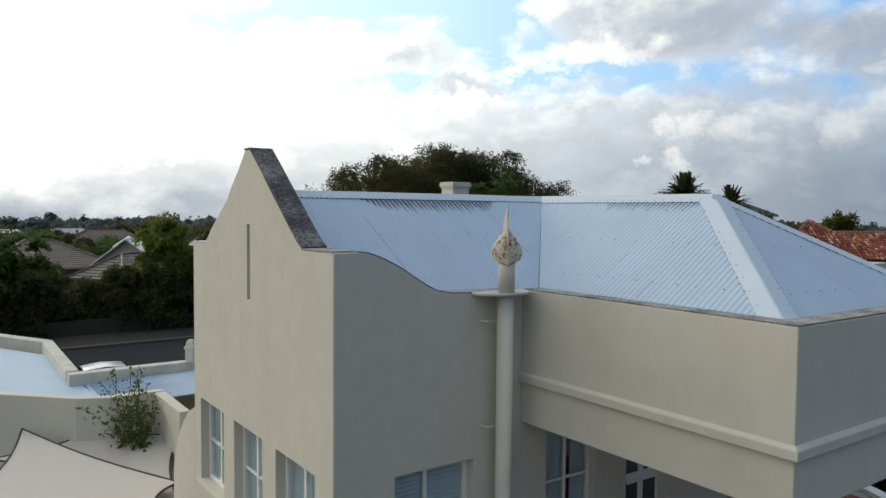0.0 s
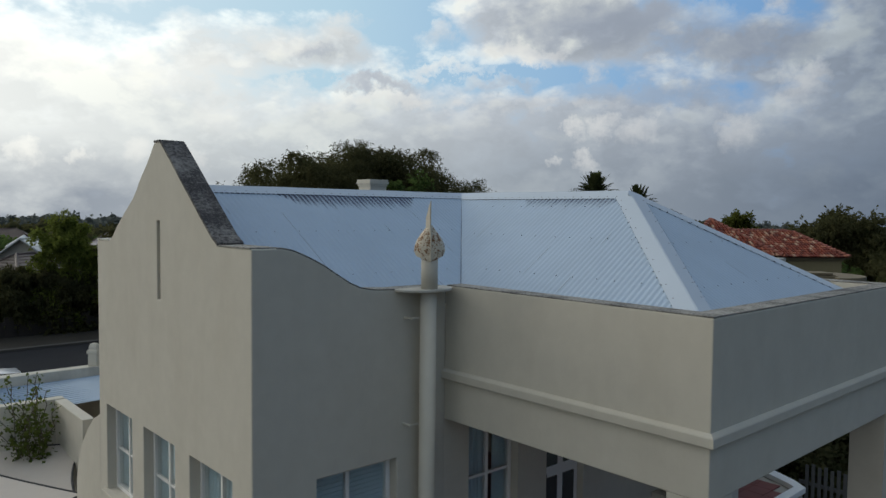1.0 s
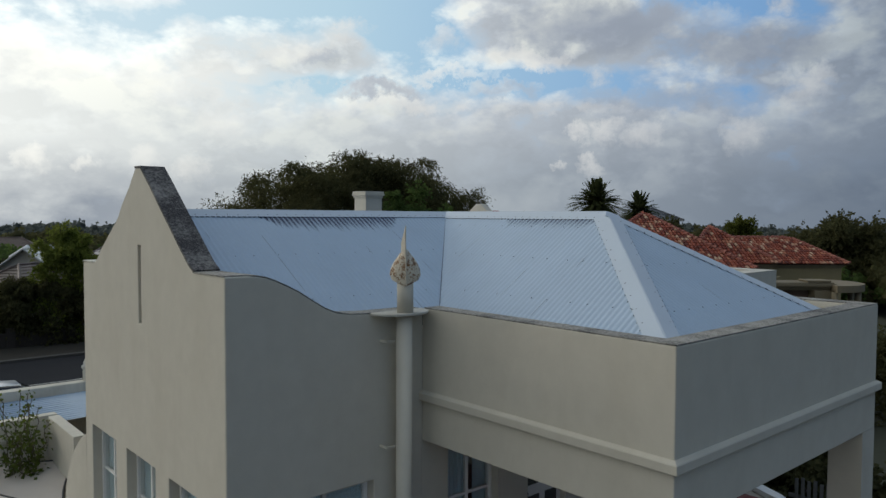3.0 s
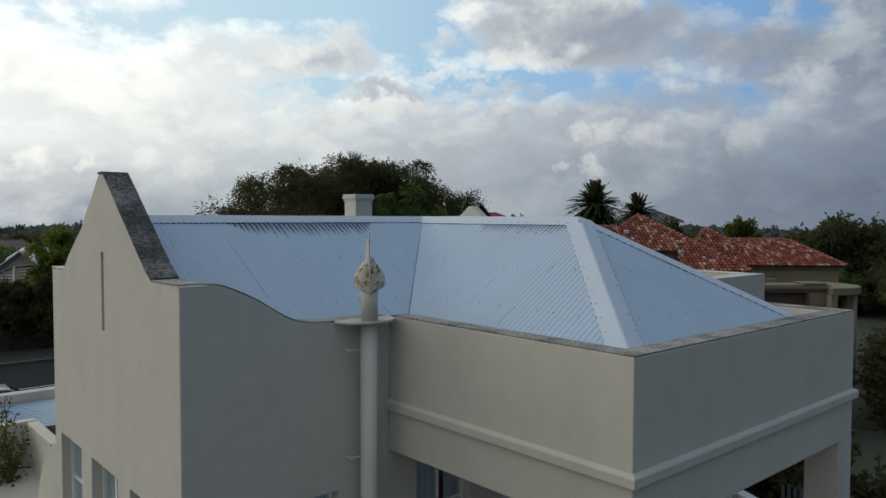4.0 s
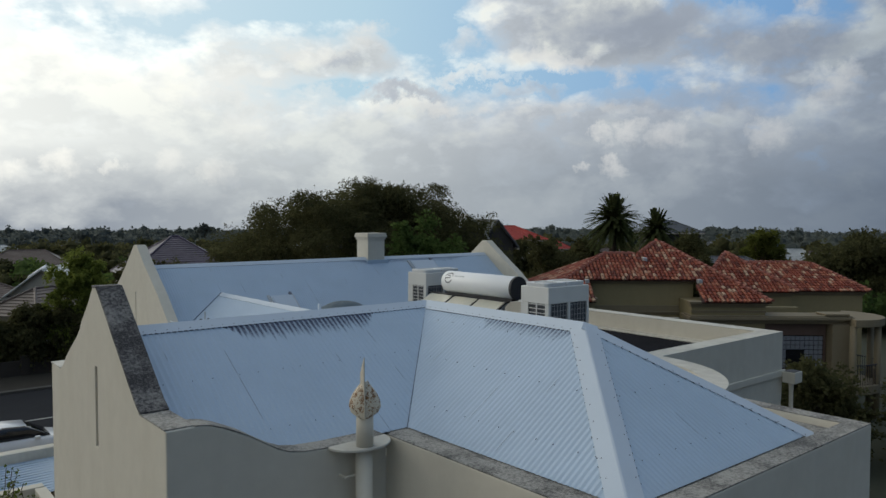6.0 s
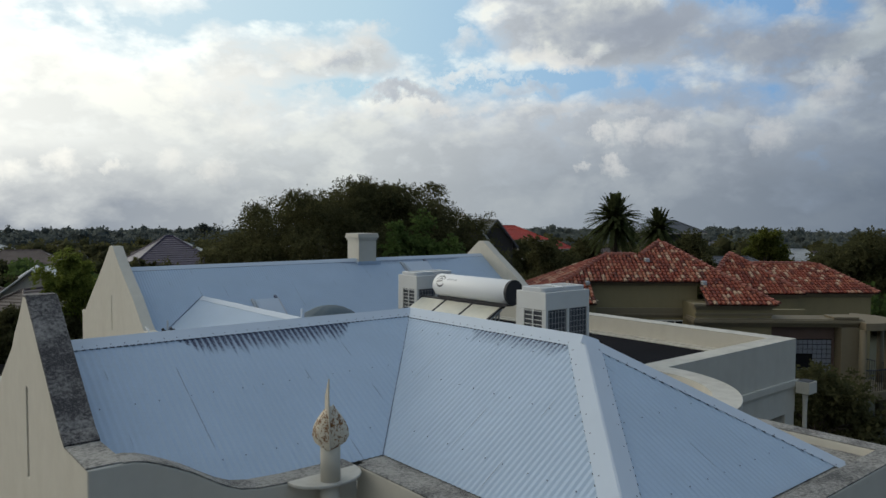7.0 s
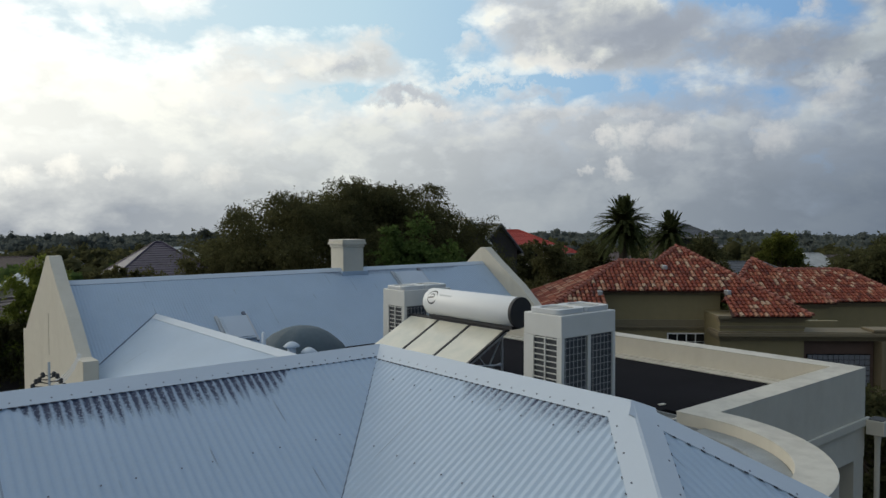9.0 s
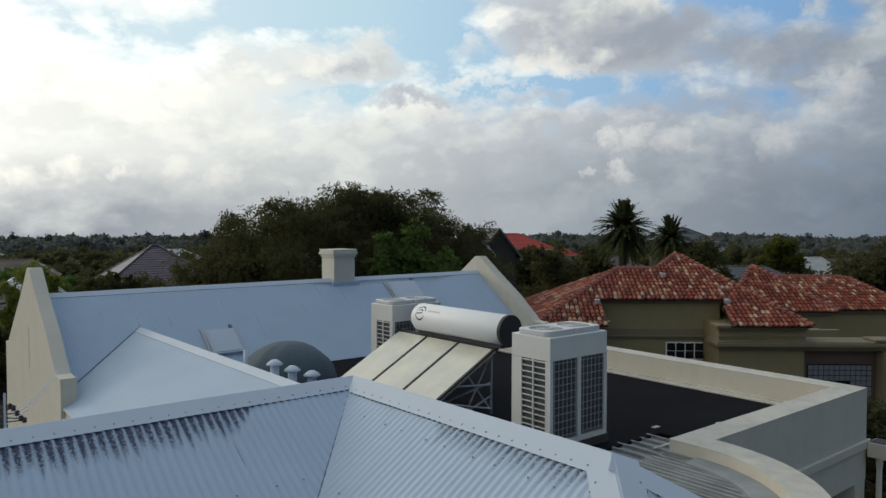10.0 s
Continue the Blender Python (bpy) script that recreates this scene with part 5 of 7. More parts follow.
# Aerial haze is mixed into this leaf colour for the far trees.
LEAF_HAZE = leaf_material("leaf_far_hazed", (0.082, 0.094, 0.088), (0.135, 0.148, 0.13))
BARK = plain("bark", (0.10, 0.08, 0.06), 0.95, 0, 0.3, 4, 0.5, 30)
rng = np.random.default_rng(7)


def leaf_mesh(name, pts, size, droop=0.0, aspect=0.45, heads=None):
    """Many small folded leaves at the given places, as one mesh; heads: the way each one's twig runs."""
    n = len(pts)
    a = rng.normal(size=(n, 3))
    if heads is not None:
        a = a * 0.55 + heads
    a[:, 2] -= droop
    a /= np.linalg.norm(a, axis=1)[:, None]
    b = np.cross(a, rng.normal(size=(n, 3)))
    b /= np.linalg.norm(b, axis=1)[:, None]
    c = np.cross(a, b)
    s = (size * rng.uniform(0.6, 1.35, n))[:, None]
    v = np.empty((n, 4, 3))
    v[:, 0] = pts
    v[:, 1] = pts + a * s * 0.5 + b * s * aspect + c * s * 0.12
    v[:, 2] = pts + a * s
    v[:, 3] = pts + a * s * 0.5 - b * s * aspect + c * s * 0.12
    me = bpy.data.meshes.new(name)
    me.vertices.add(n * 4)
    me.vertices.foreach_set("co", v.reshape(-1))
    me.loops.add(n * 4)
    me.loops.foreach_set("vertex_index", np.arange(n * 4))
    me.polygons.add(n)
    me.polygons.foreach_set("loop_start", np.arange(n) * 4)
    me.polygons.foreach_set("loop_total", np.full(n, 4))
    me.update(calc_edges=True)
    return me


def sprays(centres, radii, twigs, per, droop, flat=0.8):
    """Leaf places along thin bending twigs that fan out of each clump's middle, and the way the twigs run there."""
    P, Hd = [], []
    for c, r in zip(centres, radii):
        d = rng.normal(size=(twigs, 3))
        d[:, 2] = d[:, 2] * flat + 0.25
        d /= np.linalg.norm(d, axis=1)[:, None]
        L = (r * rng.uniform(0.75, 1.35, twigs))[:, None]
        s_ = rng.uniform(0.25, 1.0, (twigs, per))
        p = d[:, None, :] * (L * s_)[:, :, None]
        p[:, :, 2] -= droop * 0.45 * L * s_ ** 2
        h_ = np.repeat(d[:, None, :], per, 1)
        h_[:, :, 2] -= droop * 0.9 * s_
        p += rng.normal(0, 0.06 * r, p.shape)
        P.append((c + p).reshape(-1, 3))
        Hd.append(h_.reshape(-1, 3))
    return np.concatenate(P), np.concatenate(Hd)


def tree(name, label, at, top, spread, base=1.5, clumps=40, per=350, leaf=0.2, mat=None, group="", droop=0.4, clump_r=0.22, trunk_r=0.22, low_fill=0.25, aspect=0.3):
    """Tapered trunk with limbs and a crown of leafy sprays. spread: crown radii in x and y."""
    x, y, z = at
    t = thing(name, label, "tree", group, at=at)
    h = top - z
    cz0 = z + base
    cen, rad = [], []
    ph = rng.uniform(0, math.tau, 4)
    for _ in range(clumps):
        a, e = rng.uniform(0, math.tau), rng.uniform(-low_fill, 1) * math.pi / 2
        k = rng.uniform(0.5, 1.0) * (0.93 + 0.09 * math.sin(3 * a + ph[0]) + 0.07 * math.sin(5 * a + 4 * e + ph[1]))
        r = clump_r * (spread[0] + spread[1]) / 2 * rng.uniform(0.55, 1.4)
        hz = (top - cz0)
        cz = cz0 + hz * 0.42 + hz * 0.56 * math.sin(e) * k - r * 0.55
        cen.append((x + spread[0] * 0.88 * math.cos(a) * math.cos(e) * k, y + spread[1] * 0.88 * math.sin(a) * math.cos(e) * k, max(cz, z + base * 0.8)))
        rad.append(r)
    cen = np.array(cen)
    pts, heads = sprays(cen, rad, max(12, per // 14), 14, droop)
    me = leaf_mesh("crown", pts, leaf, droop * 0.3, aspect, heads)
    me.materials.append(mat or LEAF_MID)
    ob = new("crown", me)
    ob.parent = t
    ob.matrix_parent_inverse = Matrix.Translation(at).inverted()
    bm = bmesh.new()
    fork = Vector((x, y, z + base + 0.25 * (top - cz0)))
    tube(bm, (x, y, z - 0.2), fork, trunk_r, trunk_r * 0.7, 10)
    for i in range(0, clumps, max(1, clumps // 14)):
        c = Vector(cen[i])
        mid = fork.lerp(c, 0.5) + Vector((rng.uniform(-0.2, 0.2), rng.uniform(-0.2, 0.2), 0.15 * h / 6))
        tube(bm, fork, mid, trunk_r * 0.45, trunk_r * 0.28, 7)
        tube(bm, mid, c, trunk_r * 0.28, trunk_r * 0.08, 7)
    part("trunk", bm, BARK, t)
    return t


# the big dark tree behind the rear roof and the rounder green one in front of it
tree("tree", "large dark spreading tree with feathery drooping foliage", (22.6, 29.8, 0), 12.4, (11.2, 7.4), 5.0, 420, 640, 0.14, LEAF_DARK, "", 1.0, 0.115, 0.35, 0.5, 0.2)
tree("tree", "low tawny edge tree beside the large dark tree", (15.6, 31.5, 0), 8.4, (3.6, 3.0), 1.2, 60, 600, 0.16, LEAF_OLIVE, "", 0.8, 0.24, 0.2, 0.6, 0.22)
tree("tree", "rounded green broad-leaved tree behind the chimney", (21.4, 22.9, 0), 9.75, (3.6, 2.6), 2.0, 100, 600, 0.15, LEAF_GREEN, "", 0.2, 0.2, 0.22, 0.7, 0.35)
tree("tree", "dense rounded green garden tree", (38.1, 29.6, 0), 8.5, (3.5, 3.0), 1.0, 50, 560, 0.15, LEAF_OLIVE, "", 0.2, 0.25, 0.2, 0.7)
# street trees over the road
tree("tree", "broad dark green street tree", (-0.6, 45.0, 0), 7.0, (6.8, 3.6), 0.5, 130, 620, 0.2, LEAF_MID, "street trees", 0.6, 0.18, 0.25, 0.8)
tree("tree", "dark weeping tree by the street wall", (6.6, 43.6, 0), 4.7, (3.2, 2.2), 0.3, 70, 620, 0.2, LEAF_DARK, "street trees", 1.2, 0.24, 0.2, 0.9, 0.22)
tree("tree", "light yellow-green tree by the street wall", (9.8, 43.4, 0), 8.1, (3.1, 2.6), 0.5, 80, 600, 0.18, LEAF_LIGHT, "street trees", 0.9, 0.22, 0.2, 0.9, 0.25)
tree("tree", "dark dense street tree", (14.5, 45.0, 0), 7.2, (4.2, 3.0), 0.5, 70, 520, 0.2, LEAF_OLIVE, "street trees", 0.6, 0.22, 0.2, 0.9)
tree("tree", "dark dense street tree", (-10.5, 45.5, 0), 7.0, (5.5, 3.4), 0.4, 80, 480, 0.24, LEAF_MID, "street trees", 0.6, 0.22, 0.2, 0.9)
tree("tree", "low dark street tree grown over the wall", (1.8, 42.9, 0), 4.6, (3.4, 1.5), 0.2, 60, 460, 0.2, LEAF_DARK, "street trees", 0.7, 0.3, 0.15, 0.9)
tree("tree", "low dark street tree grown over the wall", (-5.0, 42.9, 0), 4.2, (3.6, 1.5), 0.2, 60, 460, 0.2, LEAF_DARK, "street trees", 0.7, 0.3, 0.15, 0.9)
tree("tree", "low dark street tree grown over the wall", (9.0, 42.8, 0), 4.4, (3.8, 1.5), 0.2, 60, 460, 0.2, LEAF_DARK, "street trees", 0.7, 0.3, 0.15, 0.9)
tree("tree", "tall hedge tree behind the rear roof", (12.5, 42.5, 0), 6.6, (3.4, 2.2), 0.4, 55, 520, 0.19, LEAF_OLIVE, "street trees", 0.5, 0.24, 0.2, 0.9)
tree("tree", "bushy olive tree in front of the tiled house", (16.5, 52.0, 0), 5.4, (4.5, 3.0), 0.6, 50, 500, 0.2, LEAF_OLIVE, "street trees", 0.5, 0.22, 0.2, 0.8)
tree("tree", "bushy dark tree in front of the tiled house", (24.0, 50.0, 0), 5.6, (5.0, 3.0), 0.6, 50, 500, 0.2, LEAF_DARK, "street trees", 0.5, 0.22, 0.2, 0.8)
# garden growth between the houses
tree("tree", "dark tree rising behind the tiled roofs", (68.0, 18.6, 0), 8.6, (6.0, 7.0), 1.0, 140, 480, 0.3, LEAF_DARK, "garden trees", 0.4, 0.22, 0.25, 0.8)
tree("tree", "yellow-green tree behind the palms", (90.0, 39.5, 0), 8.5, (4.4, 3.6), 0.8, 60, 420, 0.26, LEAF_GOLD, "garden trees", 0.3, 0.24, 0.2, 0.7)
tree("tree", "dark tree behind the tiled roofs", (60.0, 30.0, 0), 6.0, (4.0, 3.0), 0.6, 50, 420, 0.26, LEAF_DARK, "garden trees", 0.3, 0.24, 0.2, 0.8)
tree("tree", "dark tree behind the tiled roofs", (52.0, 22.0, 0), 5.8, (4.0, 3.4), 0.6, 50, 420, 0.26, LEAF_MID, "garden trees", 0.3, 0.24, 0.2, 0.8)
tree("tree", "dark tree in front of the red-roofed house", (51.5, 45.5, 0), 7.6, (4.2, 3.4), 0.6, 60, 480, 0.22, LEAF_DARK, "garden trees", 0.3, 0.24, 0.2, 0.8)
tree("tree", "green tree between the palms and the tall house", (66.0, 49.0, 0), 7.6, (5.0, 3.4), 0.6, 60, 420, 0.26, LEAF_OLIVE, "garden trees", 0.3, 0.24, 0.2, 0.8)
tree("tree", "dark tree behind the palms", (77.0, 42.0, 0), 7.6, (5.0, 4.0), 0.6, 60, 420, 0.28, LEAF_DARK, "garden trees", 0.3, 0.24, 0.2, 0.8)
tree("tree", "dark shrub behind the picket fence", (15.0, 0.2, 0), 3.5, (1.9, 2.2), 0.3, 40, 420, 0.16, LEAF_DARK, "garden shrubs", 0.3, 0.28, 0.12, 0.9)
tree("tree", "dark garden tree in the gap between the houses", (23.5, 6.5, 0), 2.6, (3.6, 2.6), 0.4, 40, 420, 0.16, LEAF_DARK, "garden shrubs", 0.2, 0.26, 0.12, 0.8)
tree("tree", "dark garden shrub beside the porch", (17.0, -2.0, 0), 2.4, (3.2, 2.2), 0.3, 36, 420, 0.16, LEAF_DARK, "garden shrubs", 0.2, 0.26, 0.12, 0.8)
tree("tree", "dark garden shrub beside the porch", (22.0, -4.5, 0), 3.0, (3.6, 2.6), 0.3, 36, 420, 0.16, LEAF_DARK, "garden shrubs", 0.2, 0.26, 0.12, 0.8)
tree("tree", "dark garden tree in the gap between the houses", (26.8, 5.6, 0), 4.4, (3.0, 2.6), 0.4, 46, 420, 0.17, LEAF_DARK, "garden shrubs", 0.3, 0.26, 0.12, 0.8)
tree("tree", "dark garden tree below the neighbour's balcony", (31.0, 2.0, 0), 4.0, (4.0, 3.0), 0.4, 45, 420, 0.18, LEAF_DARK, "garden shrubs", 0.2, 0.26, 0.12, 0.8)

# climbing shrub in the courtyard
LEAF_SHRUB = leaf_material("leaf_shrub", (0.04, 0.06, 0.014), (0.14, 0.17, 0.04))
shrub = thing("shrub", "leggy climbing shrub with sparse green leaves over the courtyard wall", "shrub", at=(0.1, 10.0, 0))
bm = bmesh.new()
lp = []
for i in range(20):
    a = rng.uniform(0, math.tau)
    p = Vector((0.15 + 0.25 * math.cos(a), 9.95 + 0.25 * math.sin(a), 2.3))
    end = Vector((0.15 + rng.uniform(-1.1, 0.75), 9.95 + rng.uniform(-0.5, 0.35), rng.uniform(3.0, 4.35) if i > 5 else rng.uniform(4.0, 4.5)))
    prev = p
    bm = bmesh.new()
    for k in range(1, 9):
        q = p.lerp(end, k / 8) + Vector((rng.normal(0, 0.03), rng.normal(0, 0.03), 0.18 * math.sin(k / 8 * math.pi)))
        tube(bm, prev, q, 0.009, 0.007, 5)
        m = 3 if k > 6 else (9 if k < 6 else 5)
        lp.append(np.array(q) + rng.normal(0, 0.085 if k < 7 else 0.04, (m, 3)))
        prev = q
    part("stem", bm, BARK, shrub)
me = leaf_mesh("leaves", np.concatenate(lp), 0.075, 0.2)
me.materials.append(LEAF_SHRUB)
ob = new("leaves", me)
ob.parent = shrub
ob.matrix_parent_inverse = Matrix.Translation((0.1, 10.0, 0)).inverted()


def palm(at, crown_z, radius, n, label):
    x, y, z = at
    t = thing("palm_tree", label, "palm tree", "date palms", at=at)
    bm = bmesh.new()
    prev = None
    for k in range(9):
        zz = z + (crown_z - z) * k / 8
        c = Vector((x + 0.1 * math.sin(k), y, zz))
        if prev:
            tube(bm, prev, c, 0.42, 0.38, 12, False)
        prev = c
    part("trunk", bm, BARK, t)
    V, F = [], []
    for i in range(n):
        az = rng.uniform(0, math.tau)
        el = radians(rng.uniform(-48, 86))
        L = radius * rng.uniform(0.85, 1.15)
        d = Vector((math.cos(az) * math.cos(el), math.sin(az) * math.cos(el), math.sin(el)))
        side = Vector((-math.sin(az), math.cos(az), 0))
        pts = []
        for k in range(9):
            s = k / 8
            p = Vector((x, y, crown_z)) + d * L * s
            p.z -= L * 0.40 * s * s * (1.0 if el < 1.1 else 0.5)
            pts.append(p)
        for k in range(1, 9):
            for j in range(5):
                q = pts[k - 1].lerp(pts[k], j / 5)
                fwd = (pts[k] - pts[k - 1]).normalized()
                ll = L * 0.15 * (1.15 - 0.75 * (k / 8))
                for sg in (-1, 1):
                    tip = q + side * sg * ll * 0.8 + fwd * ll * 0.65 + Vector((0, 0, ll * rng.uniform(-0.35, 0.25)))
                    w_ = fwd * 0.075
                    b0 = len(V)
                    V += [q - w_, q + w_, tip]
                    F.append((b0, b0 + 1, b0 + 2))
    me = bpy.data.meshes.new("fronds")
    me.from_pydata([tuple(v) for v in V], [], F)
    me.materials.append(LEAF_PALM)
    ob = new("fronds", me)
    ob.parent = t
    ob.matrix_parent_inverse = Matrix.Translation(at).inverted()
    return t


LEAF_PALM = leaf_material("leaf_palm", (0.026, 0.034, 0.014), (0.09, 0.105, 0.042))
palm((61.0, 41.0, 0), 9.3, 3.3, 260, "tall date palm with a full round head of fronds")
palm((56.1, 32.4, 0), 8.45, 2.3, 180, "smaller date palm with stiff fronds")


# ---- the neighbour's tiled house ----
U2, V2 = Vector((0.74995, -0.66149, 0)), Vector((0.66149, 0.74995, 0))
NB = Matrix(((U2.x, V2.x, 0, 26.88), (U2.y, V2.y, 0, 16.38), (0, 0, 1, 0), (0, 0, 0, 1)))
TAN = render_wall("tan_render", (0.265, 0.22, 0.118), (0.16, 0.13, 0.075), 0.25)
TAN_TRIM = render_wall("tan_trim", (0.21, 0.172, 0.108), (0.14, 0.115, 0.075), 0.3)
neigh = thing("neighbour_house", "tan rendered two-storey house with terracotta barrel-tile roofs", "house", at=(26.88, 16.38, 0))


def nbox(name, u0, u1, v0, v1, z0, z1, mat=TAN, parent=None, label="", bevel=0.0):
    bm = bmesh.new()
    box(bm, u0, u1, v0, v1, z0, z1)
    bmesh.ops.transform(bm, matrix=NB, verts=bm.verts[:])
    return part(name, bm, mat, parent or neigh, label, False, bevel)


def cornice(u0, u1, v, z, steps, back=0.3):
    """Stepped moulding on a front: (projection, height) from the bottom upward."""
    bm = bmesh.new()
    zz = z
    for proj, hh in steps:
        box(bm, u0 - proj * 0.6, u1 + proj * 0.6, v - proj, v + back, zz, zz + hh)
        zz += hh
    bmesh.ops.transform(bm, matrix=NB, verts=bm.verts[:])
    return part("cornice", bm, TAN_TRIM, neigh, "", False, 0.012)


# walls
nbox("wall", -0.1, 5.2, 0.35, 0.65, 0, 6.38)
nbox("wall", -3.0, -0.1, -1.6, 0.65, 0, 5.6)
nbox("wall", 5.2, 8.0, -1.7, 0.65, 0, 5.5)
nbox("wall", 4.5, 5.2, -1.7, 0.34, 0, 5.5)
nbox("wall", 8.0, 11.0, 1.5, 1.8, 0, 4.9)
nbox("wall", 7.6, 11.8, 4.2, 4.5, 0, 5.3)
nbox("wall", 11.9, 16.9, 6.4, 6.7, 0, 5.2)
nbox("wall", 5.4, 5.7, 0.65, 9.0, 0, 5.0)
STEPS = [(0.05, 0.08), (0.12, 0.07), (0.2, 0.09)]
cornice(-0.1, 5.2, 0.35, 6.2, STEPS)
cornice(-3.0, -0.1, -1.6, 5.44, STEPS)
cornice(4.5, 8.0, -1.7, 5.26, [(0.05, 0.1), (0.14, 0.08), (0.24, 0.12)])
cornice(7.6, 11.8, 4.2, 5.16, STEPS)
cornice(11.9, 16.9, 6.4, 5.02, STEPS)
cornice(-0.1, 4.5, 0.35, 4.62, [(0.04, 0.1), (0.1, 0.08), (0.05, 0.3)], 0.1)
cornice(4.5, 11.9, -1.75, 4.50, [(0.06, 0.1), (0.16, 0.1), (0.3, 0.14), (0.2, 0.05)], 1.2)
cornice(4.5, 8.0, -1.7, 5.0, [(0.04, 0.12)], 0.1)
# narrow upper windows
def strip_window(u0, u1, v, z0, z1, n):
    f = nbox("window", u0, u1, v - 0.03, v + 0.02, z0, z1, WHITE, neigh, "white framed strip window with dark panes")
    wd = (u1 - u0 - 0.06) / n
    for k in range(n):
        for a, b in ((z0 + 0.05, (z0 + z1) / 2 - 0.015), ((z0 + z1) / 2 + 0.015, z1 - 0.05)):
            nbox("pane", u0 + 0.05 + wd * k, u0 + 0.05 + wd * (k + 1) - 0.05, v - 0.045, v - 0.032, a, b, NGLASS, f)
NGLASS = plain("dark_window_glass", (0.012, 0.013, 0.016), 0.12, 0, 0.1, 3, 0)
strip_window(2.85, 4.55, 0.35, 3.72, 4.5, 4)
strip_window(10.0, 11.3, 4.2, 3.95, 4.6, 4)
# glass-block bay, pillars and balcony
BRICKISH = plain("brown_wall", (0.115, 0.075, 0.06), 0.9, 0, 0.25, 2, 0.2)
GBLOCK = plain("glass_block", (0.20, 0.21, 0.235), 0.3, 0, 0.2, 6, 0.1)
nbox("bay_wall", 8.0, 11.0, -1.45, -1.2, 1.5, 4.5, BRICKISH)
pan = nbox("glass_block_panel", 8.22, 10.86, -1.48, -1.455, 2.3, 3.9, NGLASS, neigh, "panel of square glass blocks round a small window")
for i in range(12):
    for j in range(7):
        u, z = 8.25 + i * 0.218, 2.33 + j * 0.222
        if 4 <= i <= 7 and 1 <= j <= 3:
            continue
        nbox("glass_block", u, u + 0.19, -1.50, -1.481, z, z + 0.195, GBLOCK, pan)
nbox("pillar", 11.05, 11.85, -2.0, -1.3, 1.5, 4.5, TAN_TRIM, None, "", 0.02)
nbox("wall", 8.0, 11.9, -1.7, -1.2, 0, 1.4)
cornice(8.0, 11.9, -1.75, 1.2, [(0.05, 0.1), (0.15, 0.1), (0.25, 0.14)], 0.5)
for u in (8.9, 10.3, 11.2):
    nbox("corbel", u, u + 0.5, -1.95, -1.7, 0.8, 1.2, TAN_TRIM, None, "", 0.03)
nbox("cap_block", 10.7, 11.85, -2.0, -1.0, 4.9, 5.0, TAN_TRIM, None, "", 0.02)
# rounded balcony with a dark rail
bm = bmesh.new()
ctr = (12.0, -0.6)
arcp = lambda r, n=20: [(ctr[0] + r * math.cos(radians(a)), ctr[1] + r * math.sin(radians(a))) for a in np.linspace(-95, 60, n)]
solid(bm, arcp(1.9) + arcp(0.2)[::-1], "z", 1.25, 1.65)
bmesh.ops.transform(bm, matrix=NB, verts=bm.verts[:])
part("balcony_floor", bm, TAN_TRIM, neigh, "", False, 0.02)
bm = bmesh.new()
solid(bm, arcp(2.0) + arcp(0.2)[::-1], "z", 4.45, 4.8)
bmesh.ops.transform(bm, matrix=NB, verts=bm.verts[:])
part("balcony_roof", bm, TAN_TRIM, neigh, "", False, 0.02)
for u, v in arcp(1.75, 4):
    bm = bmesh.new()
    tube(bm, (u, v, 0), (u, v, 4.45), 0.16, 0.15, 14)
    bmesh.ops.transform(bm, matrix=NB, verts=bm.verts[:])
    part("column", bm, TAN_TRIM, neigh, "", True)
RAIL = plain("dark_blue_iron", (0.018, 0.02, 0.035), 0.5, 0.3)
pts_ = arcp(1.78, 40)
for u, v in pts_:
    bm = bmesh.new()
    tube(bm, (u, v, 1.65), (u, v, 2.6), 0.014, None, 6)
    bmesh.ops.transform(bm, matrix=NB, verts=bm.verts[:])
    part("baluster", bm, RAIL, neigh)
bm = bmesh.new()
for (a, b), (c, d) in zip(pts_, pts_[1:]):
    tube(bm, (a, b, 2.62), (c, d, 2.62), 0.028, None, 6)
bmesh.ops.transform(bm, matrix=NB, verts=bm.verts[:])
part("handrail", bm, RAIL, neigh)


# barrel tiles
def tile_mat(name, island):
    m, n, b = material(name)
    r = n.add("ShaderNodeNewGeometry").outputs["Random Per Island"] if island else n.add("ShaderNodeObjectInfo").outputs["Random"]
    p = n.add("ShaderNodeTexCoord").outputs["Object"]
    c = n.ramp(r, (0.0, (0.09, 0.017, 0.010)), (0.30, (0.185, 0.032, 0.015)), (0.60, (0.25, 0.054, 0.025)), (0.82, (0.31, 0.11, 0.058)), (0.97, (0.44, 0.30, 0.20)))
    c = n.mix(n.ramp(n.noise(p, 9, 4, 0.65), (0.5, 0.0), (0.8, 0.45)), c, (0.09, 0.035, 0.025))
    n.link(c, b.inputs["Base Color"])
    b.inputs["Roughness"].default_value = 0.8
    return m


TILE_ONE, TILE_MANY = tile_mat("terracotta_tile", False), tile_mat("terracotta_tiles", True)
# Near-black colour adds to the shade in gaps between the tiles.
DECKING = plain("gap_shade_underlay", (0.05, 0.022, 0.016), 0.9)


def tile_shape():
    """One tapered barrel tile lying along +y (up the slope), its foot at the origin."""
    V, F = [], []
    for y, w, h in ((0.0, 0.094, 0.088), (0.38, 0.078, 0.066)):
        for k in range(5):
            a = math.pi * k / 4
            V.append((w * math.cos(a), y, h * math.sin(a) + (0.022 if y == 0 else 0.0)))
    for k in range(4):
        F.append((k, k + 1, 6 + k, 5 + k))
    F.append((0, 4, 3, 2, 1)[::-1])
    return V, F


TV, TF = tile_shape()
tile_data = bpy.data.meshes.new("tile")
tile_data.from_pydata(TV, [], TF)
tile_data.materials.append(TILE_ONE)


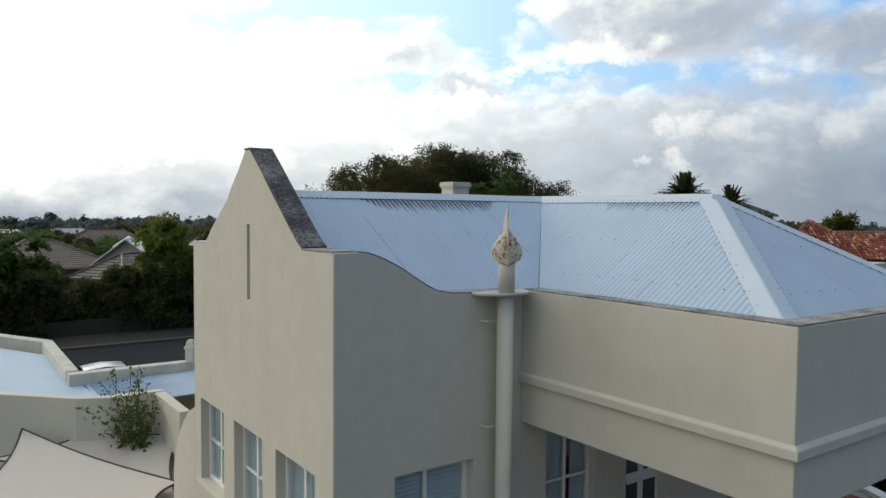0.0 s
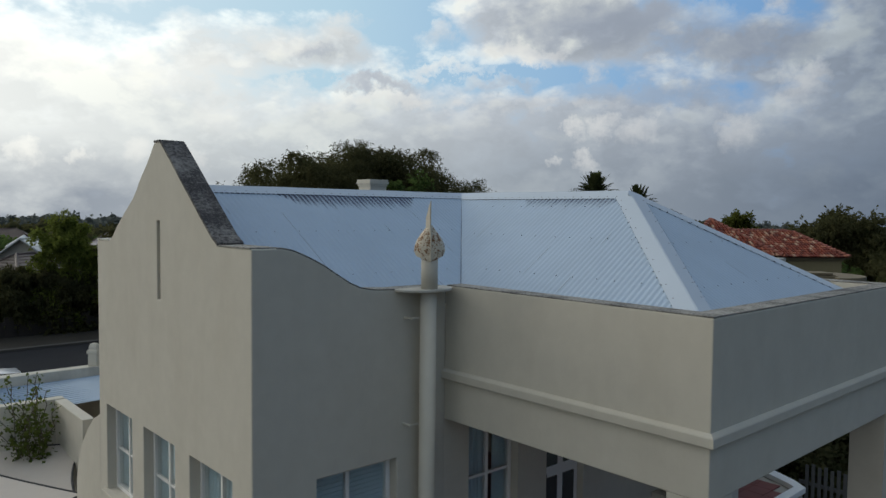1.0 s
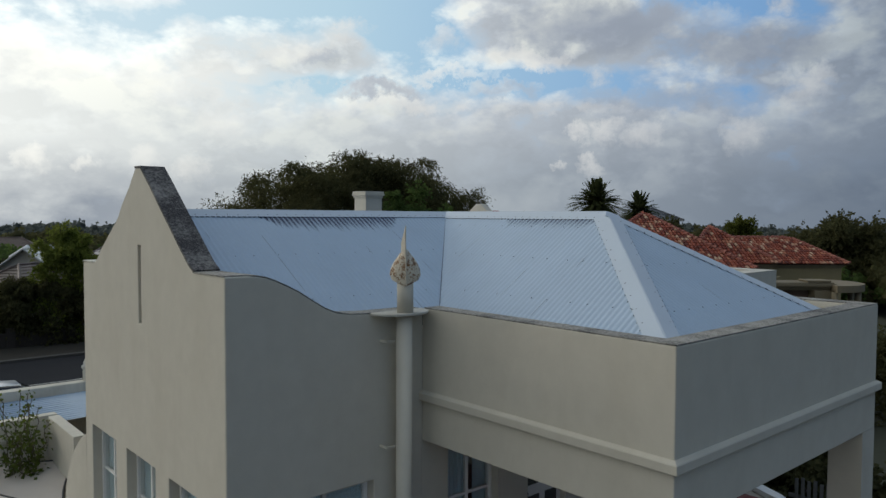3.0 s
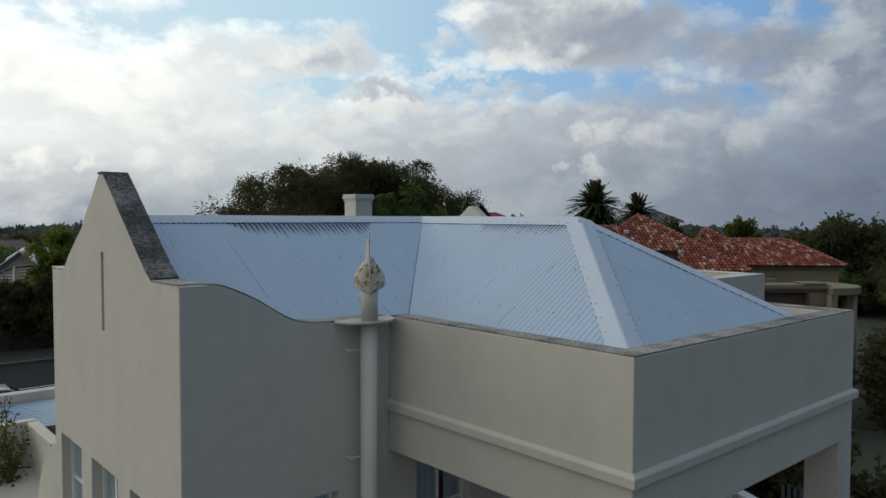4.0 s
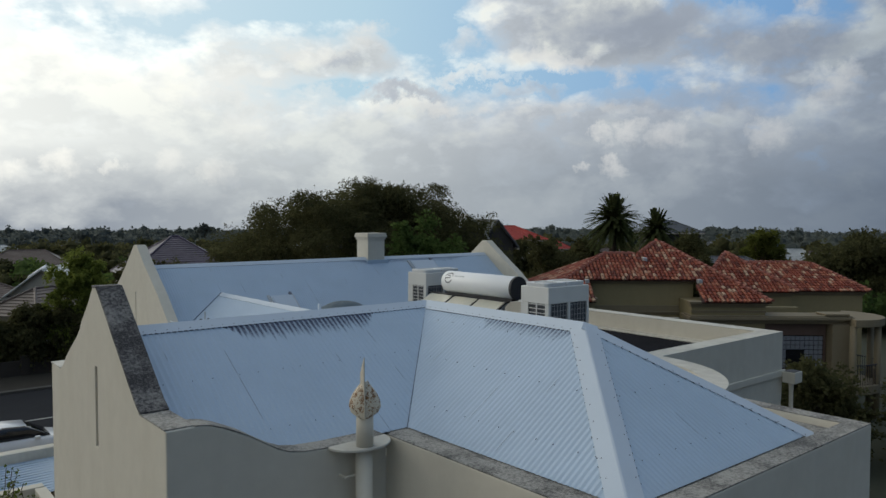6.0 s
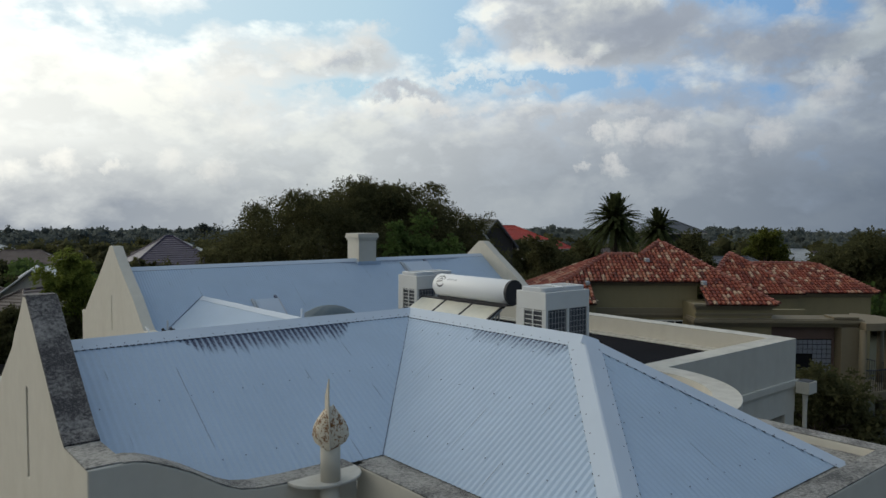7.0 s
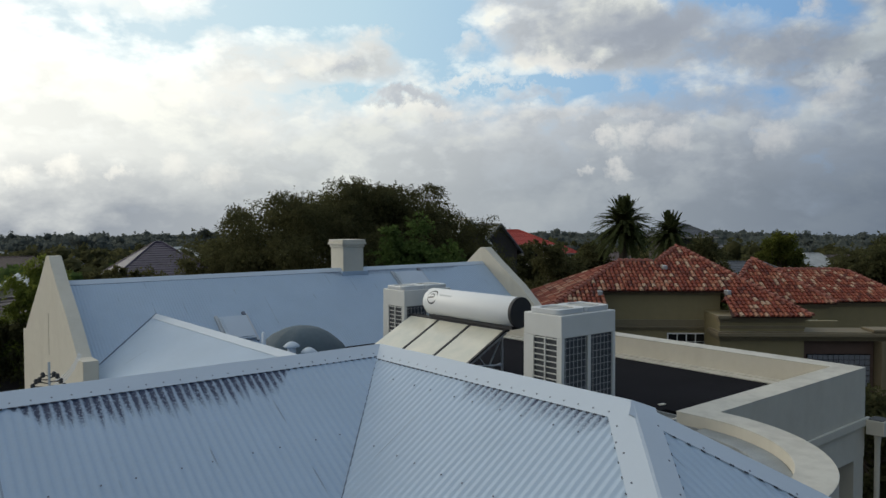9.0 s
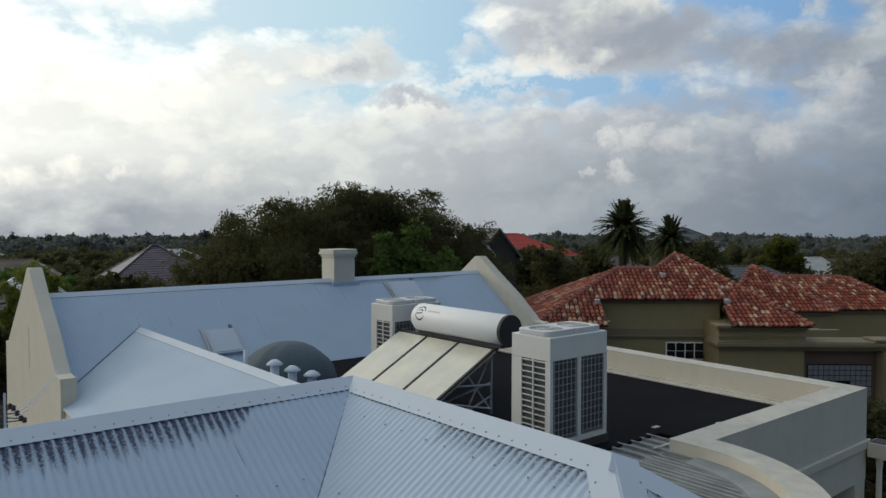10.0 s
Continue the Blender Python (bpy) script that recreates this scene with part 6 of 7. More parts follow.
def inside(p, poly):
    c, j = False, len(poly) - 1
    for i in range(len(poly)):
        (x0, y0), (x1, y1) = poly[i], poly[j]
        if (y0 > p[1]) != (y1 > p[1]) and p[0] < (x1 - x0) * (p[1] - y0) / (y1 - y0) + x0:
            c = not c
        j = i
    return c


def tiled_face(parent, pts, single=0, local=NB):
    """A roof plane through the corners (eave corners first), covered with barrel tiles; the lowest rows are tiles of their own."""
    P = [local @ Vector(p) for p in pts]
    bm = bmesh.new()
    bm.faces.new([bm.verts.new(p) for p in P])
    bmesh.ops.recalc_face_normals(bm, faces=bm.faces[:])
    got = bmesh.ops.extrude_face_region(bm, geom=bm.faces[:])
    bmesh.ops.translate(bm, verts=[q for q in got["geom"] if isinstance(q, bmesh.types.BMVert)], vec=(0, 0, -0.06))
    deck_ = part("roof_plane", bm, DECKING, parent)
    X = (P[1] - P[0]).normalized()
    n = (P[1] - P[0]).cross(P[-1] - P[0]).normalized()
    n = n if n.z > 0 else -n
    Y = n.cross(X)
    if Y.z < 0:
        X, Y = -X, -Y
        Y = n.cross(X)
    poly = [((p - P[0]).dot(X), (p - P[0]).dot(Y)) for p in P]
    a0, a1 = min(q[0] for q in poly), max(q[0] for q in poly)
    b1 = max(q[1] for q in poly)
    V, F, made = [], [], 0
    b, row = -0.06, 0
    while b < b1:
        a = a0 + 0.12
        while a < a1:
            if inside((a, max(b, 0.01) + 0.12), poly):
                o = P[0] + X * (a + rng.normal(0, 0.006)) + Y * (b + rng.normal(0, 0.012)) + n * 0.01
                if made < single:
                    t_ = bpy.data.objects.new("tile", tile_data)
                    scene.collection.objects.link(t_)
                    t_.parent = deck_
                    t_.matrix_parent_inverse = Matrix.Identity(4)
                    t_.matrix_basis = Matrix(((X.x, Y.x, n.x, o.x), (X.y, Y.y, n.y, o.y), (X.z, Y.z, n.z, o.z), (0, 0, 0, 1)))
                    made += 1
                else:
                    s = len(V)
                    V += [tuple(o + X * q[0] + Y * q[1] + n * q[2]) for q in TV]
                    F += [tuple(s + k for k in f) for f in TF]
            a += 0.205
        b += 0.315
        row += 1
    me = bpy.data.meshes.new("roof_tiles")
    me.from_pydata(V, [], F)
    me.materials.append(TILE_MANY)
    ob = new("roof_tiles", me)
    ob.parent = parent
    ob.matrix_parent_inverse = Matrix.Translation(parent.location).inverted()
    tagged(ob, "", "", "", "stuff")
    return deck_


TILE_HIP = plain("ridge_tile", (0.25, 0.085, 0.058), 0.8, 0, 0.3, 2.0, 0.2)


def hip_tiles(parent, a, b, local=NB):
    """A run of ridge tiles from a up to b."""
    a, b = local @ Vector(a), local @ Vector(b)
    d = (b - a)
    n = max(1, int(d.length / 0.315))
    Y = d.normalized()
    X = Y.cross(Vector((0, 0, 1))).normalized()
    Z = X.cross(Y)
    V, F = [], []
    for i in range(n):
        o = a + Y * (0.315 * i) + Z * 0.01
        s = len(V)
        V += [tuple(o + X * q[0] * 1.6 + Y * q[1] + Z * q[2] * 1.5) for q in TV]
        F += [tuple(s + k for k in f) for f in TF]
    me = bpy.data.meshes.new("ridge_tiles")
    me.from_pydata(V, [], F)
    me.materials.append(TILE_HIP)
    ob = new("ridge_tiles", me)
    ob.parent = parent
    ob.matrix_parent_inverse = Matrix.Translation(parent.location).inverted()
    tagged(ob, "", "", "", "stuff")


fz = lambda v: 6.42 + 0.44 * v
AP, RA, RB = (4.3, 4.2, fz(4.2)), (1.1, 2.65, fz(2.65)), (2.95, 2.65, fz(2.65))
tiled_face(neigh, [(-3.2, -2, fz(-2)), (-0.12, -2, fz(-2)), (-0.12, 0, fz(0)), (5.2, 0, fz(0)), (4.9, -2, fz(-2)), (8.2, -2, fz(-2)), AP, RB, RA], 300)
tiled_face(neigh, [(8.2, -2, fz(-2)), (8.2, 10.4, fz(-2)), AP])
tiled_face(neigh, [(-3.2, 7.3, fz(-2)), (-3.2, -2, fz(-2)), RA])
for a, b in (((8.2, -2, fz(-2)), AP), ((-3.2, -2, fz(-2)), RA), (RA, RB), (RB, AP)):
    hip_tiles(neigh, a, b)
A2 = (9.3, 7.6, 7.48)
tiled_face(neigh, [(6.6, 3.9, 5.46), (12.1, 3.9, 5.46), A2])
tiled_face(neigh, [(12.1, 3.9, 5.46), (12.1, 11.0, 5.46), A2])
hip_tiles(neigh, (12.1, 3.9, 5.46), A2)
hip_tiles(neigh, (6.6, 3.9, 5.46), A2)
B1, B2 = (11.2, 9.5, 6.74), (15.2, 9.5, 6.74)
tiled_face(neigh, [(10.5, 6.1, 5.3), (17.2, 6.1, 5.3), B2, B1])
tiled_face(neigh, [(17.2, 6.1, 5.3), (17.2, 13, 5.3), B2])
hip_tiles(neigh, (17.2, 6.1, 5.3), B2)
hip_tiles(neigh, B1, B2)
# small roof vents in the tiles
for u, v in ((3.1, 1.9), (5.3, -0.3), (-0.3, -0.35)):
    z = fz(v)
    t = thing("roof_vent", "small grey metal vent set in the roof tiles", "vent", "tile roof vents", at=NB @ Vector((u, v, z)))
    bm = bmesh.new()
    box(bm, u - 0.10, u + 0.10, v - 0.2, v + 0.2, z, z + 0.20)
    bmesh.ops.transform(bm, matrix=NB, verts=bm.verts[:])
    part("cowl", bm, GALV, t, "", False, 0.03)


# ---- street side: wall, car ----
fence = thing("garden_wall", "dark low street wall with rendered piers", "wall", at=(0, 42, 0))
WALLDK = plain("dark_garden_wall", (0.035, 0.029, 0.024), 0.9, 0, 0.3, 1.5, 0.3)
boxed("panel", (-40, 40, 42.0, 42.25, 0, 1.0), WALLDK, fence)
hp = np.stack([rng.uniform(-22, 26, 26000), rng.uniform(42.4, 43.6, 26000), rng.uniform(0.2, 2.1, 26000)], 1)
hp[:, 2] *= 0.75 + 0.25 * np.sin(hp[:, 0] * 1.7) * np.sin(hp[:, 0] * 0.6)
me = leaf_mesh("hedge", hp, 0.16, 0.2)
me.materials.append(LEAF_DARK)
tagged(new("hedge", me), "dark clipped hedge behind the street wall", "hedge")
for k in range(-8, 9):
    boxed("pier", (k * 4.2 + 1.6, k * 4.2 + 2.05, 41.9, 42.35, 0, 1.3), WALLDK, fence, "", 0.02)

LINE = plain("road_paint", (0.5, 0.5, 0.47), 0.8, 0, 0.25, 2, 0.1)
slab("road_line", (-120, 120, 31.1, 31.22, 0.021, 0.026), LINE, "worn white line along the street", "road marking")


def car(at, yaw, label):
    """A plain sedan: lofted body and cabin, with wheels, glass, lights and mirrors."""
    t = thing("car", label, "car", at=at)
    M = Matrix.Translation(at) @ Matrix.Rotation(yaw, 4, "Z")
    def add(nm, bm, mat, parent=t, lab="", smooth=False, bev=0.0):
        bmesh.ops.transform(bm, matrix=M, verts=bm.verts[:])
        return part(nm, bm, mat, parent, lab, smooth, bev)
    paint = plain("car_white_paint", (0.72, 0.73, 0.74), 0.2, 0, 0.03, 2, 0)
    def loft(secs):
        bm = bmesh.new()
        rings = []
        for x, hw, z0, z1 in secs:
            rings.append([bm.verts.new((x, s * hw * k, z)) for s, k, z in ((-1, 0.93, z0), (-1, 1.0, z0 + (z1 - z0) * 0.35), (-1, 0.97, z1 - 0.05), (-1, 0.80, z1), (1, 0.80, z1), (1, 0.97, z1 - 0.05), (1, 1.0, z0 + (z1 - z0) * 0.35), (1, 0.93, z0))])
        for p, q in zip(rings, rings[1:]):
            for k in range(8):
                bm.faces.new((p[k], p[(k + 1) % 8], q[(k + 1) % 8], q[k]))
        bm.faces.new(rings[0])
        bm.faces.new(rings[-1][::-1])
        bmesh.ops.recalc_face_normals(bm, faces=bm.faces[:])
        return bm
    add("body", loft([(-2.25, 0.74, 0.42, 0.72), (-2.1, 0.86, 0.28, 0.86), (-1.3, 0.9, 0.22, 0.94), (0, 0.9, 0.22, 0.93), (1.1, 0.9, 0.22, 0.92), (1.9, 0.86, 0.25, 0.80), (2.2, 0.75, 0.36, 0.66)]), paint, t, "", True)
    cab = add("cabin", loft([(-1.75, 0.70, 0.90, 0.98), (-1.1, 0.74, 0.90, 1.38), (-0.4, 0.75, 0.90, 1.45), (0.3, 0.74, 0.90, 1.40), (1.15, 0.70, 0.90, 0.96)]), NGLASS, t, "dark car windows", True)
    add("roof_panel", loft([(-1.2, 0.55, 1.36, 1.40), (-0.4, 0.62, 1.42, 1.475), (0.35, 0.58, 1.36, 1.42)]), paint, t, "", True)
    for x in (-1.35, 1.35):
        for s in (-1, 1):
            bm = bmesh.new()
            tube(bm, (x, s * 0.72, 0.32), (x, s * 0.92, 0.32), 0.32, None, 24)
            wl = add("tyre", bm, DARK)
            bm = bmesh.new()
            tube(bm, (x, s * 0.925, 0.32), (x, s * 0.93, 0.32), 0.2, None, 16)
            add("rim", bm, GALV, wl)
    for x, nm, c in ((2.17, "headlight", (0.7, 0.7, 0.7)), (-2.22, "tail_light", (0.4, 0.02, 0.02))):
        for s in (-1, 1):
            bm = bmesh.new()
            box(bm, x - 0.05, x + 0.02, s * 0.62 - 0.14, s * 0.62 + 0.14, 0.56, 0.68)
            add(nm, bm, plain(nm, c, 0.15, 0, 0.02, 2, 0), t, "", False, 0.02)
    for s in (-1, 1):
        bm = bmesh.new()
        box(bm, 0.55, 0.75, s * 0.98 - 0.07, s * 0.98 + 0.07, 0.92, 1.05)
        add("mirror", bm, paint, t, "", False, 0.03)


car((2.7, 25.3, 0.03), 0.0, "white sedan parked beside the street")

# ---- service pole on the roof with insulators and cables ----
aer = thing("service_pole", "short grey service pole with dark insulators and pale cables", "pole", at=(2.4, 5.02, 6.6))
bm = bmesh.new()
tube(bm, (2.4, 5.02, 6.5), (2.4, 5.02, 7.90), 0.014, None, 10)
part("pole", bm, GALV, aer)
for k in range(10):
    dx, z = (-1) ** k * (0.05 + 0.018 * k), 7.76 - 0.022 * k
    arm = Vector((2.4 + dx * 0.85, 5.02 - dx * 0.7, z + 0.012 * (k % 3)))
    bm = bmesh.new()
    tube(bm, (2.4, 5.02, z), arm, 0.007, None, 6)
    lathe(bm, (arm.x, arm.y, arm.z - 0.03), [(0.016, 0), (0.028, 0.012), (0.018, 0.026), (0.028, 0.04), (0.014, 0.06)], 10)
    part("insulator", bm, DARK, aer, "dark ribbed insulator")
CABLE = plain("pale_cable", (0.50, 0.52, 0.54), 0.6)
for k in range(3):
    bm = bmesh.new()
    a, b = Vector((2.4, 5.02, 7.56 + 0.05 * k)), Vector((4.40, 12.3 + 0.1 * k, 6.75))
    prev = a
    for q in range(1, 13):
        p = a.lerp(b, q / 12) - Vector((0, 0, 0.12 * 4 * (q / 12) * (1 - q / 12)))
        tube(bm, prev, p, 0.006, None, 5, False)
        prev = p
    part("cable", bm, CABLE, aer)


# ---- houses further off ----
def stepped_roof(bm, quads, step=0.33):
    """Roof planes in courses: each plane as lower-left, lower-right, upper-right, upper-left, laid in overlapping strips."""
    for a, b, c, d in quads:
        a, b, c, d = map(Vector, (a, b, c, d))
        n = (b - a).cross(d - a).normalized()
        n = n if n.z > 0 else -n
        m = max(3, int((((d + c) / 2) - ((a + b) / 2)).length / step))
        for i in range(m):
            s0, s1 = i / m, (i + 1) / m
            p, q = a.lerp(d, s0) + n * 0.045, b.lerp(c, s0) + n * 0.045
            r, s = b.lerp(c, s1) + n * 0.005, a.lerp(d, s1) + n * 0.005
            v = [bm.verts.new(k) for k in (p, q, r, s, p - n * 0.04, q - n * 0.04)]
            bm.faces.new(v[:4])
            bm.faces.new((v[4], v[5], v[1], v[0]))


def roof_paint(name, a, b, rough=0.7):
    m, n, bs = material(name)
    p = n.add("ShaderNodeTexCoord").outputs["Object"]
    r = n.add("ShaderNodeNewGeometry").outputs["Random Per Island"]
    k = n.math("ADD", n.math("MULTIPLY", n.noise(p, 1.2, 4, 0.6), 0.7), n.math("MULTIPLY", r, 0.3))
    n.link(n.ramp(k, (0.3, a), (0.7, b)), bs.inputs["Base Color"])
    bs.inputs["Roughness"].default_value = rough
    return m


R_PURPLE = roof_paint("purple_brown_tiles", (0.032, 0.022, 0.045), (0.085, 0.062, 0.10), 0.38)
R_BROWN = roof_paint("brown_tiles", (0.07, 0.05, 0.042), (0.14, 0.10, 0.085), 0.5)
R_RED = roof_paint("red_tiles", (0.28, 0.03, 0.022), (0.40, 0.05, 0.035))
R_GREY = roof_paint("grey_tiles", (0.055, 0.06, 0.068), (0.12, 0.125, 0.135), 0.5)
R_PALE = roof_paint("pale_sheet_roof", (0.42, 0.42, 0.40), (0.60, 0.60, 0.57), 0.4)
W_PALE = plain("pale_wall", (0.42, 0.38, 0.32), 0.9)
# Near-black wall colour for the tall gable ends and the house behind the palms.
W_DARK = plain("dark_far_wall", (0.045, 0.04, 0.038), 0.8)
W_BRICK = plain("brick_wall_far", (0.20, 0.11, 0.08), 0.9)


def far_house(at, yaw, w, d, eave, ridge, roof, wall, label, gabled=False, group="houses further off", wins=3):
    """House with walls, eaves, a hipped or gabled roof in courses, windows and a chimney."""
    t = thing("house", label, "house", group, at=at)
    M = Matrix.Translation(at) @ Matrix.Rotation(yaw, 4, "Z")
    def add(nm, bm, mat, parent=t, lab=""):
        bmesh.ops.transform(bm, matrix=M, verts=bm.verts[:])
        return part(nm, bm, mat, parent, lab)
    bm = bmesh.new()
    if gabled:
        solid(bm, [(-d / 2, -1.2), (d / 2, -1.2), (d / 2, eave), (0, ridge - 0.1), (-d / 2, eave)], "x", -w / 2, w / 2)
    else:
        box(bm, -w / 2, w / 2, -d / 2, d / 2, -1.2, eave)
    add("wall", bm, wall)
    o = 0.4
    W, D = w / 2 + o, d / 2 + o
    e = eave - o * (ridge - eave) / (d / 2)
    k = W if gabled else max(0.3, W - D)
    A, B, C, E_ = (-W, -D, e), (W, -D, e), (W, D, e), (-W, D, e)
    R0, R1 = (-k, 0, ridge), (k, 0, ridge)
    q = [(A, B, R1, R0), (C, E_, R0, R1)]
    if not gabled:
        q += [(B, C, R1, R1), (E_, A, R0, R0)]
    bm = bmesh.new()
    stepped_roof(bm, q)
    bmesh.ops.remove_doubles(bm, verts=bm.verts[:], dist=0.002)
    add("roof", bm, roof)
    bm = bmesh.new()
    for p, r in ((A, R0), (B, R1), (C, R1), (E_, R0), (R0, R1)):
        tube(bm, Vector(p) + Vector((0, 0, 0.04)), Vector(r) + Vector((0, 0, 0.04)), 0.09, None, 6)
    add("ridge_capping", bm, roof)
    for s in (-1, 1):
        bm = bmesh.new()
        box(bm, -W, W, s * D - 0.06, s * D + 0.06, e - 0.16, e)
        add("gutter", bm, W_PALE)
    for i in range(wins):
        x = -w / 2 + w * (i + 0.5) / wins
        for s in (-1, 1):
            bm = bmesh.new()
            y = s * (d / 2)
            box(bm, x - 0.6, x + 0.6, min(y, y + s * 0.05), max(y, y + s * 0.05), eave - 1.7, eave - 0.5)
            wf = add("window", bm, WHITE)
            bm = bmesh.new()
            box(bm, x - 0.52, x + 0.52, min(y + s * 0.05, y + s * 0.07), max(y + s * 0.05, y + s * 0.07), eave - 1.62, eave - 0.58)
            add("pane", bm, NGLASS, wf)
    return t


far_house((23.0, 64.5, 0), radians(-8), 9.6, 9, 4.5, 7.7, R_PURPLE, W_PALE, "house with a purple-brown tiled hip roof behind the trees")
far_house((4.6, 67.0, 0), radians(8), 10, 8, 3.0, 5.0, R_BROWN, W_BRICK, "low brown-roofed house beyond the street")
far_house((12.6, 65.2, 0), radians(62), 7, 5.4, 3.0, 5.1, R_PALE, W_PALE, "pale metal-roofed house beyond the street trees", True)
far_house((8.9, 51.2, 0), radians(35), 6, 4.4, 3.1, 4.5, R_BROWN, W_PALE, "small house with a brown tiled verandah roof")
far_tank = thing("solar_water_heater", "white solar water tank with a black end on a distant roof", "water heater", at=(11.0, 63.9, 4.8))
bm = bmesh.new()
tube(bm, (10.2, 63.4, 4.35), (11.7, 64.3, 5.2), 0.22, None, 16)
part("tank", bm, TANK_W, far_tank, "", True)
bm = bmesh.new()
tube(bm, (11.7, 64.3, 5.2), (11.74, 64.33, 5.225), 0.23, None, 16)
part("end_cap", bm, DARK, far_tank, "black end cap")
far_house((41.2, 43.1, 0), radians(62), 7, 3.6, 7.6, 9.7, R_PALE, W_DARK, "tall house with a pale steep gable roof and dark gable end", True)
far_house((44.2, 42.7, 0), radians(62), 7, 3.0, 7.4, 9.3, R_GREY, W_DARK, "tall dark-gabled house beside a pale-roofed one", True)
far_house((57.2, 53.4, 0), radians(-38), 8, 6, 7.3, 8.6, R_RED, W_PALE, "house with a bright red tiled roof")
far_house((80.8, 47.3, 0), radians(-30), 6, 5, 7.9, 9.2, R_GREY, W_DARK, "large grey-roofed house behind the palms", wins=0)
far_house((75.0, 36.0, 0), radians(-42), 12, 8, 3.2, 5.2, R_GREY, W_BRICK, "house with a dark grey tiled roof")
far_house((101.5, 40.6, -0.7), radians(-40), 7, 5, 3.6, 5.9, R_PALE, W_PALE, "house with a white roof among trees")
spots = [(70, 62, 0.4, R_GREY), (95, 70, -0.5, R_BROWN), (120, 75, 0.3, R_PALE), (60, 75, 0.9, R_BROWN), (135, 50, -0.6, R_BROWN), (110, 28, 0.2, R_GREY), (85, 92, 0.5, R_RED), (150, 95, -0.2, R_PALE),
         (5, 100, 0.2, R_BROWN), (20, 120, -0.3, R_BROWN), (-5, 140, 0.5, R_PALE), (30, 150, 0.2, R_GREY), (10, 175, -0.4, R_PALE), (45, 135, 0.6, R_BROWN), (-12, 105, 0.1, R_BROWN), (60, 170, 0.1, R_PALE),
         (26, 200, 0.4, R_PALE), (2, 230, 0.2, R_PALE), (75, 120, 0.3, R_GREY), (180, 60, 0.4, R_PALE), (200, 110, 0.1, R_GREY), (160, 140, -0.3, R_RED), (-20, 190, 0.3, R_PALE), (90, 160, 0.5, R_PALE)]
for x, y, a, rf in spots:
    far_house((x, y, ground_z(x, y)), a, rng.uniform(10, 15), rng.uniform(7, 9), 3.0, rng.uniform(4.6, 5.4), rf, W_PALE, "distant suburban house among trees", False, "distant suburb", 3)


# ---- distant woods ----
BUILT = ((23, 64.5), (5, 67), (10.8, 65), (9, 52), (43, 41), (59, 52), (80, 50), (60, 27), (61, 41), (56, 32), (37, 14), (40, 20), (100, 45), (50, 46), (75, 36))


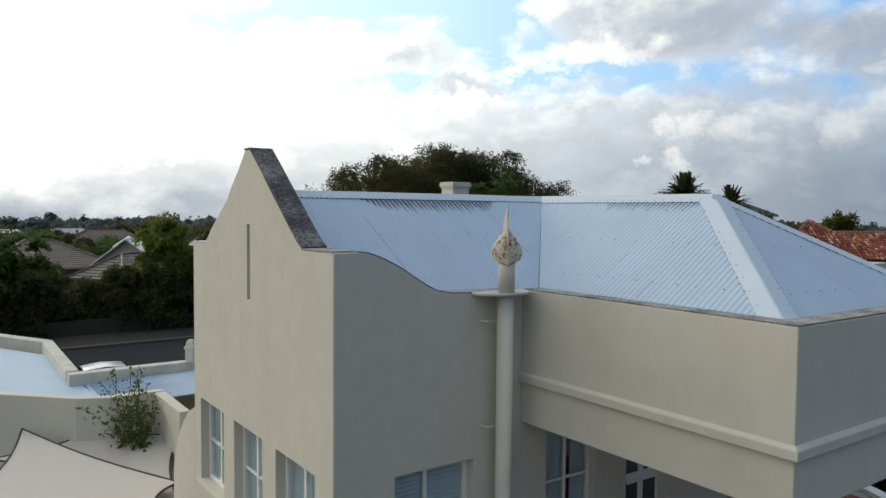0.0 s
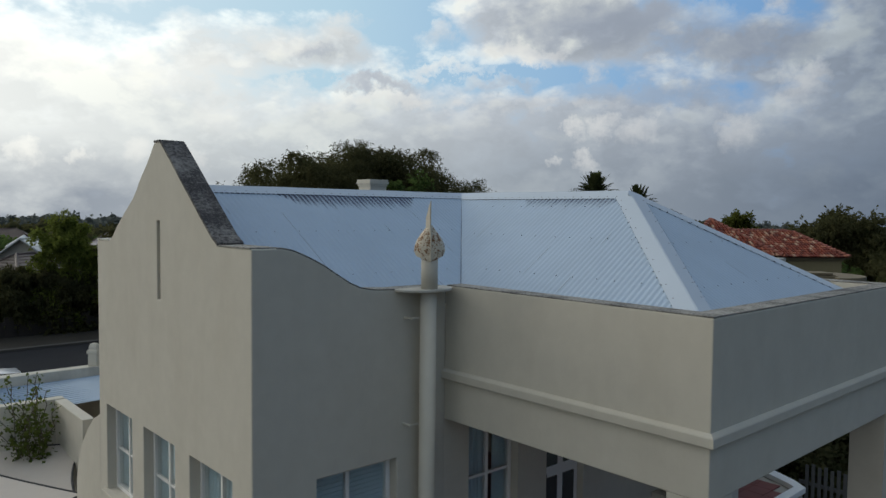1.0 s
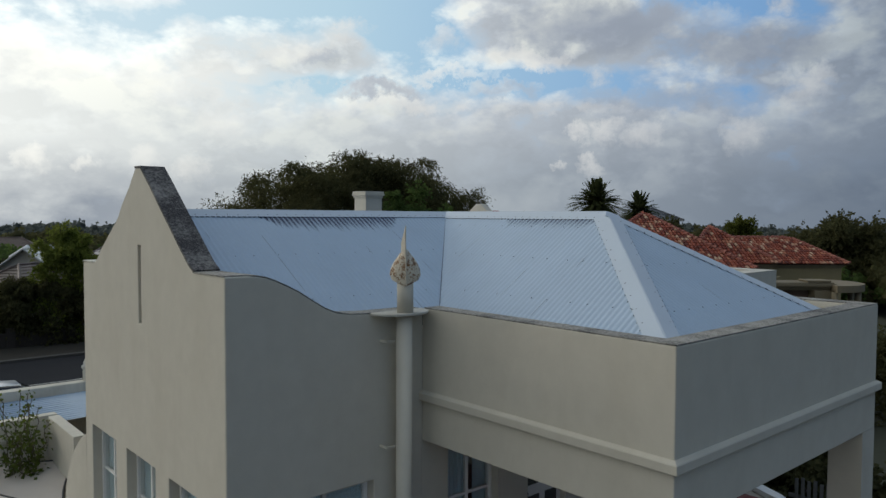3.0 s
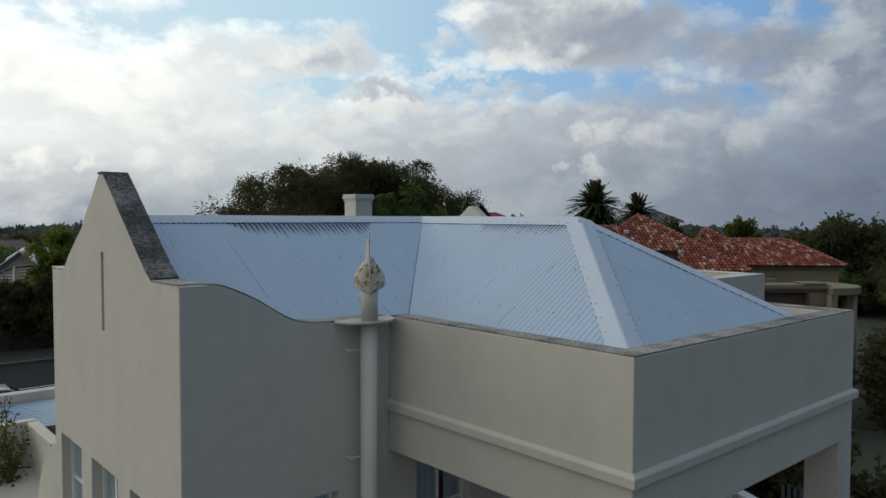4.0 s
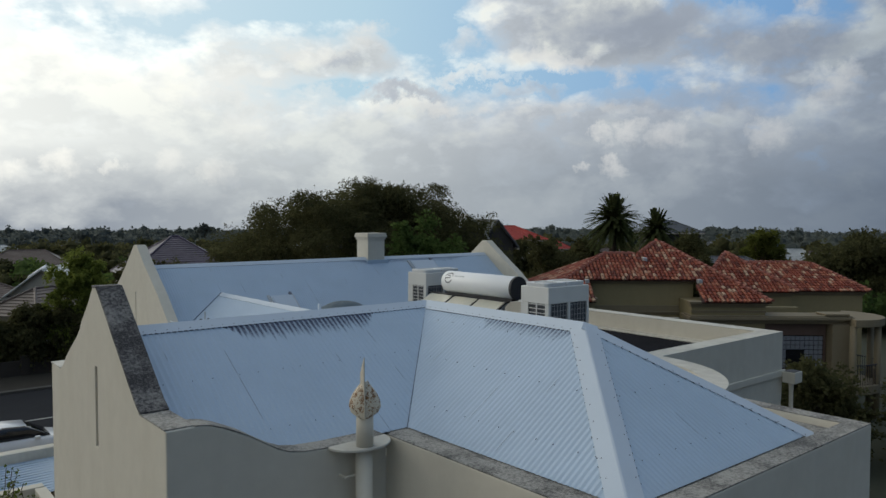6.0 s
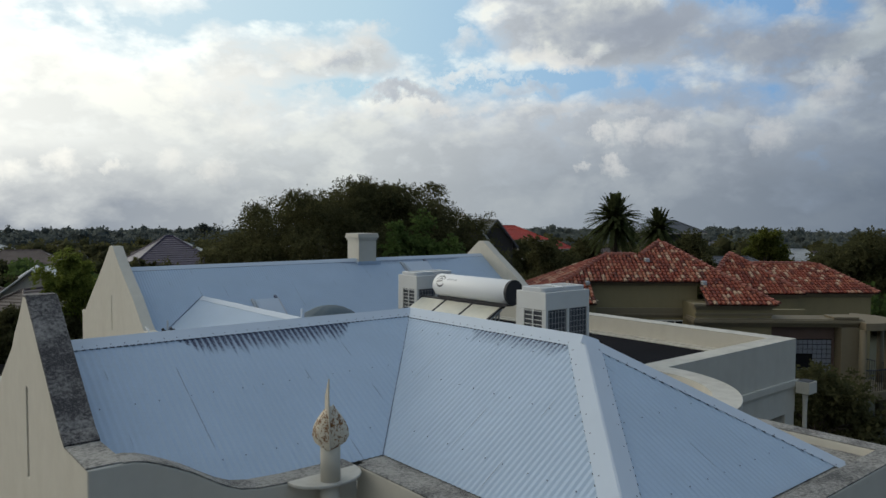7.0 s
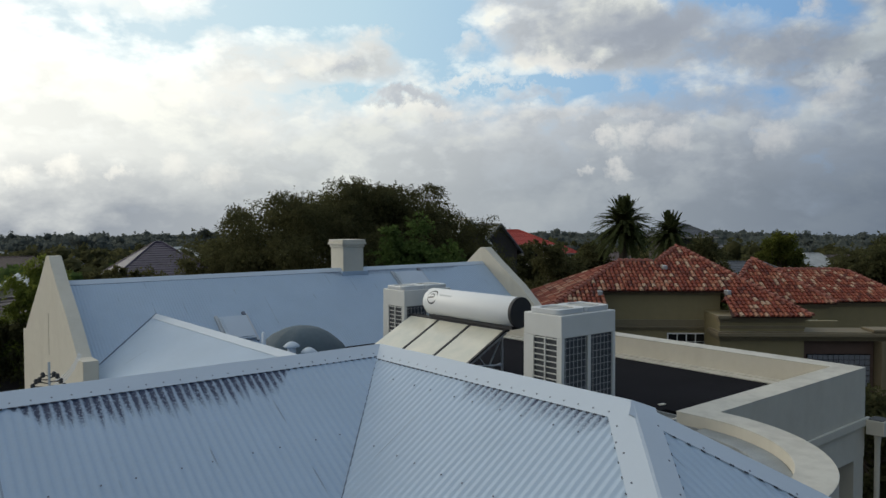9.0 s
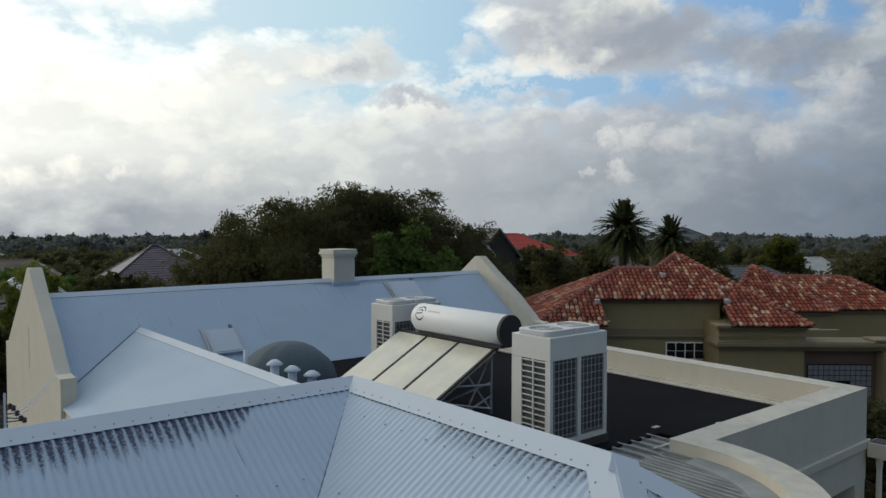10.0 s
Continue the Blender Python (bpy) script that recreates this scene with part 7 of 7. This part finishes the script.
def woods(name, n, r0, r1, h, per, leaf, mat, label, grain, az0=5, az1=115):
    """A belt of crowns of uneven size: each a lumpy head of leaf tufts round a darker core, in one mesh."""
    r = r0 * (r1 / r0) ** rng.random(n)
    a = np.radians(rng.uniform(az0, az1, n))
    P, Hd, S, V, F = [], [], [], [], []
    for px, py, k in zip(r * np.cos(a), r * np.sin(a), rng.random(n)):
        if r0 < 110 and any(abs(px - q[0]) < 9 and abs(py - q[1]) < 9 for q in BUILT):
            continue
        if abs(py - 33) < 12 and px < 30:
            continue
        c = noise.noise((px / grain, py / grain, 1.7))
        if c < -0.3:
            continue
        tall = h * (0.42 + 0.45 * k * k + 0.50 * max(0.0, c))
        R = tall * rng.uniform(0.38, 0.60)
        o = np.array((px, py, ground_z(px, py) + tall - R * 0.8))
        lobes = o + rng.normal(0, 1, (5, 3)) * R * np.array((0.55, 0.55, 0.22))
        which = rng.integers(0, 5, per)
        d = rng.normal(size=(per, 3))
        d[:, 2] = np.abs(d[:, 2]) - 0.25
        d /= np.linalg.norm(d, axis=1)[:, None]
        P.append(lobes[which] + d * R * 0.6 * rng.uniform(0.7, 1.05, (per, 1)))
        Hd.append(d + rng.normal(0, 0.5, (per, 3)))
        S.append(np.full(per, leaf * R))
        for q in lobes:
            s = len(V)
            for lat in (-0.9, -0.1, 0.55):
                for lon in range(6):
                    g_ = R * 0.55 * rng.uniform(0.8, 1.1)
                    V.append((q[0] + g_ * math.cos(lat) * math.cos(lon * math.pi / 3), q[1] + g_ * math.cos(lat) * math.sin(lon * math.pi / 3), q[2] + g_ * math.sin(lat)))
            V.append((q[0], q[1], q[2] + R * 0.52))
            for i in range(2):
                F += [(s + 6 * i + j, s + 6 * i + (j + 1) % 6, s + 6 * i + 6 + (j + 1) % 6, s + 6 * i + 6 + j) for j in range(6)]
            F += [(s + 12 + j, s + 12 + (j + 1) % 6, s + 18) for j in range(6)]
    me = leaf_mesh(name, np.concatenate(P), np.concatenate(S), 0.0, 0.55, np.concatenate(Hd))
    me.materials.append(mat)
    core = bpy.data.meshes.new(name)
    core.from_pydata(V, [], F)
    bm = bmesh.new()
    bm.from_mesh(me)
    bm.from_mesh(core)
    bm.to_mesh(me)
    bm.free()
    bpy.data.meshes.remove(core)
    return tagged(new(name, me), label, "woods", "", "stuff")


woods("near_woods", 420, 60, 125, 5.2, 230, 0.17, LEAF_DARK, "rolling belt of olive suburban trees", 9.0)
woods("near_woods", 300, 62, 130, 5.4, 230, 0.17, LEAF_MID, "green garden trees among the houses", 8.0)
woods("far_woods", 900, 120, 270, 6.2, 90, 0.24, LEAF_OLIVE, "belt of mixed suburban trees", 16.0)
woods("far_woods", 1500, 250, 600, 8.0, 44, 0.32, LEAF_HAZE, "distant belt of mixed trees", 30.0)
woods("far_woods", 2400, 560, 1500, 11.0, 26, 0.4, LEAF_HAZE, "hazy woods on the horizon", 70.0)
for k, (x, y, hh) in enumerate(((106, 266, 11), (34, 300, 10))):
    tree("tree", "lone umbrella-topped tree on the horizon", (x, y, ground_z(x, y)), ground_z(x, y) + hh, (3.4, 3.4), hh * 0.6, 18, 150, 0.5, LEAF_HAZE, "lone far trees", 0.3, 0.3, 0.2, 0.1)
